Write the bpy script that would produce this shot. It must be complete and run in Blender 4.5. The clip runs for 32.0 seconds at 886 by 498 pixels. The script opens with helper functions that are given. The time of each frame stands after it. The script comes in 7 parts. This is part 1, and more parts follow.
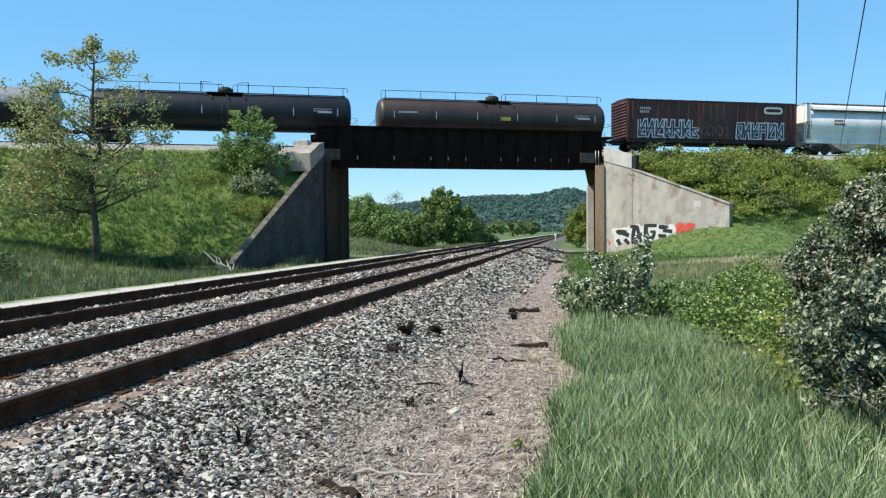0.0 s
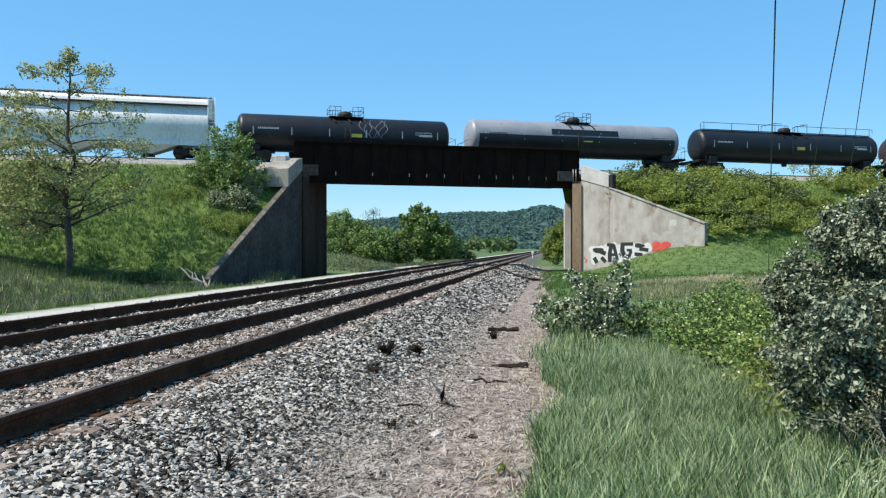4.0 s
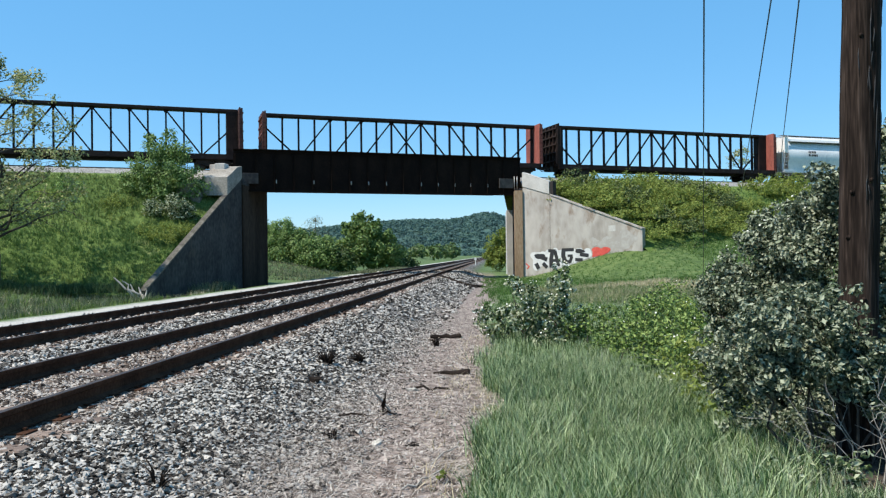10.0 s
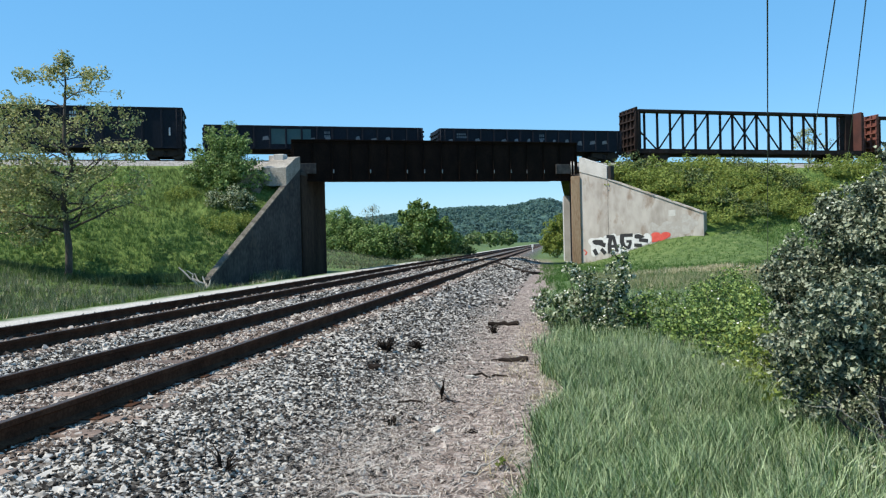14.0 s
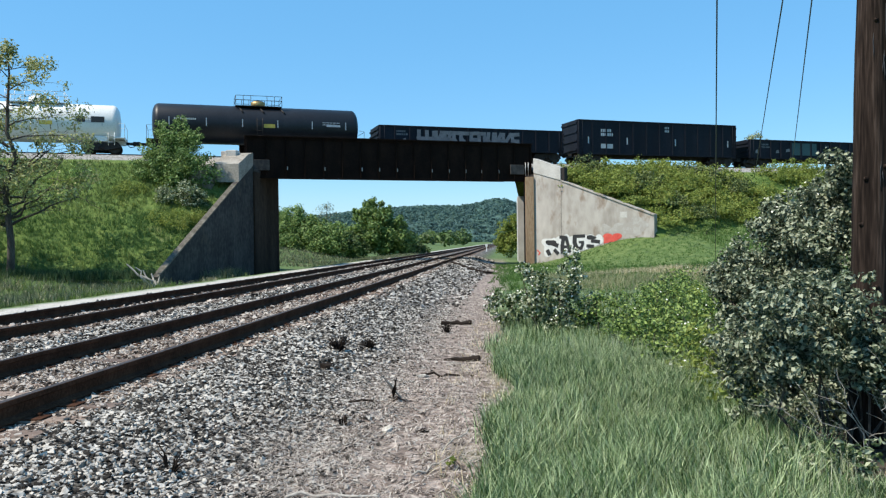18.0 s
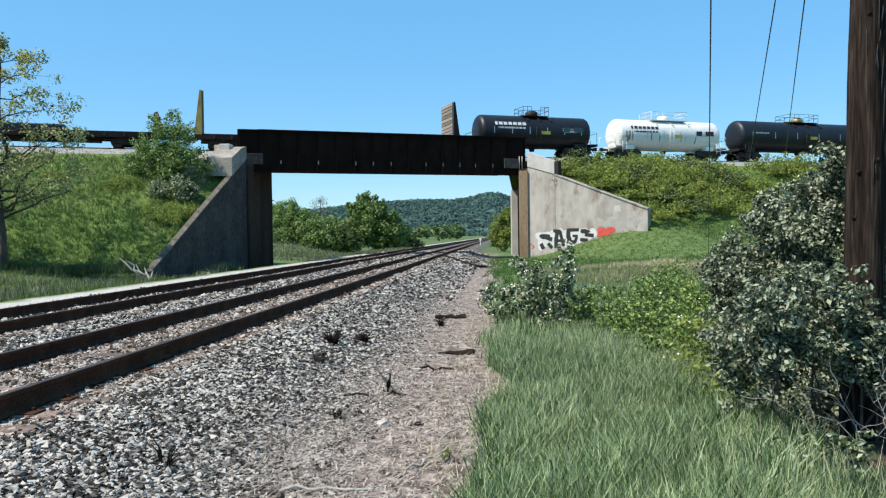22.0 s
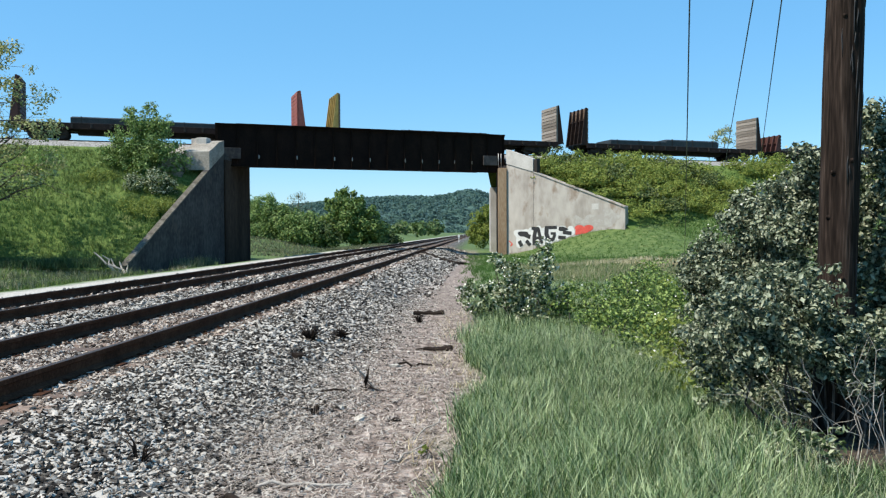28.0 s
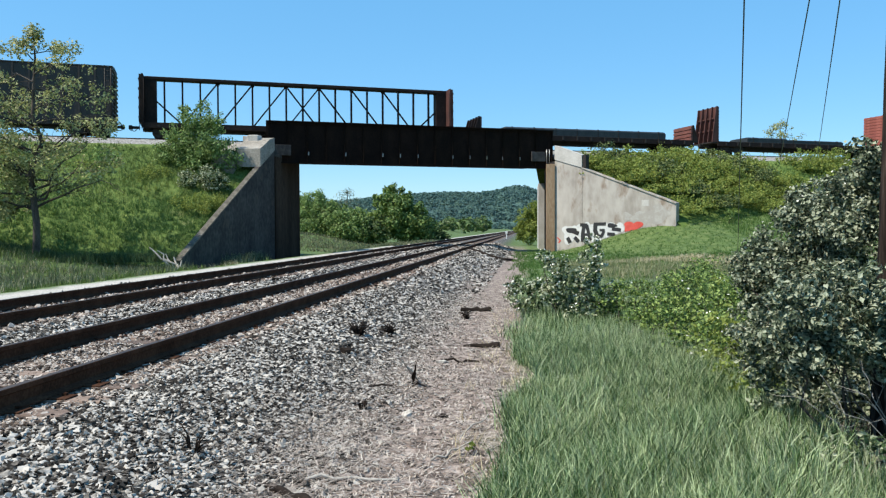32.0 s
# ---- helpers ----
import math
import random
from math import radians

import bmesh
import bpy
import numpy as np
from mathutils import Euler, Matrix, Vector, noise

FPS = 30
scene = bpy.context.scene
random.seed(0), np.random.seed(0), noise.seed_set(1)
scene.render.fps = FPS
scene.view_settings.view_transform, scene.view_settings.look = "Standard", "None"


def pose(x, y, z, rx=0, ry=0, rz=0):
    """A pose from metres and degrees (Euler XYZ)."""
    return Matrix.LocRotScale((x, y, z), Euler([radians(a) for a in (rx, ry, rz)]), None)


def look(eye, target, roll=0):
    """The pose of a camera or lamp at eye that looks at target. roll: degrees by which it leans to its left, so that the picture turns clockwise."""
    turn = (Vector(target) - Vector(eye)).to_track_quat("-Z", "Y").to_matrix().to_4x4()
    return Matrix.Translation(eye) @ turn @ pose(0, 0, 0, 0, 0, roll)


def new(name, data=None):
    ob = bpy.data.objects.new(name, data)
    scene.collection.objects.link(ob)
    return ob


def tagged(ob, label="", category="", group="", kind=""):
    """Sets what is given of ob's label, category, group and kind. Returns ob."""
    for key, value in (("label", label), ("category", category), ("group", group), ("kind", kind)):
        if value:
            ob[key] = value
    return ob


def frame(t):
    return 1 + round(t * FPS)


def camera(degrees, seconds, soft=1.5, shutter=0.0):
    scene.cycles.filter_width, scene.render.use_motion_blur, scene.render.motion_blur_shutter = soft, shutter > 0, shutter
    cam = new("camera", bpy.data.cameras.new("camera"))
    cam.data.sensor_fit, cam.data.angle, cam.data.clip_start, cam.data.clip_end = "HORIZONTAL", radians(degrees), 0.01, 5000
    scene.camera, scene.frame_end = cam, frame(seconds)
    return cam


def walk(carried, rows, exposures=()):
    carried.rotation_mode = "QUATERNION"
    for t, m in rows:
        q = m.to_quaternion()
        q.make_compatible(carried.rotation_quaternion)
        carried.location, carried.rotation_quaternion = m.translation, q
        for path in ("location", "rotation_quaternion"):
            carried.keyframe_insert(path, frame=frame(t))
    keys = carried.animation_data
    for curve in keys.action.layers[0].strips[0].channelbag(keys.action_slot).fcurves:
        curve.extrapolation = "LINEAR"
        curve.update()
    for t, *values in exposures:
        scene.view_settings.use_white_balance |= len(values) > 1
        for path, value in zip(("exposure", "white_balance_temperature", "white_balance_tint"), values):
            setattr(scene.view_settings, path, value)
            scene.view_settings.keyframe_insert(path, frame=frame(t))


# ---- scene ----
cam = camera(59.0, 32.0, soft=1.25)
EYE_Z = 1.65
# seconds, x, y, z, pitch, roll, yaw
PATH = [
    (0, 0.016, 0.000, -0.046, -1.19, 0.50, 9.53),
    (0.5, 0.010, 0.000, -0.045, -1.85, 1.08, 9.93),
    (1, 0.006, 0.000, -0.044, -1.98, 1.34, 10.53),
    (1.5, 0.014, 0.000, -0.043, -2.09, 1.50, 10.75),
    (2, 0.010, 0.000, -0.039, -1.65, 1.11, 10.41),
    (2.5, 0.014, 0.000, -0.038, -0.97, 0.97, 9.42),
    (4.5, -0.053, 0.000, 0.009, 0.34, 0.19, 7.47),
    (5, -0.043, 0.000, 0.005, 0.76, 2.44, 5.46),
    (5.5, -0.034, 0.000, 0.013, 0.29, 0.35, 2.43),
    (6, 0.005, 0.000, 0.032, 0.92, 0.77, 2.07),
    (6.5, -0.008, 0.000, 0.012, 1.27, 0.92, 3.76),
    (7, -0.005, 0.000, 0.009, 0.88, 0.40, 3.96),
    (7.5, -0.011, 0.000, 0.012, 0.67, 0.45, 3.97),
    (8, -0.007, 0.000, 0.005, 0.83, 0.46, 4.83),
    (8.5, -0.008, 0.000, 0.006, -0.03, 0.81, 4.77),
    (9, -0.001, 0.000, 0.019, 0.42, 0.97, 4.30),
    (9.5, -0.000, 0.000, 0.016, 0.71, 0.81, 3.96),
    (10, -0.002, 0.000, 0.002, 0.51, 0.72, 3.73),
    (10.5, 0.001, 0.000, 0.010, 0.06, 0.79, 3.80),
    (11, -0.002, 0.000, 0.008, 0.44, 0.82, 3.34),
    (11.5, 0.003, 0.000, 0.008, 0.41, 0.72, 3.76),
    (12, -0.004, 0.000, 0.006, 0.48, 0.96, 4.10),
    (12.5, -0.011, 0.000, 0.012, 0.50, 1.05, 5.36),
    (13, -0.015, 0.000, 0.015, 0.31, 1.25, 8.23),
    (13.5, -0.002, 0.000, 0.003, 0.16, 1.14, 7.83),
    (14, -0.004, 0.000, 0.007, -0.35, 1.34, 7.87),
    (14.5, 0.011, 0.000, 0.005, -0.41, 1.47, 7.38),
    (15, 0.012, 0.000, -0.002, -0.92, 1.55, 6.28),
    (15.5, 0.010, 0.000, 0.002, -1.19, 1.47, 5.24),
    (17.5, 0.008, 0.000, 0.007, -0.55, 0.91, 4.74),
    (18, 0.007, 0.000, 0.010, -0.48, 0.74, 4.54),
    (18.5, 0.001, 0.000, 0.015, -0.57, 0.91, 5.13),
    (19, 0.009, 0.000, -0.003, -0.96, 1.10, 4.97),
    (19.5, 0.003, 0.000, 0.005, -0.82, 0.95, 4.77),
    (20, 0.004, 0.000, 0.009, -0.90, 0.96, 4.41),
    (20.5, 0.003, 0.000, -0.001, -0.70, 0.89, 4.68),
    (21, 0.007, 0.000, 0.015, -0.55, 0.80, 4.57),
    (21.5, 0.011, 0.000, 0.004, -0.98, 1.08, 4.46),
    (22, 0.002, 0.000, 0.007, -0.93, 0.79, 4.09),
    (22.5, -0.001, 0.000, 0.009, -0.95, 0.82, 3.71),
    (23, 0.006, 0.000, -0.001, -0.75, 0.80, 3.60),
    (23.5, 0.007, 0.000, 0.006, -0.74, 0.84, 3.15),
    (24, 0.010, 0.000, 0.008, -0.75, 0.86, 3.19),
    (24.5, 0.009, 0.000, 0.000, -0.99, 0.70, 2.85),
    (25, 0.003, 0.000, -0.000, -0.88, 0.55, 2.72),
    (25.5, -0.003, 0.000, 0.001, -1.01, 0.55, 2.72),
    (27.5, 0.006, 0.000, -0.002, -1.04, 0.44, 2.24),
    (28, -0.003, 0.000, 0.001, -1.19, 0.31, 2.52),
    (28.5, 0.004, 0.000, 0.001, -1.64, 0.58, 2.53),
    (29, 0.006, 0.000, -0.001, -1.15, 0.63, 2.55),
    (29.5, -0.002, 0.000, -0.001, -1.05, 0.20, 2.93),
    (30, -0.009, 0.000, 0.001, -1.34, -0.04, 2.81),
    (30.5, -0.005, 0.000, -0.007, -1.38, -0.42, 2.81),
    (31, -0.023, 0.000, 0.009, -1.03, 0.09, 4.19),
    (31.5, -0.002, 0.000, 0.001, -1.34, -0.22, 6.01),
    (32, -0.006, 0.000, 0.005, -1.45, 0.17, 5.99),
]
walk(cam, [(t, pose(x, y, EYE_Z + z, 90 + p, r, w)) for t, x, y, z, p, r, w in PATH], [(0.0, 0.6, 7050, 9), (2.5, 0.6, 7050, 9), (5.0, 0.52, 6680, 9), (15.0, 0.52, 6720, 9), (18.0, 0.56, 6820, 9), (32.0, 0.58, 6850, 9)])

# ---- world, sun, exposure ----
SUN = Vector((-0.51, -0.27, 0.81)).normalized()
world = bpy.data.worlds.new("sky")
scene.world = world
world.use_nodes = True
wn = world.node_tree.nodes
sky = wn.new("ShaderNodeTexSky")
sky.sky_type = "NISHITA"
sky.sun_disc = False
sky.sun_elevation = math.asin(SUN.z)
sky.sun_rotation = math.atan2(SUN.x, SUN.y)
sky.air_density, sky.dust_density, sky.ozone_density = 1.0, 0.0, 1.0
wn["Background"].inputs["Strength"].default_value = 0.135
tone = wn.new("ShaderNodeMix")
tone.data_type, tone.blend_type = "RGBA", "MULTIPLY"
tone.inputs["Factor"].default_value = 1.0
tone.inputs["B"].default_value = (0.88, 0.97, 1.06, 1)
world.node_tree.links.new(sky.outputs[0], tone.inputs["A"])
deep = wn.new("ShaderNodeHueSaturation")
deep.inputs["Saturation"].default_value = 1.22
world.node_tree.links.new(tone.outputs["Result"], deep.inputs["Color"])
even = wn.new("ShaderNodeMix")
even.data_type = "RGBA"
even.inputs["Factor"].default_value = 0.62
even.inputs["B"].default_value = (0.82, 2.6, 4.75, 1)
world.node_tree.links.new(deep.outputs[0], even.inputs["A"])
world.node_tree.links.new(even.outputs["Result"], wn["Background"].inputs["Color"])
sun = new("sun", bpy.data.lights.new("sun", "SUN"))
sun.data.energy, sun.data.angle, sun.data.color = 4.5, radians(0.55), (1.0, 0.94, 0.84)
sun.matrix_world = look((0, 0, 60), Vector((0, 0, 60)) - SUN)


# ---- materials ----
def mat(name, cols, scale=2.0, fine=25.0, rough=0.85, metal=0.0, bump=0.3, bump_scale=None, wear=None, wear_at=0.62, wear_scale=1.2, stretch=(1, 1, 1), rnd=0.0, spec=0.5, island=0.0, trans=0.0):
    """Noise at two scales between the given colours, fine relief, and an optional worn colour in patches."""
    m = bpy.data.materials.new(name)
    m.use_nodes = True
    nt = m.node_tree
    n, ln = nt.nodes, nt.links
    bs = n["Principled BSDF"]
    tc = n.new("ShaderNodeTexCoord")
    mp = n.new("ShaderNodeMapping")
    mp.inputs["Scale"].default_value = stretch
    ln.new(tc.outputs["Object"], mp.inputs[0])
    a = n.new("ShaderNodeTexNoise")
    a.inputs["Scale"].default_value, a.inputs["Detail"].default_value = scale, 5
    b = n.new("ShaderNodeTexNoise")
    b.inputs["Scale"].default_value, b.inputs["Detail"].default_value = fine, 3
    ln.new(mp.outputs[0], a.inputs[0])
    ln.new(mp.outputs[0], b.inputs[0])
    mx = n.new("ShaderNodeMath")
    mx.operation = "MULTIPLY_ADD"
    mx.inputs[1].default_value = 0.5
    ln.new(b.outputs["Fac"], mx.inputs[0])
    hf = n.new("ShaderNodeMath")
    hf.operation = "MULTIPLY"
    hf.inputs[1].default_value = 0.5
    ln.new(a.outputs["Fac"], hf.inputs[0])
    ln.new(hf.outputs[0], mx.inputs[2])
    rp = n.new("ShaderNodeValToRGB")
    rp.color_ramp.elements[0].position, rp.color_ramp.elements[1].position = 0.36, 0.64
    rp.color_ramp.elements[0].color = (*cols[0], 1)
    rp.color_ramp.elements[1].color = (*cols[-1], 1)
    for k, c in enumerate(cols[1:-1]):
        e = rp.color_ramp.elements.new(0.36 + 0.28 * (k + 1) / (len(cols) - 1))
        e.color = (*c, 1)
    src = mx.outputs[0]
    if rnd or island:
        ad = n.new("ShaderNodeMath")
        ad.operation = "MULTIPLY_ADD"
        ad.inputs[1].default_value = rnd or island
        ad2 = n.new("ShaderNodeMath")
        ad2.operation = "SUBTRACT"
        ad2.inputs[1].default_value = 0.5 * (rnd or island)
        if rnd:
            ln.new(n.new("ShaderNodeObjectInfo").outputs["Random"], ad.inputs[0])
        else:
            ln.new(n.new("ShaderNodeNewGeometry").outputs["Random Per Island"], ad.inputs[0])
        ln.new(src, ad.inputs[2])
        ln.new(ad.outputs[0], ad2.inputs[0])
        src = ad2.outputs[0]
    ln.new(src, rp.inputs[0])
    col = rp.outputs[0]
    if wear:
        w = n.new("ShaderNodeTexNoise")
        w.inputs["Scale"].default_value, w.inputs["Detail"].default_value = wear_scale, 8
        w.inputs["Roughness"].default_value = 0.65
        ln.new(mp.outputs[0], w.inputs[0])
        wr = n.new("ShaderNodeValToRGB")
        wr.color_ramp.elements[0].position, wr.color_ramp.elements[1].position = wear_at, wear_at + 0.1
        ln.new(w.outputs["Fac"], wr.inputs[0])
        mc = n.new("ShaderNodeMix")
        mc.data_type = "RGBA"
        ln.new(wr.outputs[0], mc.inputs["Factor"])
        ln.new(col, mc.inputs["A"])
        mc.inputs["B"].default_value = (*wear, 1)
        col = mc.outputs["Result"]
    ln.new(col, bs.inputs["Base Color"])
    bs.inputs["Roughness"].default_value = rough
    bs.inputs["Metallic"].default_value = metal
    bs.inputs["Specular IOR Level"].default_value = spec
    if trans:
        tr = n.new("ShaderNodeBsdfTranslucent")
        ln.new(col, tr.inputs["Color"])
        ms = n.new("ShaderNodeMixShader")
        ms.inputs[0].default_value = trans
        ln.new(bs.outputs[0], ms.inputs[1])
        ln.new(tr.outputs[0], ms.inputs[2])
        ln.new(ms.outputs[0], n["Material Output"].inputs["Surface"])
    if bump:
        bp = n.new("ShaderNodeBump")
        bp.inputs["Strength"].default_value, bp.inputs["Distance"].default_value = bump, 0.02
        if bump_scale:
            bn = n.new("ShaderNodeTexNoise")
            bn.inputs["Scale"].default_value, bn.inputs["Detail"].default_value = bump_scale, 4
            ln.new(mp.outputs[0], bn.inputs[0])
            ln.new(bn.outputs["Fac"], bp.inputs["Height"])
        else:
            ln.new(mx.outputs[0], bp.inputs["Height"])
        ln.new(bp.outputs[0], bs.inputs["Normal"])
    return m


M = {}
M["stone"] = mat("ballast_stone", [(0.021, 0.018, 0.0155), (0.088, 0.079, 0.069), (0.205, 0.187, 0.167), (0.47, 0.44, 0.4)], 3, 20, 0.95, island=0.62, bump=0, spec=0.2)
M["stone_one"] = mat("ballast_stone_single", [(0.04, 0.035, 0.03), (0.125, 0.112, 0.098), (0.4, 0.372, 0.335)], 3, 20, 0.95, rnd=0.5, bump=0.1, spec=0.2)
M["stone_rusty"] = mat("rust_stained_stone", [(0.05, 0.038, 0.031), (0.145, 0.115, 0.096), (0.25, 0.21, 0.182), (0.45, 0.4, 0.355)], 3, 20, 0.95, island=0.6, bump=0, spec=0.2)
M["rail"] = mat("rusty_rail", [(0.034, 0.0155, 0.0092), (0.06, 0.028, 0.0165), (0.09, 0.045, 0.027)], 3, 40, 0.9, 0.0, spec=0.08)
M["rail_top"] = mat("worn_rail_head", [(0.035, 0.024, 0.019), (0.07, 0.052, 0.043)], 3, 60, 0.6, 0.3, 0.05)
M["tie"] = mat("weathered_tie_wood", [(0.08, 0.055, 0.045), (0.17, 0.12, 0.095), (0.27, 0.20, 0.16)], 3, 30, 0.95, rnd=0.25, stretch=(0.3, 4, 4))
M["concrete"] = mat("weathered_concrete", [(0.28, 0.25, 0.222), (0.4, 0.37, 0.338), (0.47, 0.44, 0.405)], 0.35, 1.8, 0.92, wear=(0.25, 0.195, 0.155), wear_at=0.53, wear_scale=0.75, stretch=(1, 1, 0.45), bump=0.1)
# darker copy of the concrete: shade is put into the base colour
M["concrete_shade"] = mat("shade_dark_concrete", [(0.034, 0.032, 0.032), (0.055, 0.052, 0.051), (0.085, 0.08, 0.077)], 0.6, 4, 0.95, spec=0.06, wear=(0.085, 0.072, 0.062), wear_at=0.58, wear_scale=0.5, stretch=(1, 1, 0.8), bump=0.25)
M["rust_stain"] = mat("rust_stained_concrete", [(0.17, 0.10, 0.055), (0.27, 0.17, 0.10), (0.36, 0.25, 0.16)], 0.7, 12, 0.95, stretch=(1, 1, 0.2))
M["girder"] = mat("dark_rusted_girder_steel", [(0.0065, 0.0038, 0.003), (0.0125, 0.007, 0.005), (0.021, 0.0115, 0.008)], 1.2, 22, 0.85, 0.0, spec=0.1, wear=(0.03, 0.014, 0.009), wear_at=0.66, wear_scale=0.9, stretch=(1, 1, 0.5))
M["grass"] = mat("grass_blade", [(0.036, 0.08, 0.021), (0.102, 0.176, 0.048), (0.19, 0.285, 0.094), (0.48, 0.56, 0.32)], 0.25, 3, 0.6, spec=0.3, island=0.95, bump=0, trans=0.25)
M["grass_dry"] = mat("dry_grass_blade", [(0.30, 0.24, 0.13), (0.48, 0.40, 0.25), (0.62, 0.54, 0.38)], 0.5, 4, 0.8, island=0.4, bump=0)
M["leaf_grey"] = mat("silvery_leaf", [(0.032, 0.05, 0.025), (0.108, 0.138, 0.08), (0.2, 0.235, 0.15), (0.34, 0.37, 0.265)], 1.2, 6, 0.7, spec=0.3, island=0.7, bump=0, trans=0.18)
M["leaf_green"] = mat("green_leaf", [(0.055, 0.115, 0.02), (0.115, 0.195, 0.038), (0.2, 0.28, 0.075)], 0.6, 4, 0.6, island=0.4, bump=0, trans=0.2)
M["leaf_yellow"] = mat("yellow_green_leaf", [(0.15, 0.2, 0.04), (0.225, 0.28, 0.062), (0.31, 0.355, 0.098)], 0.6, 4, 0.7, spec=0.25, island=0.35, bump=0, trans=0.38)
M["leaf_spring"] = mat("spring_leaf", [(0.17, 0.188, 0.062), (0.305, 0.32, 0.122), (0.45, 0.45, 0.21)], 0.6, 4, 0.6, island=0.4, bump=0, trans=0.35)
M["leaf_dark"] = mat("dark_leaf", [(0.03, 0.065, 0.014), (0.06, 0.11, 0.024), (0.105, 0.165, 0.042)], 0.5, 4, 0.6, island=0.4, bump=0, trans=0.15)
M["leaf_thorn"] = mat("thorn_leaf", [(0.035, 0.065, 0.02), (0.125, 0.17, 0.068), (0.23, 0.275, 0.14), (0.42, 0.455, 0.31)], 1.2, 6, 0.7, spec=0.3, island=0.7, bump=0, trans=0.2)
M["leaf_olive"] = mat("olive_leaf", [(0.03, 0.06, 0.013), (0.085, 0.125, 0.03), (0.19, 0.225, 0.075)], 0.5, 4, 0.6, island=0.45, bump=0, trans=0.2)
M["leaf_bramble"] = mat("bramble_leaf", [(0.045, 0.085, 0.017), (0.145, 0.23, 0.048), (0.28, 0.37, 0.1)], 0.9, 6, 0.6, island=0.6, bump=0, trans=0.25)
M["leaf_fresh"] = mat("fresh_green_leaf", [(0.06, 0.122, 0.026), (0.145, 0.238, 0.06), (0.255, 0.36, 0.115)], 0.6, 4, 0.65, island=0.5, bump=0, trans=0.3)
M["flower"] = mat("white_blossom", [(0.6, 0.6, 0.52), (0.78, 0.77, 0.7)], 3, 9, 0.7, bump=0)
M["bark"] = mat("bark", [(0.03, 0.023, 0.018), (0.065, 0.05, 0.04), (0.11, 0.09, 0.072)], 4, 30, 0.95, stretch=(1, 1, 0.2), bump=0.8)
M["pole"] = mat("weathered_pole_wood", [(0.008, 0.0055, 0.0045), (0.018, 0.0125, 0.01), (0.034, 0.0235, 0.019), (0.066, 0.048, 0.039)], 9, 60, 0.95, stretch=(1, 1, 0.06), spec=0.1, bump=1.0, wear=(0.01, 0.007, 0.006), wear_at=0.6, wear_scale=7)
M["twig"] = mat("dead_twig", [(0.26, 0.235, 0.205), (0.44, 0.41, 0.37)], 5, 30, 0.9)
M["straw"] = mat("straw_litter", [(0.2, 0.16, 0.135), (0.34, 0.285, 0.245), (0.52, 0.46, 0.4)], 2, 10, 0.95, island=0.4, bump=0)
M["black_paint"] = mat("black_tank_paint", [(0.006, 0.007, 0.010), (0.0095, 0.011, 0.0155), (0.016, 0.0175, 0.023)], 0.7, 14, 0.45, spec=0.35, wear=(0.032, 0.031, 0.034), wear_at=0.64, wear_scale=0.7, stretch=(1, 1, 0.4), bump=0.08)
M["brown_paint"] = mat("brown_tank_paint", [(0.024, 0.014, 0.012), (0.038, 0.022, 0.019), (0.052, 0.031, 0.027)], 0.7, 14, 0.5, wear=(0.035, 0.02, 0.016), wear_at=0.6, wear_scale=0.6, bump=0.08)
M["silver_paint"] = mat("silver_grey_tank_paint", [(0.17, 0.18, 0.205), (0.23, 0.242, 0.27), (0.29, 0.3, 0.325)], 0.6, 12, 0.4, wear=(0.12, 0.125, 0.14), wear_at=0.62, wear_scale=0.6, bump=0.05)
M["white_paint"] = mat("white_tank_paint", [(0.62, 0.61, 0.58), (0.74, 0.73, 0.71), (0.8, 0.79, 0.77)], 0.6, 12, 0.4, wear=(0.45, 0.42, 0.38), wear_at=0.64, wear_scale=0.8, bump=0.05)
M["hopper_paint"] = mat("pale_grey_hopper_paint", [(0.52, 0.52, 0.525), (0.68, 0.68, 0.68), (0.78, 0.78, 0.77)], 0.5, 12, 0.5, wear=(0.33, 0.33, 0.33), wear_at=0.6, wear_scale=0.8, stretch=(1, 1, 0.25), bump=0.05)
M["boxcar_paint"] = mat("oxide_red_boxcar_paint", [(0.042, 0.012, 0.0105), (0.07, 0.02, 0.0165), (0.105, 0.034, 0.027)], 0.8, 14, 0.6, wear=(0.05, 0.018, 0.015), wear_at=0.58, wear_scale=0.7, stretch=(1, 1, 0.3), bump=0.1)
M["dark_boxcar"] = mat("dark_brown_boxcar_paint", [(0.02, 0.014, 0.012), (0.035, 0.024, 0.02), (0.05, 0.034, 0.028)], 0.8, 14, 0.6, stretch=(1, 1, 0.3), bump=0.1)
M["blue_paint"] = mat("dark_blue_gondola_paint", [(0.004, 0.0055, 0.010), (0.007, 0.009, 0.016), (0.012, 0.015, 0.024)], 0.6, 12, 0.65, spec=0.2, wear=(0.03, 0.026, 0.026), wear_at=0.63, wear_scale=0.9, stretch=(1, 1, 0.3), bump=0.08)
M["green_patch"] = mat("faded_teal_panel", [(0.02, 0.06, 0.065), (0.035, 0.09, 0.095)], 1, 12, 0.6)
M["beam_paint"] = mat("brown_centerbeam_paint", [(0.012, 0.008, 0.0075), (0.022, 0.0135, 0.0115), (0.04, 0.023, 0.019)], 0.9, 14, 0.8, spec=0.2, wear=(0.06, 0.024, 0.017), wear_at=0.68, wear_scale=1.1, bump=0.1)
M["red_panel"] = mat("faded_red_bulkhead", [(0.16, 0.038, 0.027), (0.25, 0.065, 0.047), (0.34, 0.105, 0.08)], 0.9, 14, 0.7, wear=(0.15, 0.045, 0.03), wear_at=0.62, stretch=(1, 1, 0.3), bump=0.1)
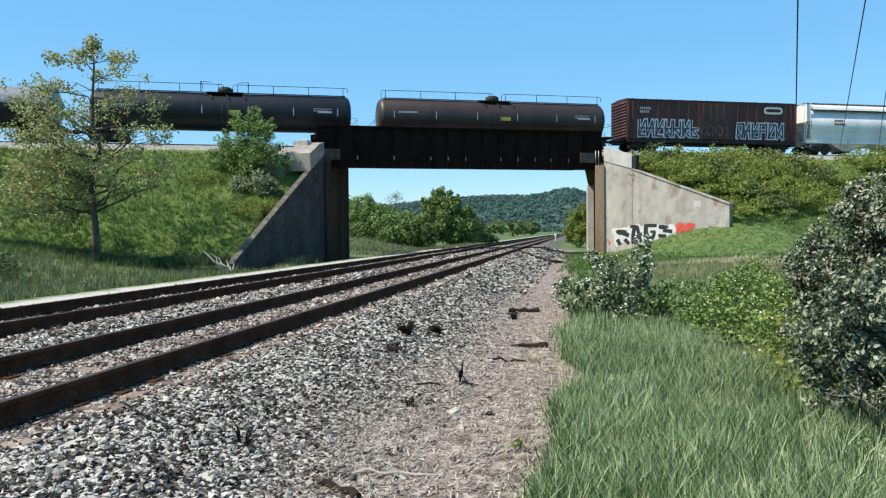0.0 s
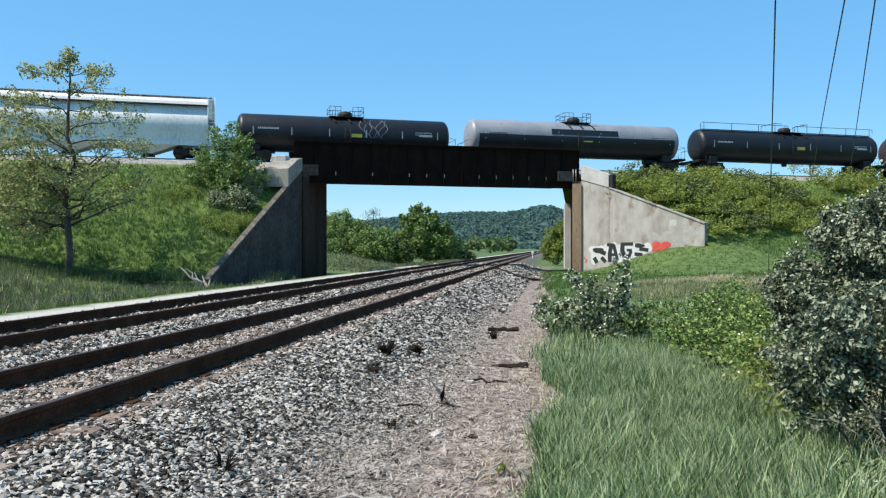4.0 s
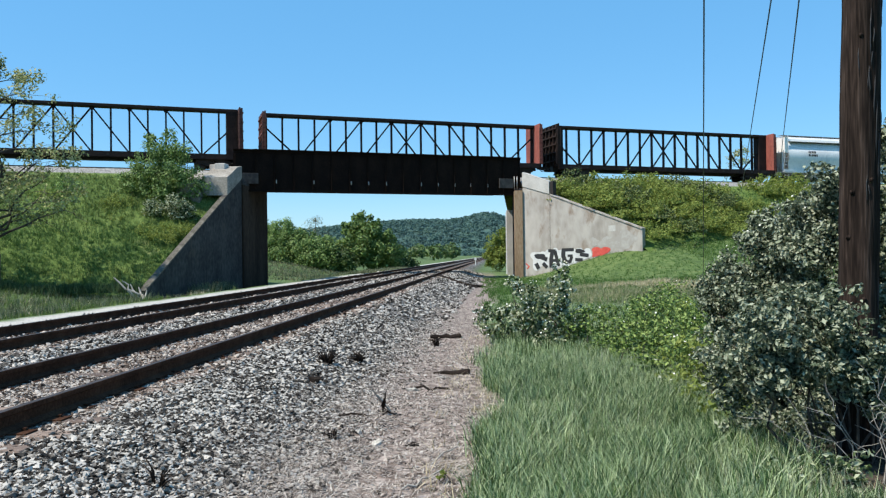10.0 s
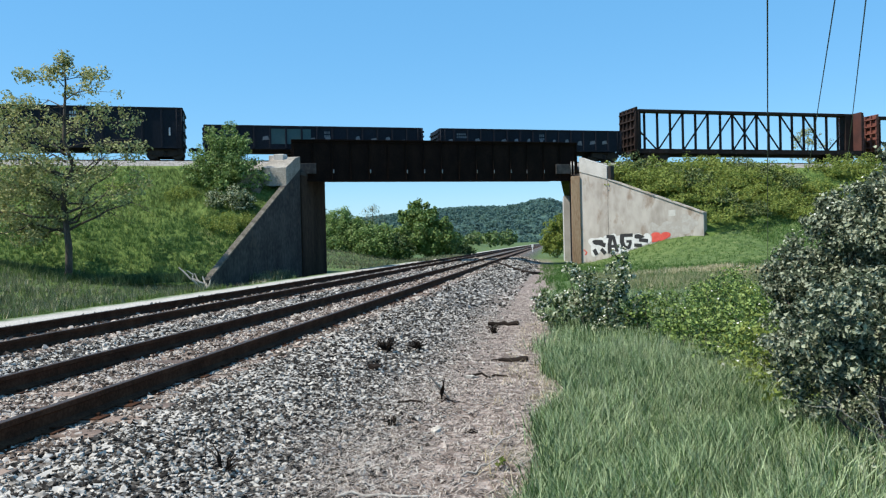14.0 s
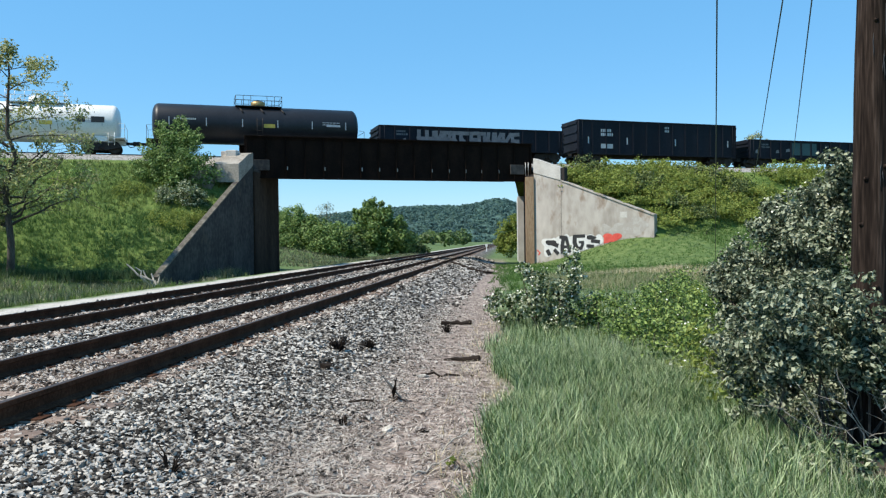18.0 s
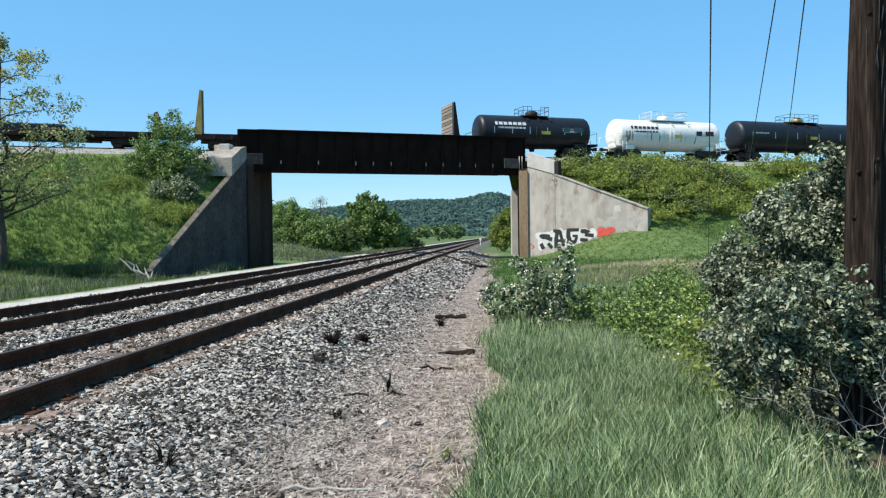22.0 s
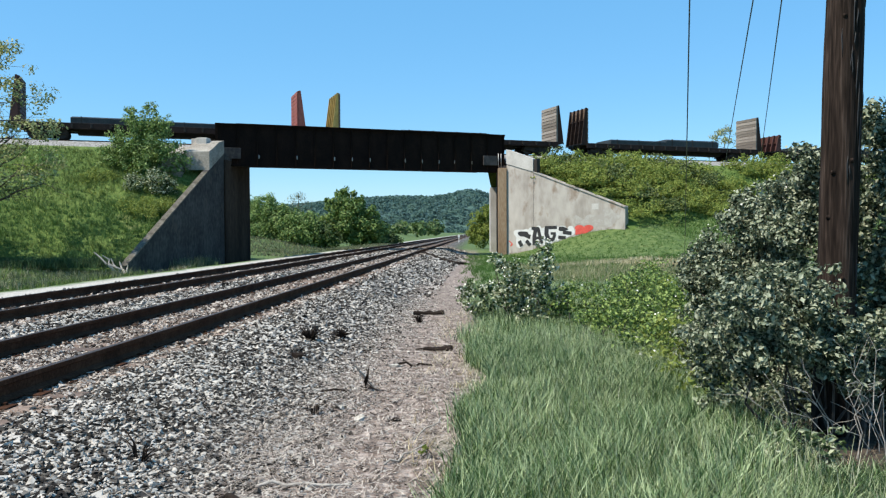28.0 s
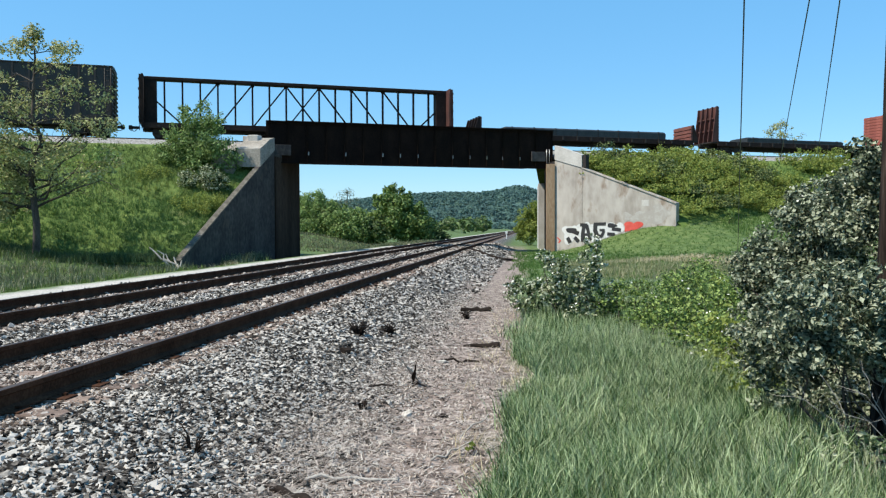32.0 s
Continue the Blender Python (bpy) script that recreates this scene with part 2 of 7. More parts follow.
M["rust_red"] = mat("rust_red_boards", [(0.09, 0.029, 0.021), (0.145, 0.045, 0.032), (0.2, 0.07, 0.05)], 0.9, 14, 0.75, bump=0.1)
M["maroon"] = mat("dark_maroon_steel", [(0.035, 0.012, 0.010), (0.065, 0.02, 0.016), (0.1, 0.034, 0.026)], 0.9, 14, 0.75, bump=0.1)
M["leaf_bright"] = mat("bright_green_leaf", [(0.06, 0.12, 0.028), (0.18, 0.3, 0.07), (0.33, 0.46, 0.14)], 0.6, 4, 0.6, island=0.6, bump=0, trans=0.2)
M["plank"] = mat("grey_weathered_plank", [(0.13, 0.11, 0.092), (0.22, 0.19, 0.165), (0.31, 0.275, 0.245)], 2, 20, 0.95, rnd=0.3, stretch=(3, 0.4, 3))
M["plank_brown"] = mat("brown_weathered_plank", [(0.07, 0.045, 0.032), (0.13, 0.085, 0.06), (0.19, 0.13, 0.095)], 2, 20, 0.95, rnd=0.3, stretch=(3, 0.4, 3))
M["yellow"] = mat("faded_yellow_steel", [(0.26, 0.165, 0.035), (0.42, 0.28, 0.07), (0.55, 0.38, 0.12)], 1.5, 14, 0.7, wear=(0.10, 0.06, 0.035), wear_at=0.58, wear_scale=2)
M["steel"] = mat("dark_running_gear_steel", [(0.012, 0.010, 0.009), (0.025, 0.02, 0.018), (0.04, 0.032, 0.027)], 2, 20, 0.7, 0.3)
M["wheel"] = mat("wheel_steel", [(0.03, 0.024, 0.02), (0.06, 0.05, 0.042)], 3, 30, 0.5, 0.6)
M["tarp"] = mat("dark_tarp_load", [(0.010, 0.013, 0.017), (0.02, 0.025, 0.03), (0.035, 0.04, 0.046)], 1.5, 10, 0.55, bump=0.4)
M["ink_white"] = mat("white_stencil_paint", [(0.5, 0.5, 0.5), (0.68, 0.68, 0.67)], 3, 20, 0.7, bump=0)
M["ink_pale"] = mat("pale_spray_paint", [(0.34, 0.36, 0.40), (0.5, 0.52, 0.55)], 2, 10, 0.7, bump=0)
M["ink_black"] = mat("black_spray_paint", [(0.012, 0.012, 0.014), (0.028, 0.028, 0.03)], 3, 20, 0.6, bump=0)
M["ink_red"] = mat("red_spray_paint", [(0.5, 0.05, 0.035), (0.66, 0.10, 0.075)], 3, 20, 0.6, bump=0)
M["ink_yellow"] = mat("yellow_reflector", [(0.5, 0.36, 0.05), (0.6, 0.45, 0.08)], 3, 20, 0.5, bump=0)
M["wire"] = mat("weathered_cable", [(0.03, 0.03, 0.032), (0.06, 0.06, 0.062)], 3, 20, 0.6, bump=0)
M["brass"] = mat("brass_valve", [(0.3, 0.2, 0.08), (0.45, 0.32, 0.14)], 3, 20, 0.45, 0.7)
M["char"] = mat("charred_wood", [(0.012, 0.009, 0.0075), (0.034, 0.025, 0.02)], 6, 40, 0.95, bump=0.6, spec=0.12)
# blue-green tone: distance haze is put into the forest's base colour
M["hill"] = mat("hazy_forest", [(0.045, 0.095, 0.1), (0.07, 0.14, 0.125), (0.1, 0.18, 0.14)], 0.04, 0.12, 0.95, bump=0, trans=0.3)
M["field"] = mat("far_field", [(0.11, 0.17, 0.05), (0.2, 0.25, 0.09)], 0.02, 0.2, 0.95, bump=0)


# ---- mesh helpers ----
class Geo:
    """Collects vertices and faces of one mesh."""

    def __init__(self):
        self.v, self.f, self.s = [], [], []

    def add(self, verts, faces, smooth=False):
        o = len(self.v)
        self.v += [tuple(p) for p in verts]
        self.f += [tuple(i + o for i in q) for q in faces]
        self.s += [smooth] * len(faces)
        return self

    def box(self, x0, x1, y0, y1, z0, z1, m=None, cut=0.0):
        if cut <= 0:
            p = [Vector((x, y, z)) for z in (z0, z1) for y in (y0, y1) for x in (x0, x1)]
            q = [(0, 2, 3, 1), (4, 5, 7, 6), (0, 1, 5, 4), (2, 6, 7, 3), (0, 4, 6, 2), (1, 3, 7, 5)]
        else:
            p, c = [], cut
            for z, e in ((z0, c), (z0 + c, 0), (z1 - c, 0), (z1, c)):
                a0, a1, b0, b1 = x0 + e, x1 - e, y0 + e, y1 - e
                p += [Vector(t) for t in ((a0 + c, b0, z), (a1 - c, b0, z), (a1, b0 + c, z), (a1, b1 - c, z), (a1 - c, b1, z), (a0 + c, b1, z), (a0, b1 - c, z), (a0, b0 + c, z))]
            q = [tuple(range(7, -1, -1)), tuple(range(24, 32))]
            for r in range(3):
                for k in range(8):
                    a, b = r * 8 + k, r * 8 + (k + 1) % 8
                    q.append((a, b, b + 8, a + 8))
        if m is not None:
            p = [m @ t for t in p]
        return self.add(p, q)

    def beam(self, a, b, w, h=None, up=(0, 0, 1)):
        a, b = Vector(a), Vector(b)
        h = w if h is None else h
        d = (b - a).normalized()
        s = d.cross(Vector(up))
        s = s.normalized() if s.length > 1e-4 else Vector((1, 0, 0))
        u = s.cross(d)
        p = [c + s * x * w / 2 + u * z * h / 2 for c in (a, b) for x, z in ((-1, -1), (1, -1), (1, 1), (-1, 1))]
        return self.add(p, [(0, 1, 2, 3), (7, 6, 5, 4), (0, 4, 5, 1), (1, 5, 6, 2), (2, 6, 7, 3), (3, 7, 4, 0)])

    def tube(self, pts, rads, n=8, caps=True):
        pts = [Vector(p) for p in pts]
        if not hasattr(rads, "__len__"):
            rads = [rads] * len(pts)
        p, q = [], []
        for i, c in enumerate(pts):
            d = (pts[min(i + 1, len(pts) - 1)] - pts[max(i - 1, 0)]).normalized()
            s = d.orthogonal().normalized() if abs(d.z) > 0.9 else d.cross(Vector((0, 0, 1))).normalized()
            u = s.cross(d)
            for k in range(n):
                a = 2 * math.pi * k / n
                p.append(c + (s * math.cos(a) + u * math.sin(a)) * rads[i])
        for i in range(len(pts) - 1):
            for k in range(n):
                a, b = i * n + k, i * n + (k + 1) % n
                q.append((a, b, b + n, a + n))
        self.add(p, q, True)
        if caps:
            o = len(self.v) - len(p)
            self.f += [tuple(o + k for k in range(n - 1, -1, -1)), tuple(o + len(p) - n + k for k in range(n))]
            self.s += [False, False]
        return self

    def prism(self, prof, x0, x1, caps=True, smooth=False):
        """A profile of (y, z) points, swept along x."""
        n = len(prof)
        p = [(x, y, z) for x in (x0, x1) for y, z in prof]
        q = [(k, k + n, (k + 1) % n + n, (k + 1) % n) for k in range(n)]
        self.add(p, q, smooth)
        if caps:
            self.add(p, [tuple(range(n)), tuple(range(2 * n - 1, n - 1, -1))])
        return self

    def mesh(self, name, material=None):
        me = bpy.data.meshes.new(name)
        me.from_pydata(self.v, [], self.f)
        me.polygons.foreach_set("use_smooth", self.s)
        if material is not None:
            me.materials.append(material)
        me.update()
        return me


def part(name, geo, material, parent=None, label="", kind=""):
    ob = new(name, geo.mesh(name, material) if isinstance(geo, Geo) else geo)
    if parent is not None:
        ob.parent = parent
    return tagged(ob, label=label, kind=kind)


def thing(name, m, label, category, group="", kind=""):
    ob = new(name)
    ob.empty_display_size = 0.2
    ob.matrix_world = m
    return tagged(ob, label, category, group, kind)


def raw_mesh(name, verts, quads, material, smooth=False):
    """A mesh from arrays: verts (n, 3), quads (m, k)."""
    me = bpy.data.meshes.new(name)
    quads = np.asarray(quads, dtype=np.int32)
    m, k = quads.shape
    me.vertices.add(len(verts))
    me.vertices.foreach_set("co", np.asarray(verts, dtype=np.float32).ravel())
    me.loops.add(m * k)
    me.loops.foreach_set("vertex_index", quads.ravel())
    me.polygons.add(m)
    me.polygons.foreach_set("loop_start", np.arange(0, m * k, k, dtype=np.int32))
    me.polygons.foreach_set("use_smooth", np.full(m, smooth))
    me.materials.append(material)
    me.update(calc_edges=True)
    return me

# ---- plan ----
TH = radians(22.7)
UX, UY = math.cos(TH), math.sin(TH)          # along the upper track
NX, NY = UY, -UX                              # from it towards the camera
GX, GY = -16.8, 58.3                          # foot point of the near girder's face
RAIL_Z = 8.5                                  # upper rail top
LOW_Z = 0.42                                  # lower rail top
CAR_D = -3.0                                  # upper track's centre, behind the girder's face
RAILS_X = (-4.05, -5.55, -7.75, -9.25)


def up(s, d, z=0.0):
    """A point s metres along the upper track and d metres from the girder's face towards the camera."""
    return Vector((GX + s * UX + d * NX, GY + s * UY + d * NY, z))


def sd(x, y):
    return (x - GX) * UX + (y - GY) * UY, (x - GX) * NX + (y - GY) * NY


def smooth(a, b, x):
    t = np.clip((x - a) / (b - a), 0, 1)
    return t * t * (3 - 2 * t)


def wob(x, y, k, seed=0.0):
    """Cheap smooth undulation."""
    return (np.sin(x * k + 1.3 + seed) * np.cos(y * k * 0.83 + 0.7 * seed) + 0.5 * np.sin(x * k * 2.3 - y * k * 1.9 + seed * 2.1) + 0.3 * np.cos(x * k * 4.1 + y * k * 3.7 + seed)) / 1.8


def ground_z(x, y):
    x, y = np.asarray(x, float), np.asarray(y, float)
    bed = 0.222 + 0.012 * wob(x, y, 3.1)
    right = smooth(-3.05, -1.45, x)
    z = bed * (1 - right) + (-0.02 + 0.03 * wob(x, y, 0.9) + 0.018 * wob(x, y, 4.0)) * right
    # the ditch and the field on the right
    z = z + smooth(0.5, 5, x) * (-0.10 + 0.10 * wob(x, y, 0.45, 2.0)) + smooth(6, 26, x) * smooth(28, 62, y) * 1.2
    # the fill that rises along the front of the right wing
    s, d = sd(x, y)
    z = z + 2.5 * smooth(19.5, 28.0, s) * np.clip(1 - (d - 7.0) / 9.0, 0, 1) * np.clip((d + 4) / 3, 0, 1)
    z = z + smooth(-3.0, 0.0, x) * smooth(30, 46, y) * (1 - smooth(2.0, 6, x)) * -0.25
    # the left side: shoulder, service path, field
    left = smooth(-10.4, -11.9, x)
    lf = -0.04 + 0.02 * wob(x, y, 0.8, 3.0)
    lf = lf + smooth(-13.9, -17.5, x) * (-0.5 + 0.12 * wob(x, y, 0.5, 1.0)) + smooth(-19, -34, x) * (1.9 + 0.25 * wob(x, y, 0.3, 5.0))
    z = z * (1 - left) + lf * left
    far = smooth(90, 400, np.hypot(x, y))
    z = z * (1 - far * smooth(-30, -3, -np.abs(x + 6.5))) + 0
    return z


def make_ground():
    def lines(a, b, fine0, fine1, step, grow=1.16):
        out = list(np.arange(fine0, fine1 + 1e-6, step))
        s, p = step, fine1
        while p < b:
            s *= grow
            p += s
            out.append(min(p, b))
        s, p = step, fine0
        while p > a:
            s *= grow
            p -= s
            out.insert(0, max(p, a))
        return np.array(out)

    xs = lines(-4200, 4200, -16, 5, 0.2, 1.08)
    ys = lines(-4200, 4600, 1.5, 24, 0.3, 1.04)
    X, Y = np.meshgrid(xs, ys)
    Z = ground_z(X, Y)
    v = np.stack([X, Y, Z], -1).reshape(-1, 3)
    nx, ny = len(xs), len(ys)
    i = np.arange(nx * ny).reshape(ny, nx)
    q = np.stack([i[:-1, :-1], i[:-1, 1:], i[1:, 1:], i[1:, :-1]], -1).reshape(-1, 4)
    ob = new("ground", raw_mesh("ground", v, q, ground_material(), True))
    return tagged(ob, "grassy ground with a bare dirt strip beside ballast", "ground", kind="structure")


def ground_material():
    """Ballast on the bed, dirt and straw beside it, pale gravel path, soil under grass: zones by distance from the tracks."""
    m = bpy.data.materials.new("ground_zones")
    m.use_nodes = True
    nt = m.node_tree
    n, ln = nt.nodes, nt.links
    bs = n["Principled BSDF"]
    bs.inputs["Roughness"].default_value = 0.95
    tc = n.new("ShaderNodeTexCoord")
    sep = n.new("ShaderNodeSeparateXYZ")
    ln.new(tc.outputs["Object"], sep.inputs[0])

    def noise(scale, detail=4):
        t = n.new("ShaderNodeTexNoise")
        t.inputs["Scale"].default_value, t.inputs["Detail"].default_value = scale, detail
        ln.new(tc.outputs["Object"], t.inputs[0])
        return t.outputs["Fac"]

    def ramp(src, stops):
        r = n.new("ShaderNodeValToRGB")
        el = r.color_ramp.elements
        el[0].position, el[0].color = stops[0][0], (*stops[0][1], 1)
        el[1].position, el[1].color = stops[-1][0], (*stops[-1][1], 1)
        for p, c in stops[1:-1]:
            el.new(p).color = (*c, 1)
        ln.new(src, r.inputs[0])
        return r.outputs[0]

    def calc(op, a, b=None, c=None):
        t = n.new("ShaderNodeMath")
        t.operation = op
        for k, s in enumerate((a, b, c)):
            if s is None:
                continue
            if isinstance(s, (int, float)):
                t.inputs[k].default_value = s
            else:
                ln.new(s, t.inputs[k])
        return t.outputs[0]

    def step(src, lo, hi):
        t = n.new("ShaderNodeMapRange")
        t.inputs["From Min"].default_value, t.inputs["From Max"].default_value = lo, hi
        ln.new(src, t.inputs["Value"])
        return t.outputs[0]

    def blend(f, a, b):
        t = n.new("ShaderNodeMix")
        t.data_type = "RGBA"
        ln.new(f, t.inputs["Factor"])
        ln.new(a, t.inputs["A"])
        ln.new(b, t.inputs["B"])
        return t.outputs["Result"]

    x = calc("ADD", sep.outputs["X"], calc("MULTIPLY_ADD", noise(1.1, 6), 1.3, -0.65))
    vor = n.new("ShaderNodeTexVoronoi")
    vor.inputs["Scale"].default_value = 19
    ln.new(tc.outputs["Object"], vor.inputs[0])
    cells = n.new("ShaderNodeSeparateColor")
    ln.new(vor.outputs["Color"], cells.inputs[0])
    ballast = ramp(calc("MULTIPLY", cells.outputs[0], step(vor.outputs["Distance"], 0.75, 0.2)), [(0.0, (0.028, 0.024, 0.021)), (0.4, (0.14, 0.127, 0.113)), (1.0, (0.48, 0.45, 0.415))])
    rusty = ramp(noise(14, 5), [(0.3, (0.07, 0.045, 0.033)), (0.5, (0.19, 0.125, 0.09)), (0.7, (0.33, 0.26, 0.2))])
    dirt = ramp(noise(9, 8), [(0.34, (0.07, 0.049, 0.039)), (0.5, (0.215, 0.163, 0.135)), (0.66, (0.44, 0.37, 0.325))])
    soil = ramp(noise(2.2, 6), [(0.3, (0.04, 0.075, 0.016)), (0.5, (0.072, 0.122, 0.027)), (0.7, (0.125, 0.165, 0.052))])
    path = ramp(noise(16, 6), [(0.3, (0.3, 0.28, 0.25)), (0.7, (0.55, 0.52, 0.48))])
    c = blend(step(x, -1.85, -0.95), ballast, dirt)
    c = blend(step(x, -0.25, 0.25), c, soil)
    # between the rails of the near track the stones are stained
    mid = calc("MULTIPLY", step(x, -6.3, -5.9), step(x, -3.35, -3.7))
    c = blend(calc("MULTIPLY", mid, 0.8), c, rusty)
    # dark brown patch on the ground: the tall bush's shade as colour
    bush_shade = ramp(noise(12, 5), [(0.3, (0.025, 0.019, 0.014)), (0.7, (0.085, 0.063, 0.045))])
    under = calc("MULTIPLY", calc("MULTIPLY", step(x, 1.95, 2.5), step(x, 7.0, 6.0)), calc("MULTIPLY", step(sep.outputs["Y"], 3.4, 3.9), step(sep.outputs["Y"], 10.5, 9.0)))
    c = blend(under, c, bush_shade)
    c = blend(step(x, -11.3, -11.8), c, path)
    c = blend(step(x, -13.5, -14.1), c, soil)
    # far off, all but the bed is green
    farther = calc("MULTIPLY", step(sep.outputs["Y"], 66, 90), step(x, -2.6, -1.6))
    c = blend(farther, c, soil)
    ln.new(c, bs.inputs["Base Color"])
    bp = n.new("ShaderNodeBump")
    bp.inputs["Strength"].default_value, bp.inputs["Distance"].default_value = 0.7, 0.03
    ln.new(calc("ADD", noise(26, 4), calc("MULTIPLY", vor.outputs["Distance"], -0.8)), bp.inputs["Height"])
    ln.new(bp.outputs[0], bs.inputs["Normal"])
    return m


make_ground()


# ---- the lower tracks ----
def make_lower_tracks():
    head = [(-0.036, 0), (0.036, 0), (0.036, -0.04), (0.012, -0.055), (0.010, -0.135), (0.07, -0.165), (0.07, -0.178), (-0.07, -0.178), (-0.07, -0.165), (-0.010, -0.135), (-0.012, -0.055), (-0.036, -0.04)]
    for k, cx in enumerate((-4.8, -8.5)):
        tr = thing("railway_track", pose(cx, 0, 0), "rusty steel rails on weathered ties in grey ballast", "railway track", "lower tracks", "structure")
        for x in (-0.75, 0.75):
            g = Geo()
            g.prism(head, -40, 1200)
            g.v = [(-y, x1, z) for x1, y, z in g.v]
            g.v = [(px + x, py, pz + LOW_Z) for px, py, pz in g.v]
            r = part("rail", g, M["rail"], tr, "rusty steel rail")
            t = Geo().box(-0.030 + x, 0.030 + x, -40, 1200, LOW_Z - 0.004, LOW_Z + 0.003)
            part("rail_head", t, M["rail_top"], r, "worn running surface")
        tie = Geo().box(-1.29, 1.29, -0.115, 0.115, -0.14, 0.018, cut=0.012).mesh("tie", M["tie"])
        plate = Geo().box(-0.19, 0.19, -0.09, 0.09, 0, 0.014)
        plate.box(-0.12, -0.08, -0.06, -0.03, 0.01, 0.035).box(0.08, 0.12, 0.03, 0.06, 0.01, 0.035)
        plate = plate.mesh("tie_plate", M["rail"])
        rng = random.Random(5 + k)
        for i in range(150):
            y = 2.0 + i * 0.53 + rng.uniform(-0.03, 0.03)
            o = new("tie", tie)
            o.parent = tr
            o.matrix_local = pose(rng.uniform(-0.04, 0.04), y, LOW_Z - 0.20 + rng.uniform(-0.012, 0.003), 0, 0, rng.uniform(-0.8, 0.8))
            if i < 60:
                for x in (-0.75, 0.75):
                    pl = new("tie_plate", plate)
                    pl.parent = o
                    pl.matrix_local = pose(x, 0, 0.018)
        far = Geo()
        for i in list(range(-75, 0)) + list(range(150, 700)):
            y = 2.0 + i * 0.53
            far.box(-1.29, 1.29, y - 0.115, y + 0.115, LOW_Z - 0.3, LOW_Z - 0.19)
        part("far_ties", far, M["tie"], tr, kind="stuff")


make_lower_tracks()


# ---- embankment, bridge, abutments ----
LX = -18.4                                    # left abutment's face, parallel to the lower tracks
TOE = 15.0


def bank_h(d):
    """Height of the embankment at d metres towards the camera from the girder's face."""
    a = np.abs(d - CAR_D)
    return 7.86 - np.clip(a - 3.3, 0, 99) / 1.54


def make_banks():
    ds = np.concatenate([np.linspace(-22, -7, 22), np.linspace(-6.5, 0.5, 9), np.linspace(1, 16, 40)])
    for side in (-1, 1):
        far = 560
        t = np.concatenate([np.linspace(0, 1, 60) ** 1.0 * 30, 30 + (np.linspace(0, 1, 60)[1:] ** 2) * (far - 30)])
        V = []
        for d in ds:
            if side < 0:
                # ends at the wing wall's plane x = LX - 0.5
                s0 = (LX - 0.28 - GX - d * NX) / UX
                if d < -6.5:
                    s0 = (LX - 0.28 - GX + 6.5 * NX) / UX - (-6.5 - d) * 1.3
            else:
                dd = min(max(d, 0.0), 9.3)
                s0 = 21.6 + dd * 0.55
                if d < -6:
                    s0 = 21.6 + (-6 - d) * 0.6
            s = s0 + side * t
            p = np.array([[GX + a * UX + d * NX, GY + a * UY + d * NY] for a in s])
            z = bank_h(d) + (0.16 * wob(p[:, 0], p[:, 1], 0.8, 4.0) + 0.12 * wob(p[:, 0], p[:, 1], 0.25, 1.0)) * (1 if abs(d - CAR_D) > 3.7 else 0.1)
            low = ground_z(p[:, 0], p[:, 1]) - 0.25
            # the fill stays below the wing walls' tops
            if side > 0 and d > -1.0:
                top = 6.6 - min(max(d, 0.0), 9.3) * 0.33
                z = np.minimum(z, top - 0.12 + t * 0.45)
            if side > 0 and d > 9.3:
                z = np.minimum(z, 2.0 - (d - 9.3) * 0.25 + t * 0.4)
            if side < 0 and d > 0:
                z = np.minimum(z, -0.1 + (p[0, 1] - 40.2) * 0.472 + t * 0.6)
            V.append(np.stack([p[:, 0], p[:, 1], np.maximum(z, low)], -1))
        V = np.array(V)
        nd, ns = V.shape[:2]
        i = np.arange(nd * ns).reshape(nd, ns)
        q = np.stack([i[:-1, :-1], i[1:, :-1], i[1:, 1:], i[:-1, 1:]], -1).reshape(-1, 4)
        if side < 0:
            q = q[:, ::-1]
        ob = new("embankment", raw_mesh("embankment", V.reshape(-1, 3), q, M["bank"], True))
        tagged(ob, "steep grassy railway embankment beside the concrete abutment", "embankment", kind="structure")


M["bank"] = mat("embankment_grass", [(0.045, 0.088, 0.014), (0.085, 0.14, 0.023), (0.145, 0.195, 0.045)], 0.5, 5, 0.95, bump=0.4, bump_scale=9, wear=(0.17, 0.18, 0.075), wear_at=0.62, wear_scale=0.3)
make_banks()


def make_upper_track():
    tr = thing("railway_track", Matrix.Translation(up(0, CAR_D)) @ pose(0, 0, 0, 0, 0, 22.7), "upper railway track on ballast along the embankment", "railway track", "", "structure")
    for y in (-0.75, 0.75):
        part("rail", Geo().box(-560, 560, y - 0.036, y + 0.036, RAIL_Z - 0.17, RAIL_Z), M["rail"], tr, "rusty steel rail")
    prof = [(-3.0, RAIL_Z - 0.85), (-1.9, RAIL_Z - 0.2), (1.9, RAIL_Z - 0.2), (3.0, RAIL_Z - 0.85)]
    for a, b in ((-560, -2.9), (20.9, 560)):
        part("ballast_bed", Geo().prism(prof, a, b), M["ballast_far"], tr, "grey stone ballast", "stuff")
    ties = Geo()
    for i in range(-110, 200):
        ties.box(i * 0.54 - 0.11, i * 0.54 + 0.11, -1.3, 1.3, RAIL_Z - 0.32, RAIL_Z - 0.165)
    part("ties", ties, M["tie"], tr, kind="stuff")


M["ballast_far"] = mat("far_ballast", [(0.13, 0.125, 0.12), (0.26, 0.25, 0.24), (0.42, 0.41, 0.4)], 6, 22, 0.95, bump=0.8)
make_upper_track()


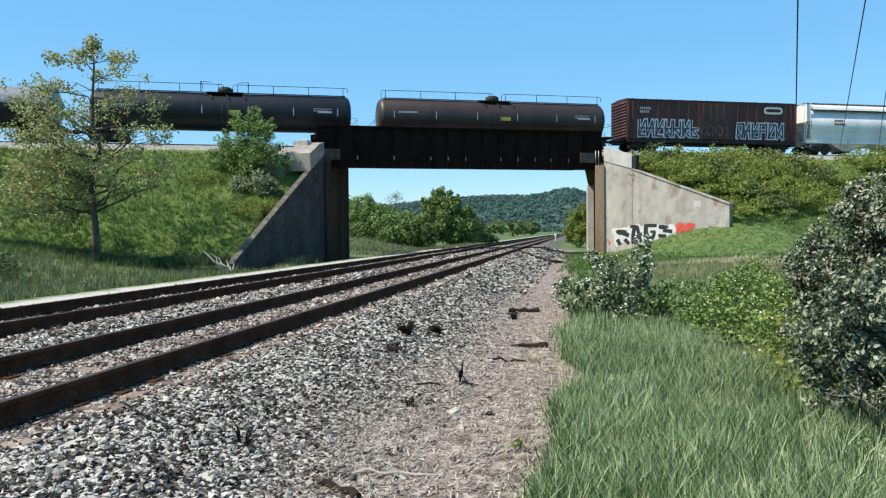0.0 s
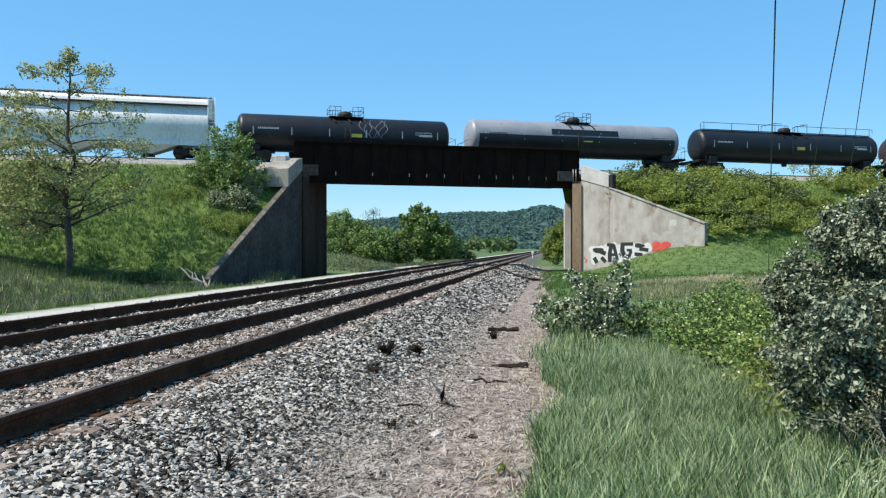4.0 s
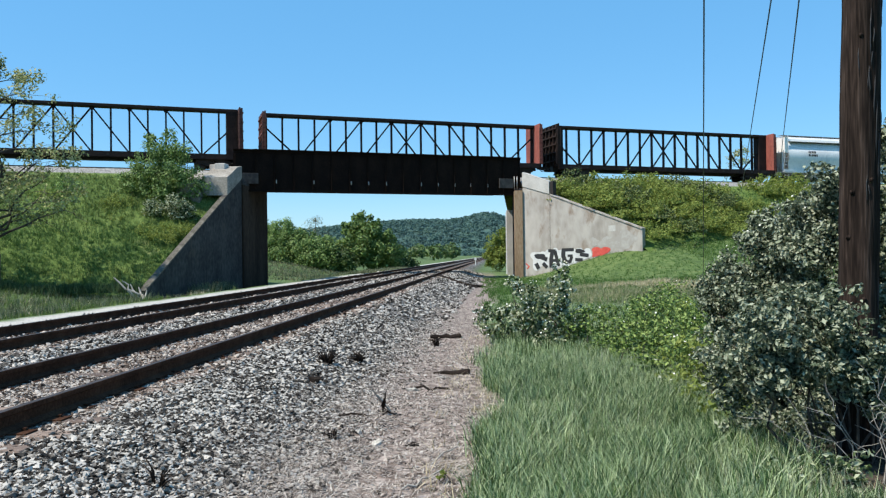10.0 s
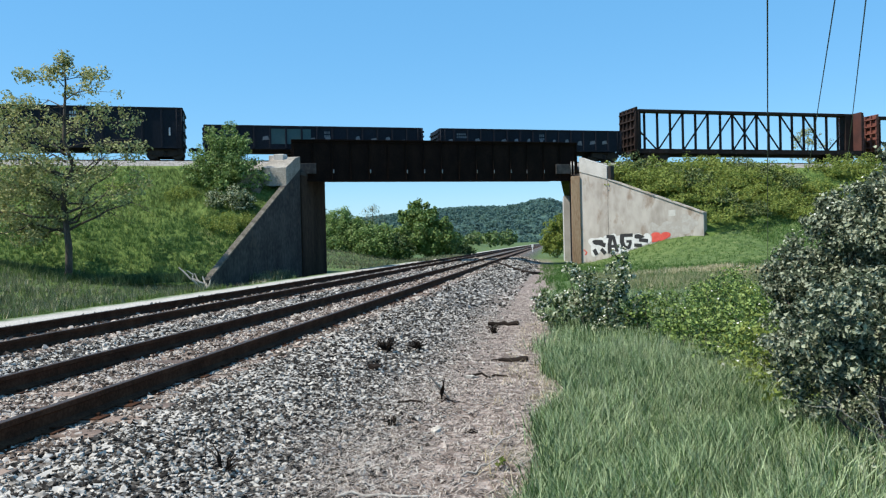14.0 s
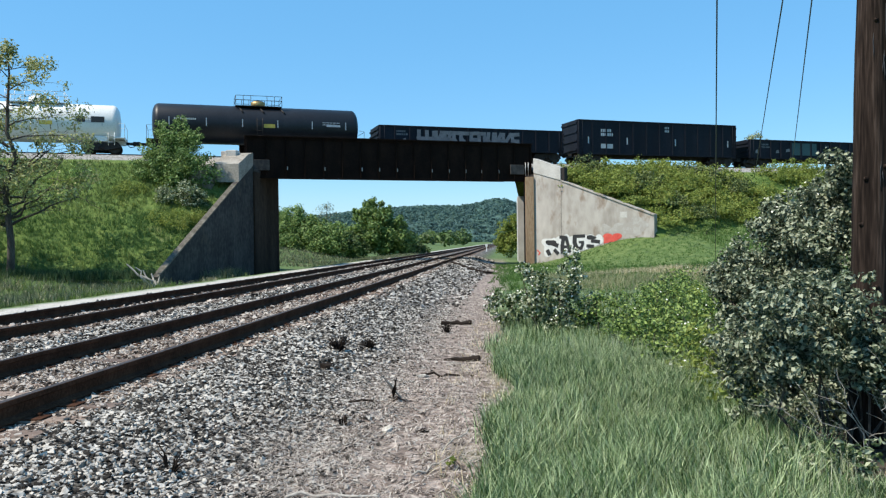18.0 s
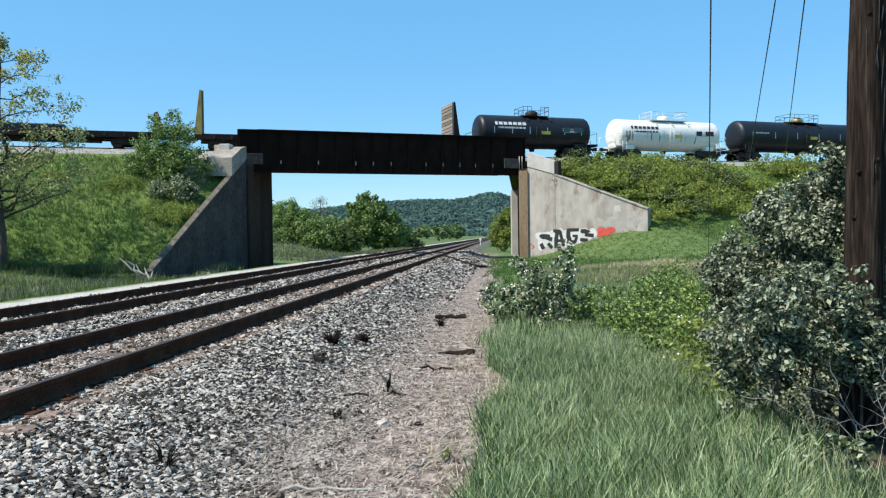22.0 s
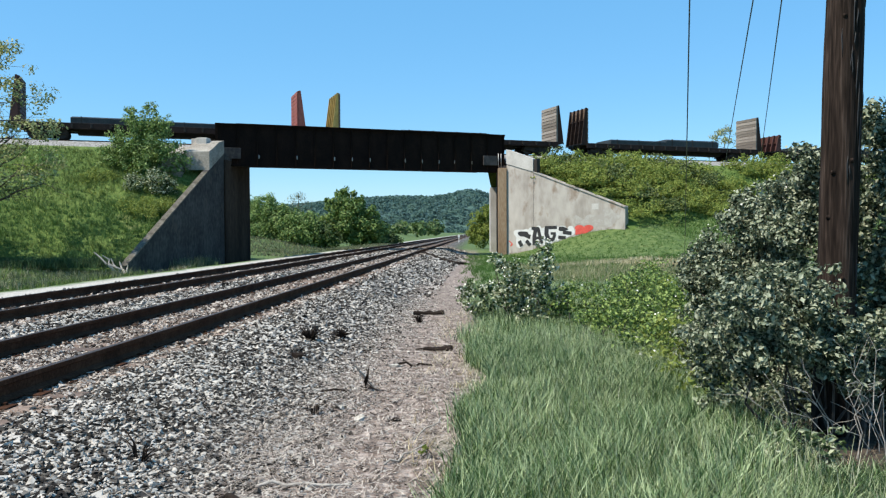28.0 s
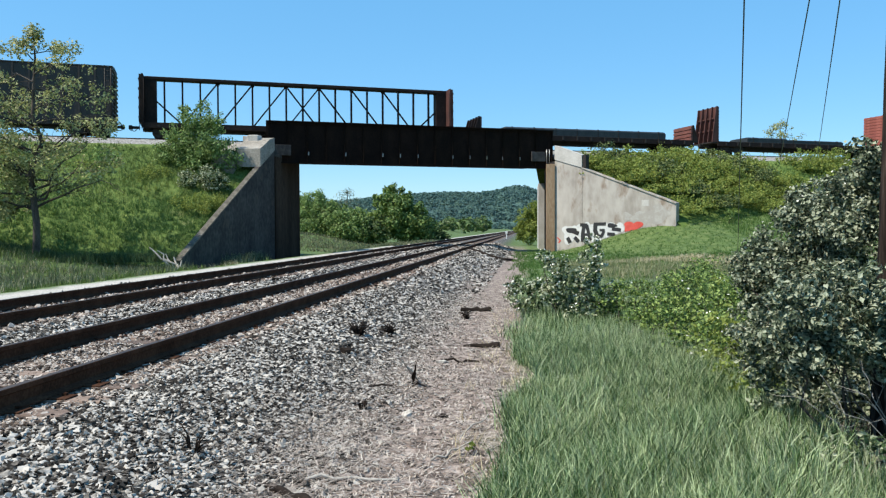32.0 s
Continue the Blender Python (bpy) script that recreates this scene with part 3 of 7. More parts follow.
def make_bridge():
    m = Matrix.Translation(up(0, 0)) @ pose(0, 0, 0, 0, 0, 22.7)
    br = thing("railway_bridge", m, "dark rusted steel through plate girder railway bridge", "bridge", "", "structure")
    Z1, A, B = 9.86, -2.75, 20.75
    for y, Z0 in ((0.12, 6.68), (6.0, 7.42)):
        g = Geo().box(A, B, y - 0.012, y + 0.012, Z0 + 0.03, Z1 - 0.03)
        gd = part("girder", g, M["girder"], br, "riveted plate girder web")
        part("flange", Geo().box(A, B, y - 0.24, y + 0.24, Z1 - 0.05, Z1).box(A + 1.5, B - 1.5, y - 0.22, y + 0.22, Z1, Z1 + 0.03).box(A, B, y - 0.10, y + 0.10, Z1 - 0.2, Z1 - 0.05), M["girder"], gd)
        part("flange", Geo().box(A + 0.1, B - 0.1, y - 0.24, y + 0.24, Z0, Z0 + 0.05).box(A + 2.5, B - 2.5, y - 0.22, y + 0.22, Z0 - 0.03, Z0).box(A, B, y - 0.10, y + 0.10, Z0 + 0.05, Z0 + 0.2), M["girder"], gd)
        n = 17
        st = Geo().box(-0.012, 0.012, -0.15, 0.15, Z0 + 0.05, Z1 - 0.05)
        st.box(-0.09, 0.012, -0.03, -0.012, Z0 + 0.05, Z1 - 0.05)
        st = st.mesh("stiffener", M["girder"])
        for k in range(n):
            o = new("stiffener", st)
            o.parent = gd
            o.matrix_local = pose(A + 0.15 + (B - A - 0.3) * k / (n - 1), y, 0)
        # rivet rows
        rv = Geo()
        for k in range(118):
            for z in (Z0 + 0.13, Z1 - 0.13):
                x = A + 0.2 + k * 0.197
                rv.box(x - 0.02, x + 0.02, y - 0.125, y - 0.10, z - 0.02, z + 0.02)
        part("rivets", rv, M["girder"], gd, kind="stuff")
    # floor beams, deck trough and the small stubs that show as pale marks
    dk = Geo().box(A, B, 0.14, 5.98, 7.55, 7.65)
    part("deck_plate", dk, M["girder"], br)
    fb = Geo().box(-0.11, 0.11, 0.14, 5.98, 7.2, 7.55).mesh("floor_beam", M["girder"])
    for k in range(9):
        o = new("floor_beam", fb)
        o.parent = br
        o.matrix_local = pose(A + 0.5 + k * (B - A - 1) / 8, 0, 0)
    part("deck_ballast", Geo().box(A, B, 0.7, 5.4, 7.65, RAIL_Z - 0.2), M["ballast_far"], br, kind="stuff")
    # stubs added for pale marks on the girder, placed to fit the camera's view
    dr = Geo().box(-0.035, 0.035, -0.035, 0.02, -0.16, 0.12, cut=0.01).mesh("pale_stub", M["pale_metal"])
    for x in (0.42, 3.28, 6.2, 7.6, 9.05, 11.95, 13.4, 14.85, 16.25, 17.75):
        o = new("pale_stub", dr)
        o.parent = br
        o.matrix_local = pose(x, 0.06, 7.48)
        tagged(o, "pale stub that stands for a pale mark on the girder")
    for x in (20.05, 20.3):
        part("conduit", Geo().tube([(x, -0.2, 7.15), (x, -0.2, 8.25)], 0.035, 8), M["pale_metal"], br, "short pale conduit")
    for x in (-1.55, 19.35):
        bb = part("bearing_panel", Geo().box(x - 0.62, x + 0.62, -0.17, -0.02, 7.25, 8.05, cut=0.02), M["concrete_shade"], br, "dark-toned concrete bearing block")


M["pale_metal"] = mat("pale_galvanised_metal", [(0.3, 0.3, 0.3), (0.48, 0.48, 0.47)], 3, 20, 0.5, 0.5)
make_bridge()


def make_abutments():
    # left: breast wall and straight wing in one plane, facing the lower tracks
    la = thing("abutment", pose(LX, 0, 0), "shade-toned concrete bridge abutment with a sloping wing wall", "abutment", "abutments", "structure")
    Y0, Y1, Y2 = 40.6, 56.25, 62.4

    def slab(poly, x0, x1):
        n = len(poly)
        g = Geo()
        g.add([(x, y, z) for x in (x0, x1) for y, z in poly], [tuple(range(n)), tuple(range(2 * n - 1, n - 1, -1))] + [(k, k + n, (k + 1) % n + n, (k + 1) % n) for k in range(n)])
        return g

    # the wing's shaded face gets its darkness from the colour
    part("wing_wall", slab([(Y0 - 0.4, -1.5), (Y1, -1.8), (Y1, 7.53), (Y0 - 0.4, 0.0)], -0.34, 0.0), M["concrete_shade"], la, "wing wall with its shade put into the colour")
    # coping in cast lengths
    cop = slab([(0, 0), (1.94, 0), (1.94, 0.08), (0, 0.08)], -0.35, 0.03).mesh("coping", M["concrete_edge"])
    dz, dy = 6.2, 13.2
    L = math.hypot(dz, dy)
    for k in range(round(L / 1.98)):
        o = new("coping", cop)
        o.parent = la
        f = (k * 1.98) / L
        o.matrix_local = pose(0, Y0 - 0.4 + dy * f, dz * f - 0.06, math.degrees(math.atan2(dz, dy)))
    part("breast_wall", Geo().box(-1.6, 0.10, Y1 + 0.004, Y2, -1.8, 7.05), M["rust_stain_shade"], la, "rust-streaked breast wall, coloured dark for shade under the girder")
    part("bridge_seat", Geo().box(-1.7, 0.10, Y1 + 0.02, Y2 - 0.02, 7.05, 7.28, cut=0.02), M["concrete_shade"], la)
    part("back_wall", Geo().box(-2.4, -1.6, Y1 + 0.05, Y2 + 0.6, 6.5, 8.6, cut=0.03), M["concrete"], la)
    part("cap_stone", Geo().box(-1.55, -0.75, 54.9, 55.75, 8.0, 8.5, cut=0.05), M["concrete_pale"], la, "broken pale cap stone")
    part("parapet", slab([(53.1, 6.05), (Y1 + 0.03, 7.5), (Y1 + 0.03, 8.42), (55.2, 8.2), (53.9, 7.62), (53.1, 7.32)], -1.75, 0.03), M["concrete_cap"], la, "pale chipped concrete cap block")
    part("parapet", slab([(52.6, 5.4), (Y1 + 0.03, 6.9), (Y1 + 0.03, 8.0), (54.1, 7.2), (52.6, 6.85)], -3.4, -1.754), M["concrete_cap"], la, "lower chipped concrete block")
    # right: column, breast and flared wing
    ra = thing("abutment", pose(0, 0, 0), "sunlit pale concrete abutment with a flared wing wall and spray paint", "abutment", "abutments", "structure")
    part("breast_wall", Geo().box(1.75, 3.2, 66.0, 72.5, -1.2, 7.05), M["rust_stain_shade"], ra)
    part("column", Geo().box(1.72, 2.43, 65.25, 66.0, -1.2, 7.0, cut=0.02), M["rust_stain"], ra, "rust-brown stained corner column")
    part("bridge_seat", Geo().box(1.8, 3.3, 66.02, 72.6, 7.05, 7.25, cut=0.02), M["concrete_shade"], ra)
    part("far_wing", Geo().box(1.25, 2.2, 75.5, 82, -1.2, 6.0), M["concrete_pale"], ra)
    e = Vector((2.44, 65.45, 0))
    w = Vector((11.2, 60.0, 0)) - e
    L = w.length
    mw = Matrix.Translation(e) @ pose(0, 0, 0, 0, 0, math.degrees(math.atan2(w.y, w.x)))
    g = Geo()
    prof = [(0, -1.5), (L, -1.0), (L, 3.55), (2.55, 6.58), (0, 7.4)]
    n = len(prof)
    g.add([mw @ Vector((x, y, z)) for y in (0, 0.6) for x, z in prof], [tuple(range(n)), tuple(range(2 * n - 1, n - 1, -1))] + [(k, k + n, (k + 1) % n + n, (k + 1) % n) for k in range(n)])
    wing = part("wing_wall", g, M["concrete"], ra, "pale weathered concrete wing wall")
    g = Geo()
    prof = [(0.0, 7.35), (2.5, 6.58), (2.5, 7.62), (0.0, 8.55)]
    g.add([mw @ Vector((x, y, z)) for y in (-0.06, 0.75) for x, z in prof], [(0, 1, 2, 3), (7, 6, 5, 4), (0, 4, 5, 1), (1, 5, 6, 2), (2, 6, 7, 3), (3, 7, 4, 0)])
    part("parapet", g, M["concrete_pale"], ra, "bright chipped parapet block")
    part("marker_post", Geo().box(2.58, 2.86, -0.04, 0.5, 6.55, 7.62, mw, 0.02), M["steel"], ra, "dark steel marker post")
    # coping line, form joints, patch
    g = Geo()
    a, b = Vector((2.55, -0.05, 6.56)), Vector((L, -0.05, 3.54))
    g.beam(mw @ (a + Vector((0, 0.33, 0))), mw @ (b + Vector((0, 0.33, 0))), 0.72, 0.09)
    part("coping", g, M["concrete"], ra)
    for k, (x, z) in enumerate(((2.52, 6.5),)):
        part("joint", Geo().add([mw @ Vector(p) for p in ((x - 0.012, -0.006, 0), (x + 0.012, -0.006, 0), (x + 0.012, -0.006, z), (x - 0.012, -0.006, z))], [(0, 1, 2, 3)]), M["concrete_shade"], ra)
    part("patch", Geo().add([mw @ Vector(p) for p in ((7.6, -0.008, 3.4), (8.15, -0.008, 3.4), (8.15, -0.008, 3.85), (7.6, -0.008, 3.85))], [(0, 1, 2, 3)]), M["concrete_pale"], ra, "square pale repair patch")
    return mw, ra


# rust streaks, with the shade below the girder put into the colour
M["rust_stain_shade"] = mat("shade_dark_rust_streaked_concrete", [(0.022, 0.015, 0.012), (0.042, 0.029, 0.022), (0.07, 0.05, 0.038)], 0.7, 12, 0.95, spec=0.06, stretch=(1, 1, 0.15))
M["concrete_pale"] = mat("pale_concrete", [(0.36, 0.345, 0.325), (0.46, 0.445, 0.42), (0.54, 0.525, 0.5)], 1.2, 18, 0.9, wear=(0.33, 0.3, 0.27), wear_at=0.6, wear_scale=1.5)
M["concrete_edge"] = mat("mossy_coping", [(0.05, 0.042, 0.03), (0.10, 0.088, 0.068), (0.16, 0.145, 0.12)], 1.1, 8, 0.95)
M["concrete_cap"] = mat("weathered_coping", [(0.17, 0.15, 0.125), (0.27, 0.245, 0.212), (0.36, 0.335, 0.295)], 1.1, 8, 0.95)
WING, RIGHT_ABUT = make_abutments()


# ---- the train ----
# Each car's own space: x ahead along the track, y away from the camera, z up from the rail.
def stencil(g, x, z, rows, y, rng, h=0.16, w=0.11):
    """Bars in place of lettering that cannot be read."""
    for r, n in enumerate(rows):
        for k in range(n):
            x0 = x + k * (w + 0.045)
            zz = z - r * (h + 0.09)
            a = w * rng.uniform(0.75, 1.0)
            g.add([(x0, y, zz), (x0 + a, y, zz), (x0 + a, y, zz + h), (x0, y, zz + h)], [(0, 1, 2, 3)])


M["grime"] = mat("brown_grime", [(0.2, 0.15, 0.1), (0.34, 0.28, 0.21)], 3, 12, 0.9, bump=0)


def make_truck(parent, x):
    tk = part("truck", Geo().box(x - 0.22, x + 0.22, -1.1, 1.1, 0.38, 0.72, cut=0.03), M["steel"], parent, "cast steel truck with springs")
    for y in (-1.0, 1.0):
        g = Geo()
        pr = [(-1.35, 0.38), (-1.2, 0.68), (-0.5, 0.78), (0.5, 0.78), (1.2, 0.68), (1.35, 0.38), (1.05, 0.40), (0.45, 0.24), (-0.45, 0.24), (-1.05, 0.40)]
        n = len(pr)
        g.add([(x + a, y + b, z) for b in (-0.08, 0.08) for a, z in pr], [tuple(range(n)), tuple(range(2 * n - 1, n - 1, -1))] + [(k, k + n, (k + 1) % n + n, (k + 1) % n) for k in range(n)])
        part("side_frame", g, M["steel"], tk)
        for c in (-0.16, 0.0, 0.16):
            part("spring", Geo().tube([(x + c, y * 1.1, 0.3), (x + c, y * 1.1, 0.62)], 0.06, 8), M["steel"], tk)
    for a in (-0.89, 0.89):
        ax = Geo().tube([(x + a, -1.02, 0.46), (x + a, 1.02, 0.46)], 0.075, 8)
        axle = part("axle", ax, M["wheel"], tk)
        for y in (-0.75, 0.75):
            s = 1 if y > 0 else -1
            pts = [(x + a, y + s * t, 0.46) for t in (-0.075, -0.045, -0.044, 0.065, 0.066)]
            w = Geo().tube(pts, [0.475, 0.475, 0.46, 0.455, 0.36], 20)
            part("wheel", w, M["wheel"], tk)
    return tk


def make_coupler(parent, x, s):
    g = Geo().beam((x, 0, 0.86), (x + s * 0.62, 0, 0.86), 0.17, 0.2)
    g.box(x + s * 0.62 - 0.14, x + s * 0.62 + 0.14, -0.17, 0.17, 0.70, 1.02, cut=0.04)
    part("coupler", g, M["steel"], parent, "cast steel knuckle coupler")
    h = Geo().tube([(x + s * 0.05, -0.3, 0.8), (x + s * 0.3, -0.32, 0.55), (x + s * 0.62, -0.25, 0.62)], 0.03, 6)
    part("brake_hose", h, M["steel"], parent)


def gear(parent, L, inset=1.75):
    for s in (-1, 1):
        make_truck(parent, s * (L / 2 - inset))
        make_coupler(parent, s * (L / 2 - 0.1), s)


def ladder(parent, x, y, z0, z1, mtl, w=0.42, n=None):
    g = Geo()
    for a in (-w / 2, w / 2):
        g.tube([(x + a, y, z0), (x + a, y, z1)], 0.02, 6)
    n = n or int((z1 - z0) / 0.34)
    for k in range(n):
        z = z0 + (k + 0.5) * (z1 - z0) / n
        g.tube([(x - w / 2, y, z), (x + w / 2, y, z)], 0.015, 6)
    part("ladder", g, mtl, parent)


def make_tank(L, R, zc, mtl, label, rail=True, manway="wide", text=None, graffiti=None, name="tank_car", frame_white=False):
    """A tank car: shell with domed ends, saddles, walkway, hand rails, manway platform, ladders, running gear."""
    rng = random.Random(int(L * 100 + zc * 10))
    fm = M["white_paint"] if frame_white else M["steel"]
    car = thing(name, pose(0, 0, 0), label, "tank car", "train cars")
    h = L / 2 - 0.45
    N = 8
    pts = [(-h + 0.5 * (1 - math.cos(k / (N - 1) * math.pi / 2)), 0, zc) for k in range(N)]
    rad = [max(R * math.sin(k / (N - 1) * math.pi / 2) ** 0.55, 0.03) for k in range(N)]
    shell = Geo().tube(pts + [(-h * 0.35, 0, zc), (0, 0, zc - 0.02), (h * 0.35, 0, zc)] + [(-p[0], 0, zc) for p in reversed(pts)], rad + [R] * 3 + rad[::-1], 40)
    sh = part("tank", shell, mtl, car)
    for x in (-h * 0.55, -h * 0.2, h * 0.2, h * 0.55):
        part("weld_band", Geo().tube([(x - 0.03, 0, zc), (x + 0.03, 0, zc)], R + 0.006, 40, caps=False), mtl, sh)
    for s in (-1, 1):
        bol = L / 2 - 1.75
        sd_ = Geo().box(s * bol - 0.45, s * bol + 0.45, -1.2, 1.2, 0.85, zc - R * 0.72, cut=0.03)
        part("saddle", sd_, fm, car)
        part("stub_sill", Geo().box(min(s * (L / 2 - 0.1), s * (L / 2 - 3.4)), max(s * (L / 2 - 0.1), s * (L / 2 - 3.4)), -0.3, 0.3, 0.72, 1.05), fm, car)
        part("end_platform", Geo().box(min(s * (L / 2 - 0.05), s * (h - 0.4)), max(s * (L / 2 - 0.05), s * (h - 0.4)), -1.5, 1.5, 1.08, 1.14).box(s * (L / 2 - 0.1) - 0.03, s * (L / 2 - 0.1) + 0.03, -1.5, 1.5, 0.95, 1.14), fm, car)
        g = Geo()
        for y in (-1.42, 1.42):
            g.tube([(s * (L / 2 - 0.1), y, 1.14), (s * (L / 2 - 0.1), y, 2.15), (s * (h - 0.1), y, 2.2)], 0.018, 6)
        g.tube([(s * (L / 2 - 0.1), -1.42, 2.1), (s * (L / 2 - 0.1), 1.42, 2.1)], 0.018, 6)
        part("end_railing", g, fm, car)
        ladder(car, s * (h - 0.55), -1.52, 0.55, 1.5, fm)
    # reflectors and lettering
    for k in range(6):
        x = -h + 1.2 + k * (2 * h - 2.4) / 5
        part("reflector", Geo().add([(x, -R - 0.012, zc - 0.3), (x + 0.07, -R - 0.012, zc - 0.3), (x + 0.07, -R - 0.012, zc + 0.3), (x, -R - 0.012, zc + 0.3)], [(0, 1, 2, 3)]), M["ink_pale"], sh)
    if mtl == M["silver_paint"]:
        sk = Geo()
        arc = [-2.75 + 0.22 * k for k in range(12)]
        for a0, a1 in zip(arc, arc[1:]):
            for s in (-1, 1):
                q = [(x, s * (R + 0.03) * math.sin(abs(a) * 0.6), zc - (R + 0.03) * math.cos(abs(a) * 0.6)) for x, a in ((-h + 0.7, a0), (h - 0.7, a0), (h - 0.7, a1), (-h + 0.7, a1))]
                sk.add(q, [(0, 1, 2, 3)], True)
        part("dark_underside", sk, M["black_paint"], sh, "black-painted lower half")
        part("name_panel", Geo().add([(-2.6, -(R + 0.02) * 0.985, zc + 0.25), (3.6, -(R + 0.02) * 0.985, zc + 0.25), (3.6, -(R + 0.02) * 0.88, zc + 0.75), (-2.6, -(R + 0.02) * 0.88, zc + 0.75)], [(0, 1, 2, 3)]), M["black_paint"], sh, "dark painted name panel")
    pl = Geo().add([(h - 2.7, -R - 0.014, zc - 0.08), (h - 1.6, -R - 0.014, zc - 0.08), (h - 1.6, -R - 0.014, zc + 0.08), (h - 2.7, -R - 0.014, zc + 0.08)], [(0, 1, 2, 3)])
    part("data_panel", pl, M["ink_pale"], sh)
    part("placard", Geo().add([(0.3, -R - 0.014, zc - 0.3), (1.15, -R - 0.014, zc - 0.3), (1.15, -R - 0.014, zc - 0.02), (0.3, -R - 0.014, zc - 0.02)], [(0, 1, 2, 3)]), M["ink_yellow"], sh)
    g = Geo()
    stencil(g, -h + 1.6, zc + 0.12, (11,), -R - 0.012, rng, 0.14, 0.10)
    stencil(g, h - 3.0, zc + 0.2, (12, 10), -R - 0.012, rng, 0.07, 0.07)
    part("lettering", g, M["ink_white"] if mtl not in (M["white_paint"], M["silver_paint"]) else M["ink_black"], sh, "small stencilled bars")
    if L < 14:
        # the owner's mark as plain bars
        ink = M["ink_black"] if mtl == M["white_paint"] else M["ink_white"]
        mk = Geo()

        def bar(x0, x1, z0, z1):
            pts = []
            for x, z in ((x0, z0), (x1, z0), (x1, z1), (x0, z1)):
                pts.append((x, -math.sqrt((R + 0.012) ** 2 - (z - zc) ** 2) - 0.004, z))
            mk.add(pts, [(0, 1, 2, 3)])

        bx = -h + 1.35
        bar(bx, bx + 0.22, zc + 0.42, zc + 0.72)
        for k in range(6):
            bar(bx + 0.34 + k * 0.44, bx + 0.68 + k * 0.44, zc + 0.44, zc + 0.70)
        for k in range(7):
            bar(bx + 0.5 + k * 0.34, bx + 0.74 + k * 0.34, zc + 0.12, zc + 0.27)
        part("owner_mark", mk, ink, sh, "bold owner's mark as plain bars")
        dp = Geo()
        for x0, x1 in ((h - 2.9, h - 2.3), (h - 1.9, h - 1.0)):
            dp.add([(x0, -R - 0.02, zc - 0.05), (x1, -R - 0.02, zc - 0.05), (x1, -R - 0.012, zc + 0.38), (x0, -R - 0.012, zc + 0.38)], [(0, 1, 2, 3)])
        part("data_panel", dp, M["ink_black"] if mtl == M["white_paint"] else M["green_patch"], sh, "dark data panel")
    if mtl == M["white_paint"]:
        st = Geo()
        rg = random.Random(12)
        for k in range(20):
            x = rg.choice((rg.uniform(-h + 0.8, -h + 1.5), rg.uniform(-h + 0.8, h - 0.8)))
            zt, w_ = zc + rg.uniform(-0.3, 0.25), rg.uniform(0.02, 0.07)
            zs = [zt, zt - 0.3, zt - 0.6]
            for z0, z1 in zip(zs, zs[1:]):
                q = [(xx, -math.sqrt((R + 0.01) ** 2 - (z - zc) ** 2), z) for xx, z in ((x - w_, z1), (x + w_, z1), (x + w_, z0), (x - w_, z0))]
                st.add(q, [(0, 1, 2, 3)])
        part("grime_streaks", st, M["grime"], sh, "brown grime streaks", "stuff")
    top = zc + R
    # manway with platform and guard rails
    mg = Geo().tube([(0, 0, top - 0.12), (0, 0, top + 0.34), (0, 0, top + 0.38)], [0.56, 0.56, 0.5], 20)
    mw = part("manway", mg, M["brass"] if manway == "brass" else (mtl if mtl == M["white_paint"] else M["steel"]), car, "capped manway on the tank top")
    part("manway_lid", Geo().tube([(0, 0, top + 0.36), (0, 0, top + 0.44), (0, 0, top + 0.47)], [0.42, 0.42, 0.3], 16), M["steel"] if mtl != M["white_paint"] else mtl, mw)
    pw = {"wide": 1.35, "small": 1.2, "brass": 1.75, "long": 1.9}[manway]
    part("platform", Geo().box(-pw, pw, -1.0, -0.45, top - 0.10, top - 0.05).box(-pw, pw, 0.45, 1.0, top - 0.10, top - 0.05).box(-pw, -0.6, -0.45, 0.45, top + 0.0, top + 0.04).box(0.6, pw, -0.45, 0.45, top + 0.0, top + 0.04), fm, car)
    g = Geo()
    for y in (-0.98, 0.98):
        for a, b in ((-pw, -pw * 0.35), (pw * 0.35, pw)):
            for x in (a, (a + b) / 2, b):
                g.tube([(x, y, top - 0.1), (x, y, top + 0.72)], 0.02, 6)
            for z in (0.38, 0.72):
                g.tube([(a, y, top + z), (b, y, top + z)], 0.02, 6)
    for x in (-pw, pw):
        for z in (0.38, 0.72):
            g.tube([(x, -0.98, top + z), (x, 0.98, top + z)], 0.02, 6)
    if manway in ("brass", "long"):
        for y in (-0.98, 0.98):
            g.tube([(-pw, y, top + 0.72), (pw, y, top + 0.72)], 0.02, 6)
    if not rail:
        part("guard_rail", g, fm, car)
    elif mtl is M["black_paint"]:
        g = Geo()
        for x in (-1.75, 1.75):
            g.tube([(x, -0.98, top - 0.1), (x, -0.98, top + 0.72), (x, 0.98, top + 0.72), (x, 0.98, top - 0.1)], 0.03, 6)
            g.tube([(x, -0.98, top + 0.7), (x * 0.55, -0.98, top + 0.66)], 0.022, 6)
        part("guard_rail", g, fm, car)
    for x in (-pw * 0.9, 0.0, pw * 0.9):
        arc = [(x + 0.12 * k, -(R + 0.03) * math.sin(0.5 + 0.16 * k), zc + (R + 0.03) * math.cos(0.5 + 0.16 * k)) for k in range(4)]
        part("platform_strut", Geo().tube(arc, 0.055, 6), M["steel"] if mtl != M["white_paint"] else mtl, car)
    ladder(car, 0.0, -R - 0.05, 1.0, zc + 0.4, fm)
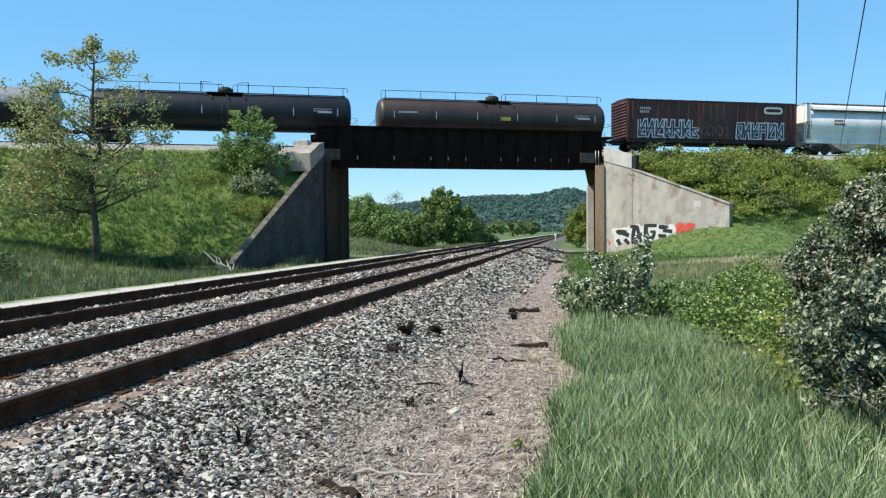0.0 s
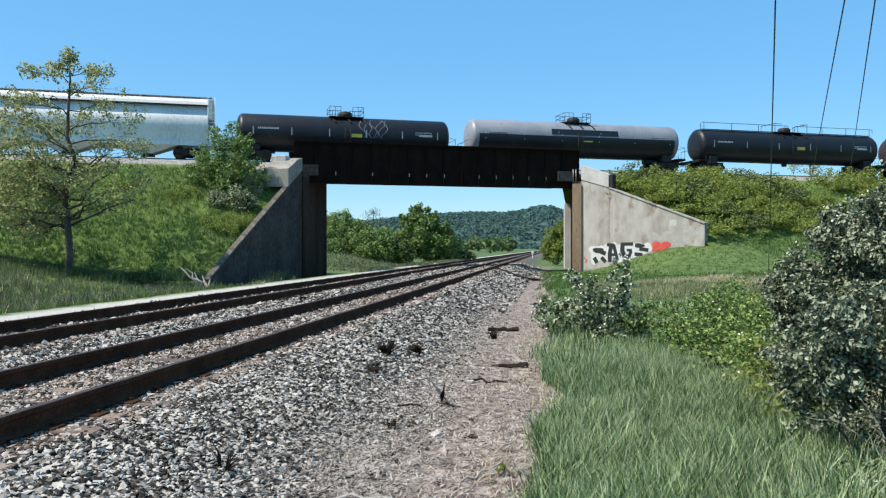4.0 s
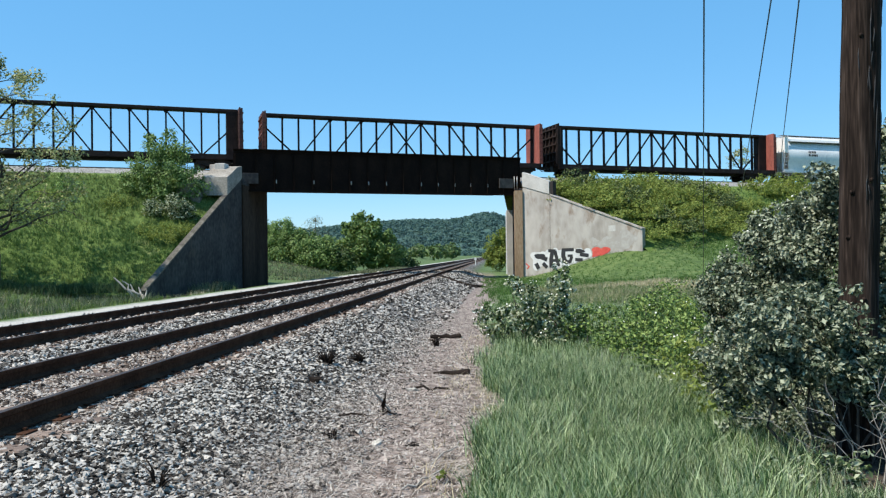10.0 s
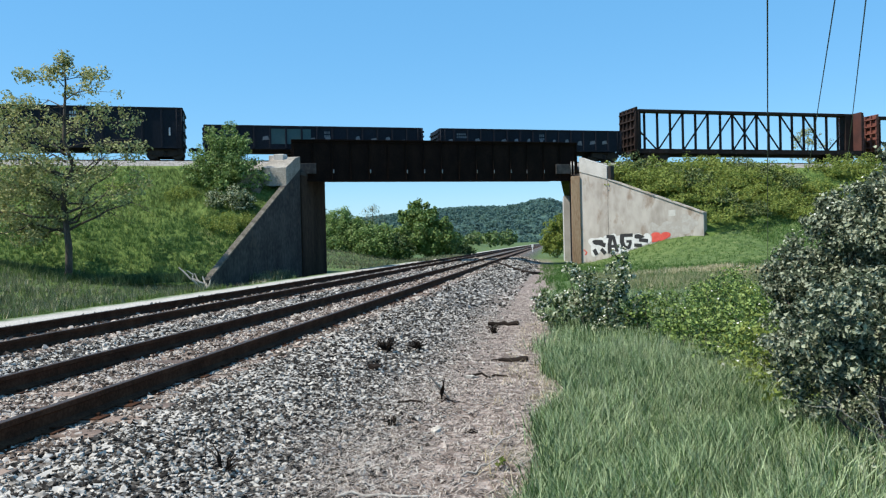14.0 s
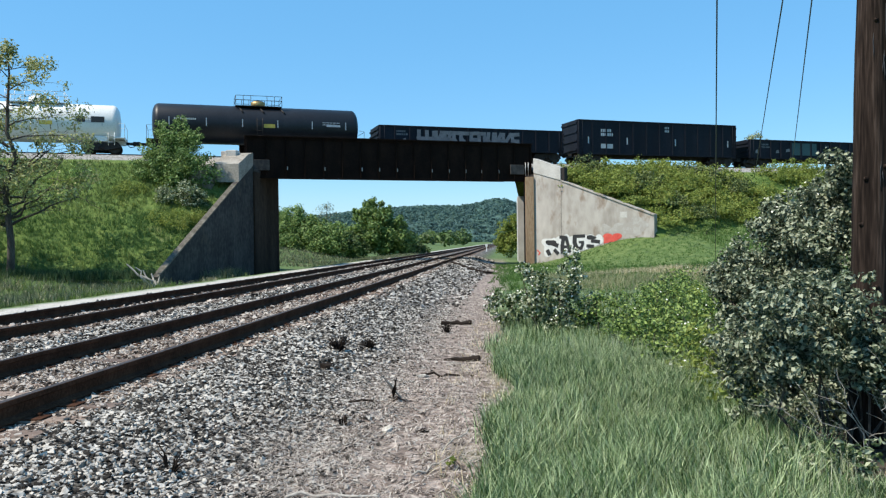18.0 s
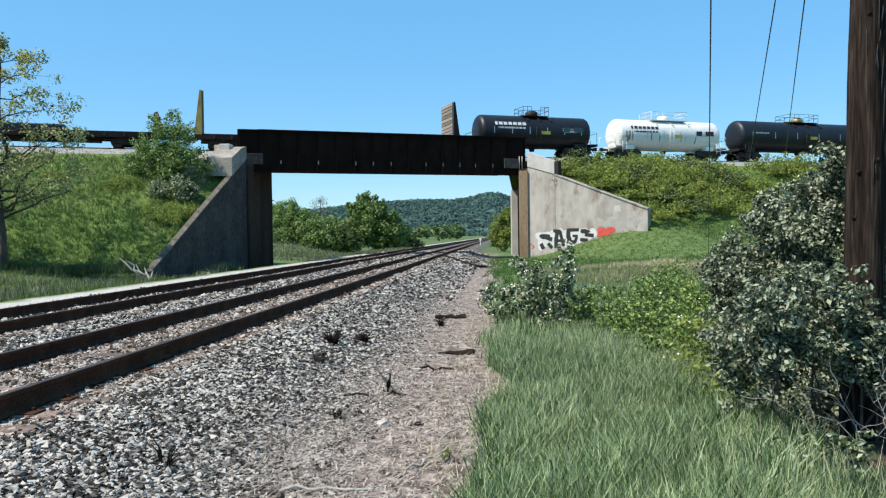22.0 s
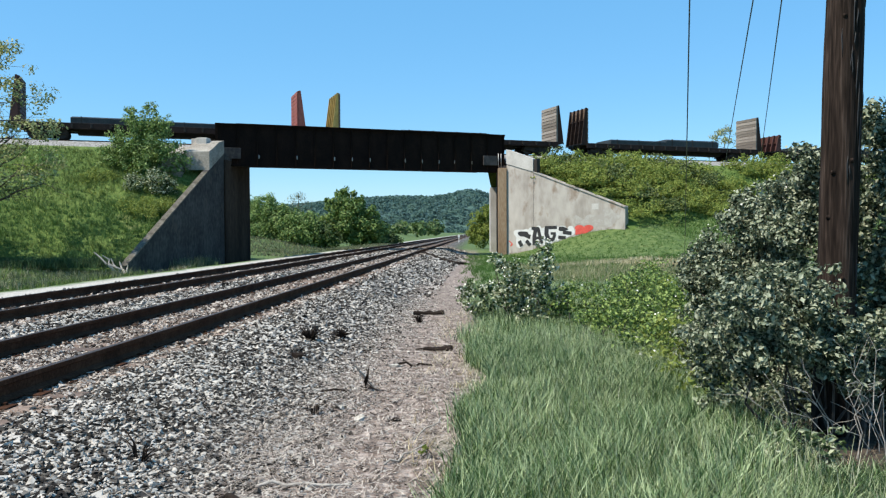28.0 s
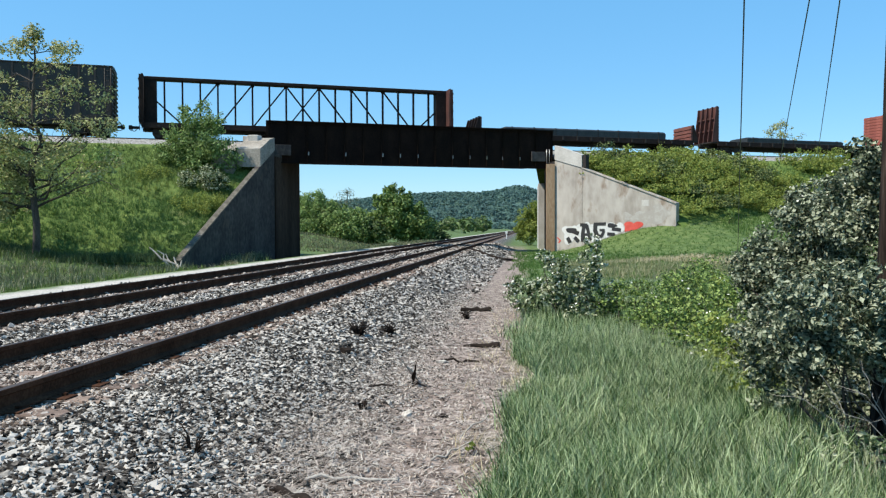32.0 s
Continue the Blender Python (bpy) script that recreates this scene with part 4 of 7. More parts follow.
    if rail:
        # running hand rail along the tank top
        part("running_board", Geo().box(-h + 0.5, h - 0.5, -0.75, -0.5, top - 0.06, top - 0.03).box(-h + 0.5, h - 0.5, 0.5, 0.75, top - 0.06, top - 0.03), fm, car)
        g = Geo()
        for y in (-0.72,):
            for a, b in ((-h + 0.3, -0.1), (0.6, h - 0.3)):
                g.tube([(a, y, top - 0.12), (a, y, top + 0.45), (a + 0.12, y, top + 0.56), (b - 0.12, y, top + 0.56), (b, y, top + 0.45), (b, y, top + 0.2)], 0.024, 6)
                for k in range(4):
                    x = a + 0.35 + k * (b - a - 0.7) / 3
                    g.tube([(x, y, top - 0.12), (x, y, top + 0.56)], 0.026, 6)
        part("hand_rail", g, fm, car)
    part("outlet_valve", Geo().tube([(0, 0, zc - R - 0.25), (0, 0, zc - R + 0.1)], [0.2, 0.3], 12), M["steel"], car)
    if graffiti:
        spray(sh, graffiti, R, zc)
    gear(car, L)
    return car


def spray(parent, spec, R, zc):
    """Loose sprayed strokes on a tank's side: a chain of flat ribbons that follow the shell."""
    x0, x1, z0, z1, seed, mk = spec
    rng = random.Random(seed)
    g = Geo()

    def on(x, z):
        dz = max(min(z - zc, R * 0.95), -R * 0.95)
        return Vector((x, -math.sqrt(R * R - dz * dz) - 0.012, z))

    n = int((x1 - x0) / 0.28)
    for k in range(n):
        x = x0 + (k + 0.5) * (x1 - x0) / n
        c = rng.uniform(-0.25, 0.25)
        prev = None
        for j in range(7):
            z = z0 + (z1 - z0) * j / 6
            xx = x + 0.2 * math.sin(j * 1.3 + k * 1.7 + c) + (0.25 - 0.5 * j / 6) * (1 if k < n / 2 else -1) * 0.8
            cur = on(xx, z)
            if prev is not None:
                w = Vector((0.035, 0, 0))
                g.add([prev - w, prev + w, cur + w, cur - w], [(0, 1, 2, 3)])
            prev = cur
    part("spray_paint", g, M[mk], parent, "faint sprayed tag")


def flat_spray(parent, x0, x1, z0, z1, y, seed, mk, fill=0.5):
    """Bubble-like sprayed letters on a flat side."""
    rng = random.Random(seed)
    g = Geo()
    x = x0
    while x < x1:
        w = rng.uniform(0.35, 0.65)
        hgt = (z1 - z0) * rng.uniform(0.75, 1.0)
        cx, cz = x + w / 2, z0 + hgt / 2 + rng.uniform(0, z1 - z0 - hgt)
        n = 12
        ph = rng.uniform(0, 6)
        outer = [(cx + w * 0.55 * math.cos(a) * (1 + 0.18 * math.sin(3 * a + ph)), y, cz + hgt * 0.5 * math.sin(a) * (1 + 0.15 * math.cos(2 * a + ph))) for a in [2 * math.pi * k / n for k in range(n)]]
        inner = [(cx + (p[0] - cx) * fill, y, cz + (p[2] - cz) * fill) for p in outer]
        a0 = rng.randrange(n)
        for k in range(n):
            if (k - a0) % n in (0, 1) and rng.random() < 0.7:
                continue
            j = (k + 1) % n
            g.add([outer[k], outer[j], inner[j], inner[k]], [(0, 1, 2, 3)])
        x += w * rng.uniform(0.85, 1.15)
    part("spray_paint", g, M[mk], parent, "bubble-lettered spray paint", "stuff")


def block_spray(parent, x0, x1, z0, z1, y, seed, mk, w=0.1, core=True):
    """A tangled sprayed tag: crossing strokes on a dark ground."""
    rng = random.Random(seed)
    g, b = Geo(), Geo()
    x, k = x0, 0
    grid = {"left": ((0, 0), (0, 1)), "right": ((1, 0), (1, 1)), "top": ((0, 1), (1, 1)), "mid": ((0, 0.5), (1, 0.5)), "low": ((0, 0), (1, 0)), "rise": ((0, 0), (1, 1)), "fall": ((0, 0.55), (1, 0))}
    while x < x1:
        lw = rng.uniform(0.62, 0.85)
        sl = rng.uniform(-0.08, 0.12)
        px = lambda c, r: (x + (0.12 + c * 0.76) * lw + sl * r, z0 + r * (z1 - z0))
        picks = ["left"] + rng.sample(["right", "top", "mid", "low", "rise", "fall"], 3)
        for name in picks:
            (c0, r0), (c1, r1) = grid[name]
            for geo, wide, lift in ((b, w * 3.1, 0.0), (g, w * 1.5, 0.004)):
                k += 1
                a, e = px(c0 + rng.uniform(-0.05, 0.05), r0), px(c1, r1 + rng.uniform(-0.04, 0.04))
                dx, dz = e[0] - a[0], e[1] - a[1]
                l = math.hypot(dx, dz) + 1e-6
                nx, nz = -dz / l * wide / 2, dx / l * wide / 2
                ex, ez = dx / l * wide / 2, dz / l * wide / 2
                yy = y - lift - 0.0001 * k
                geo.add([(a[0] + nx - ex, yy, a[1] + nz - ez), (e[0] + nx + ex, yy, e[1] + nz + ez), (e[0] - nx + ex, yy, e[1] - nz + ez), (a[0] - nx - ex, yy, a[1] - nz - ez)], [(0, 1, 2, 3)])
        x += lw + 0.06
    part("spray_paint", b, M[mk], parent, "pale outline of a sprayed tag", "stuff")
    if core:
        part("spray_paint", g, M["tag_dark"], parent, "dark core of a sprayed tag", "stuff")


def make_boxcar(L, H, mtl, label, tagged_side=True):
    car = thing("boxcar", pose(0, 0, 0), label, "boxcar", "train cars")
    h = L / 2
    body = part("body", Geo().box(-h, h, -1.5, 1.5, 1.05, H - 0.18, cut=0.03), mtl, car)
    roof = Geo().prism([(-1.56, H - 0.18), (-1.56, H - 0.10), (0, H), (1.56, H - 0.10), (1.56, H - 0.18)], -h - 0.03, h + 0.03)
    rf = part("roof", roof, mtl, car)
    rib = Geo().prism([(-1.58, H - 0.2), (-1.58, H - 0.08), (0, H + 0.03), (1.58, H - 0.08), (1.58, H - 0.2)], -0.04, 0.04).mesh("roof_rib", mtl)
    for k in range(14):
        o = new("roof_rib", rib)
        o.parent = rf
        o.matrix_local = pose(-h + 0.5 + k * (L - 1) / 13, 0, 0)
    post = Geo().box(-0.06, 0.06, -0.03, 0.03, 1.05, H - 0.2, cut=0.01).mesh("side_post", mtl)
    for k in range(18):
        x = -h + 0.06 + k * (L - 0.12) / 17
        if abs(x) < 1.6:
            continue
        for y in (-1.53, 1.53):
            o = new("side_post", post)
            o.parent = car
            o.matrix_local = pose(x, y, 0)
    for y in (-1.57, 1.57):
        dr = part("door", Geo().box(-1.55, 1.55, y - 0.03, y + 0.03, 1.12, H - 0.32, cut=0.01), mtl, car, "sliding plug door")
        for x in (-1.0, -0.3, 0.3, 1.0):
            part("lock_bar", Geo().tube([(x, y * 1.035, 1.2), (x, y * 1.035, H - 0.4)], 0.03, 6), M["steel"], dr)
    # corrugated ends
    for s in (-1, 1):
        for k in range(12):
            z = 1.25 + k * (H - 1.7) / 11
            part("end_rib", Geo().tube([(s * (h + 0.01), -1.42, z), (s * (h + 0.01), 1.42, z)], 0.085, 8), mtl, car)
        ladder(car, s * (h - 0.3), -1.6, 0.6, H - 0.3, mtl)
    part("side_sill", Geo().box(-h, h, -1.52, -1.4, 0.75, 1.05).box(-h, h, 1.4, 1.52, 0.75, 1.05).box(-h, h, -0.35, 0.35, 0.7, 1.05), M["steel"], car)
    if tagged_side:
        block_spray(body, -h + 1.0, -2.1, 1.3, 2.6, -1.6, 3, "ink_blue")
        block_spray(body, 2.2, 6.8, 1.3, 2.5, -1.6, 8, "ink_blue")
        flat_spray(body, -1.2, 1.2, 1.4, 2.3, -1.62, 9, "boxcar_tag", 0.8)
        # plain emblem in place of the railway's mark
        g = Geo()
        ring = [(5.95 + 0.95 * math.copysign(abs(math.cos(a)) ** 0.5, math.cos(a)), -1.58, 3.75 + 0.32 * math.copysign(abs(math.sin(a)) ** 0.5, math.sin(a))) for a in [2 * math.pi * k / 24 for k in range(24)]]
        inner = [(5.95 + (p[0] - 5.95) * 0.8, -1.58, 3.75 + (p[2] - 3.75) * 0.45) for p in ring]
        g.add(ring + inner, [(k, (k + 1) % 24, 24 + (k + 1) % 24, 24 + k) for k in range(24)])
        part("emblem", g, M["ink_white"], body, "plain white rounded emblem")
    g = Geo()
    stencil(g, -h + 1.2, H - 1.0, (6, 5), -1.575, random.Random(4), 0.2, 0.13)
    part("lettering", g, M["ink_pale"], body, "stencilled bars", "stuff")
    gear(car, L)
    return car


M["ink_blue"] = mat("pale_blue_spray", [(0.42, 0.47, 0.56), (0.6, 0.64, 0.7)], 2, 8, 0.7, bump=0)
M["tag_dark"] = mat("dark_blue_spray", [(0.02, 0.028, 0.04), (0.05, 0.062, 0.08)], 2, 10, 0.7, bump=0)
M["boxcar_tag"] = mat("faded_grey_spray", [(0.16, 0.1, 0.1), (0.25, 0.17, 0.17)], 2, 10, 0.7, bump=0)


def make_hopper(L, H, label):
    """A covered hopper with rounded sides, roof walk, bays and end cages."""
    car = thing("covered_hopper", pose(0, 0, 0), label, "hopper car", "train cars")
    h = L / 2 - 0.55
    side = [(-1.42, 1.15)]
    for k in range(9):
        a = -0.75 + 1.85 * k / 8
        side.append((-1.13 - 0.48 * math.cos(a), 2.55 + (H - 3.1) * 0.62 * math.sin(a)))
    side += [(-1.05, H - 0.12), (-0.55, H - 0.03)]
    prof = side + [(-y, z) for y, z in reversed(side)]
    n = len(prof)
    g = Geo()
    p = [(x, y, z) for x in (-h, h) for y, z in prof]
    g.add(p, [(k, k + n, (k + 1) % n + n, (k + 1) % n) for k in range(n - 1)], True)
    body = part("body", g, M["hopper_paint"], car, "rounded pale hopper side")
    # sloped end sheets
    for s in (-1, 1):
        e = Geo()
        pts = [(s * (h - 1.9 * max(0, (3.4 - z) / 2.3)) if z < 3.4 else s * h, y * 0.985, z) for y, z in prof]
        e.add(pts, [tuple(range(n))] if s < 0 else [tuple(range(n - 1, -1, -1))])
        part("end_sheet", e, M["hopper_paint"], car)
    part("roof_edge", Geo().box(-h, h, -1.5, -1.3, H - 0.66, H - 0.58).box(-h, h, 1.3, 1.5, H - 0.66, H - 0.58), M["steel"], car, "dark seam under the roof")
    for s in (-1, 1):
        rs = Geo().add([(-h, s * 1.5, H - 0.58), (h, s * 1.5, H - 0.58), (h, s * 1.42, H - 0.36), (-h, s * 1.42, H - 0.36), (h, s * 1.2, H - 0.12), (-h, s * 1.2, H - 0.12), (h, s * 0.6, H - 0.02), (-h, s * 0.6, H - 0.02)], [(0, 1, 2, 3), (3, 2, 4, 5), (5, 4, 6, 7)])
        part("roof_slope", rs, M["white_paint"], car, "bright rounded roof edge")
        ep = Geo().box(min(s * (h - 0.05), s * (L / 2 - 0.2)), max(s * (h - 0.05), s * (L / 2 - 0.2)), -1.46, -1.4, 2.9, H - 0.2).box(min(s * (h - 0.05), s * (L / 2 - 0.2)), max(s * (h - 0.05), s * (L / 2 - 0.2)), 1.4, 1.46, 2.9, H - 0.2).box(s * (L / 2 - 0.2) - 0.03, s * (L / 2 - 0.2) + 0.03, -1.46, 1.46, 2.9, H - 0.2)
        part("end_shroud", ep, M["white_paint"], car, "white end panel above the platform")
    wk = part("roof_walk", Geo().box(-h - 0.3, h + 0.3, -0.95, -0.35, H + 0.06, H + 0.1).box(-h - 0.3, h + 0.3, 0.35, 0.95, H + 0.06, H + 0.1), M["pale_metal"], car, "grated roof walkway")
    g = Geo()
    for k in range(14):
        x = -h + 0.5 + k * (2 * h - 1) / 13
        g.box(x - 0.03, x + 0.03, -0.95, 0.95, H - 0.06, H + 0.06)
    part("walk_support", g, M["pale_metal"], car)
    part("hatch", Geo().box(-h + 0.6, h - 0.6, -0.32, 0.32, H - 0.03, H + 0.12, cut=0.04), M["hopper_paint"], car, "trough hatch cover")
    part("side_sill", Geo().box(-L / 2, L / 2, -1.5, -1.38, 0.95, 1.25).box(-L / 2, L / 2, 1.38, 1.5, 0.95, 1.25).box(-L / 2, L / 2, -0.3, 0.3, 0.75, 1.0), M["hopper_paint"], car)
    for k in range(3):
        x = (k - 1) * (2 * h - 3.4) / 3.0
        g = Geo()
        a, b = (2 * h - 3.4) / 6.0, 0.35
        g.add([(x - a, -1.3, 1.2), (x + a, -1.3, 1.2), (x + a, 1.3, 1.2), (x - a, 1.3, 1.2), (x - b, -0.7, 0.32), (x + b, -0.7, 0.32), (x + b, 0.7, 0.32), (x - b, 0.7, 0.32)], [(0, 1, 5, 4), (1, 2, 6, 5), (2, 3, 7, 6), (3, 0, 4, 7), (4, 5, 6, 7)])
        bay = part("hopper_bay", g, M["hopper_paint"], car)
        part("outlet_gate", Geo().box(x - 0.45, x + 0.45, -0.75, 0.75, 0.22, 0.34), M["steel"], bay)
    for s in (-1, 1):
        part("end_platform", Geo().box(min(s * (h - 0.6), s * L / 2), max(s * (h - 0.6), s * L / 2), -1.5, 1.5, 1.0, 1.07), M["hopper_paint"], car)
        ladder(car, s * (L / 2 - 0.28), -1.48, 0.5, H, M["hopper_paint"], 0.5)
        for y in (-1.1, 1.1):
            part("end_brace", Geo().beam((s * (L / 2 - 0.15), y, 1.0), (s * (h - 0.05), y, 3.3), 0.09), M["hopper_paint"], car)
            part("end_post", Geo().beam((s * (L / 2 - 0.15), y, 1.0), (s * (L / 2 - 0.15), y, H - 0.1), 0.07), M["hopper_paint"], car)
    g = Geo()
    stencil(g, -h + 2.4, 2.9, (5, 6), -1.625, random.Random(5), 0.22, 0.15)
    part("lettering", g, M["ink_black"], body, "stencilled bars")
    gear(car, L)
    return car


def make_centerbeam(L, H, label, red_end=True, panels=True):
    """A centre-beam flat car: end bulkheads, truss along the middle, deck and sills."""
    car = thing("centerbeam_flat_car", pose(0, 0, 0), label, "flat car", "train cars")
    h = L / 2 - 0.35
    mt = M["beam_paint"]
    part("deck", Geo().box(-h, h, -1.45, 1.45, 1.02, 1.12).box(-h, h, -1.48, -1.36, 0.72, 1.12).box(-h, h, 1.36, 1.48, 0.72, 1.12), mt, car, "low deck with deep side sills")
    part("center_sill", Geo().box(-h, h, -0.3, 0.3, 0.6, 1.02), M["steel"], car)
    top = part("top_chord", Geo().box(-h, h, -0.42, 0.42, H - 0.24, H, cut=0.03), mt, car)
    n = 19
    xs = [-h + 0.25 + k * (2 * h - 0.5) / (n - 1) for k in range(n)]
    post = Geo().box(-0.065, 0.065, -0.11, 0.11, 1.1, H - 0.1).mesh("post", mt)
    for x in xs:
        o = new("post", post)
        o.parent = car
        o.matrix_local = pose(x, 0, 0)
    lo, hi = 1.15, H - 0.22
    for k in range(9):
        a, b = xs[2 * k], xs[2 * k + 2]
        if k == 4:
            runs = [((a, hi), (b, lo)), ((a, lo), (b, hi))]
        elif k in (0, 5, 6, 7):
            runs = [((a, hi - (0.9 if k == 0 else 0)), (b, lo))]
        else:
            runs = [((a, lo), (b, hi - (0.9 if k == 8 else 0)))]
        for p, q in runs:
            part("brace", Geo().beam((p[0], 0, p[1]), (q[0], 0, q[1]), 0.11, 0.11), mt, car)
        gx, gz = (a if k in (5, 6, 7) else b), H - 0.3
        if k not in (0, 8):
            part("gusset", Geo().add([(gx - 0.28, -0.03, gz + 0.15), (gx + 0.28, -0.03, gz + 0.15), (gx, -0.03, gz - 0.25), (gx - 0.28, 0.03, gz + 0.15), (gx + 0.28, 0.03, gz + 0.15), (gx, 0.03, gz - 0.25)], [(0, 2, 1), (3, 4, 5), (0, 1, 4, 3), (1, 2, 5, 4), (2, 0, 3, 5)]), mt, car)
    for s in (-1, 1):
        mm = (M["rust_red"] if red_end == "both" else mt) if s < 0 else M["red_panel"] if red_end else M["maroon"]
        bk = part("bulkhead", Geo().box(min(s * h, s * (h - 0.12)), max(s * h, s * (h - 0.12)), -1.42, 1.42, 1.1, H + 0.02, cut=0.02), mm, car, "tall end bulkhead plate")
        for y in (-1.36, -0.7, 0.0, 0.7, 1.36):
            part("stake", Geo().beam((s * (h + 0.10), y, 1.1), (s * (h + 0.06), y, H - 0.05), 0.12, 0.2, (1, 0, 0)), mm, bk)
        for k in range(5):
            z = 1.5 + k * (H - 1.9) / 4
            part("cross_rail", Geo().box(s * (h + 0.1) - 0.12, s * (h + 0.1) + 0.12, -1.42, 1.42, z - 0.06, z + 0.06), mm, bk)
        if panels:
            part("brace_panel", Geo().box(min(s * (h - 0.12), s * (h - 1.0)), max(s * (h - 0.12), s * (h - 1.0)), -0.4, 0.4, 1.1, H - 0.1, cut=0.02), mt, car)
        ladder(car, s * (h - 0.02), -1.5, 0.5, H - 0.4, mt, 0.3)
    wn_ = Geo()
    for k in range(14):
        x = -h + 1.2 + k * (2 * h - 2.4) / 13
        wn_.tube([(x, -1.5, 0.88), (x, -1.4, 0.88)], 0.1, 8)
    part("strap_winches", wn_, M["steel"], car, kind="stuff")
    gear(car, L, 2.4)
    return car


def make_gondola(L, H, label, ribs=16, scuff=None, patch=False, slim=False):
    car = thing("gondola_car", pose(0, 0, 0), label, "gondola car", "train cars")
    h = L / 2 - 0.4
    mt = M["blue_paint"]
    part("floor", Geo().box(-h, h, -1.45, 1.45, 0.95, 1.05), M["steel"], car)
    for y in (-1.47, 1.47):
        sd_ = part("side_panel", Geo().box(-h, h, y - 0.03, y + 0.03, 0.85, H), mt, car)
        part("top_rim", Geo().box(-h, h, y - 0.09, y + 0.09, H - 0.12, H, cut=0.02), mt, sd_)
        part("bottom_rim", Geo().box(-h, h, y - 0.07, y + 0.07, 0.8, 0.98), mt, sd_)
        rib = Geo().box(-0.07, 0.07, y + ((-0.09 if slim else -0.13) if y < 0 else 0.03), y + (-0.03 if y < 0 else (0.09 if slim else 0.13)), 0.9, H - 0.1, cut=0.015).mesh("rib", mt)
        for k in range(ribs):
            o = new("rib", rib)
            o.parent = sd_
            o.matrix_local = pose(-h + 0.1 + k * (2 * h - 0.2) / (ribs - 1), 0, 0)
        if y < 0:
            rng = random.Random(int(L * 37 + H * 11))
            g = Geo()
            if slim:
                stencil(g, -h + 2.3, H - 1.05, (5, 6), y - 0.06, rng, 0.26, 0.17)
                for x in (-h + 1.0, -h + 4.9, 1.6, h - 1.0):
                    g.add([(x, y - 0.06, 1.75), (x + 0.12, y - 0.06, 1.75), (x + 0.12, y - 0.06, 2.35), (x, y - 0.06, 2.35)], [(0, 1, 2, 3)])
                g.add([(-h + 2.3, y - 0.06, 1.35), (-h + 3.5, y - 0.06, 1.35), (-h + 3.5, y - 0.06, 1.75), (-h + 2.3, y - 0.06, 1.75)], [(0, 1, 2, 3)])
            else:
                stencil(g, -h + 1.45, H - 0.55, (5, 6), y - 0.036, rng, 0.15, 0.12)
                for k in range(ribs - 2):
                    x = -h + 0.7 + k * (2 * h - 1.4) / (ribs - 2)
                    if rng.random() < 0.7:
                        w_, z_ = rng.uniform(0.3, 0.6), rng.uniform(1.3, 1.6)
                        g.add([(x, y - 0.037, z_), (x + w_, y - 0.037, z_ + rng.uniform(-0.05, 0.1)), (x + w_ * 0.8, y - 0.037, z_ + 0.35), (x + 0.06, y - 0.037, z_ + 0.28)], [(0, 1, 2, 3)])
            stencil(g, 0.55, H - 0.6, (3, 3), y - 0.036, rng, 0.2, 0.12)
            part("lettering", g, M["ink_pale"] if slim else M["scuff"], sd_, "worn stencilled bars", "stuff")
            if scuff:
                block_spray(sd_, -h + 3.2, h - 4.5, 1.2, H - 0.5, y - 0.14, scuff, "scuff", 0.1, False)
            if patch:
                part("faded_panel", Geo().box(-3.6, -0.5, y - 0.045, y - 0.034, 1.2, H - 0.25), M["green_patch"], sd_, "faded teal panel")
    for s in (-1, 1):
        g = Geo().box(s * h - 0.03, s * h + 0.03, -1.44, 1.44, 0.95, H - 0.02)
        for k in range(4):
            z = 1.2 + k * (H - 1.5) / 3
            g.box(s * (h + 0.06) - 0.06, s * (h + 0.06) + 0.06, -1.44, 1.44, z - 0.07, z + 0.07)
        part("end_panel", g, mt, car)
        ladder(car, s * (h - 0.25), -1.6, 0.5, H - 0.1, mt, 0.36)
    part("center_sill", Geo().box(-h, h, -0.3, 0.3, 0.6, 0.95), M["steel"], car)
    # scrap or coal, level below the rim
    rng = np.random.default_rng(int(L * 10))
    xs, ys = np.linspace(-h + 0.05, h - 0.05, 46), np.linspace(-1.42, 1.42, 9)
    X, Y = np.meshgrid(xs, ys)
    Z = H - 0.45 + 0.1 * wob(X, Y, 2.2, L) + rng.uniform(-0.05, 0.05, X.shape)
    i = np.arange(X.size).reshape(X.shape)
    q = np.stack([i[:-1, :-1], i[:-1, 1:], i[1:, 1:], i[1:, :-1]], -1).reshape(-1, 4)
    part("load", raw_mesh("load", np.stack([X, Y, Z], -1).reshape(-1, 3), q, M["tarp"]), None, car, "dark loose bulk load", "stuff")
    gear(car, L)
    return car


M["scuff"] = mat("faded_sprayed_grey", [(0.10, 0.105, 0.115), (0.2, 0.205, 0.22)], 2, 10, 0.8, bump=0)


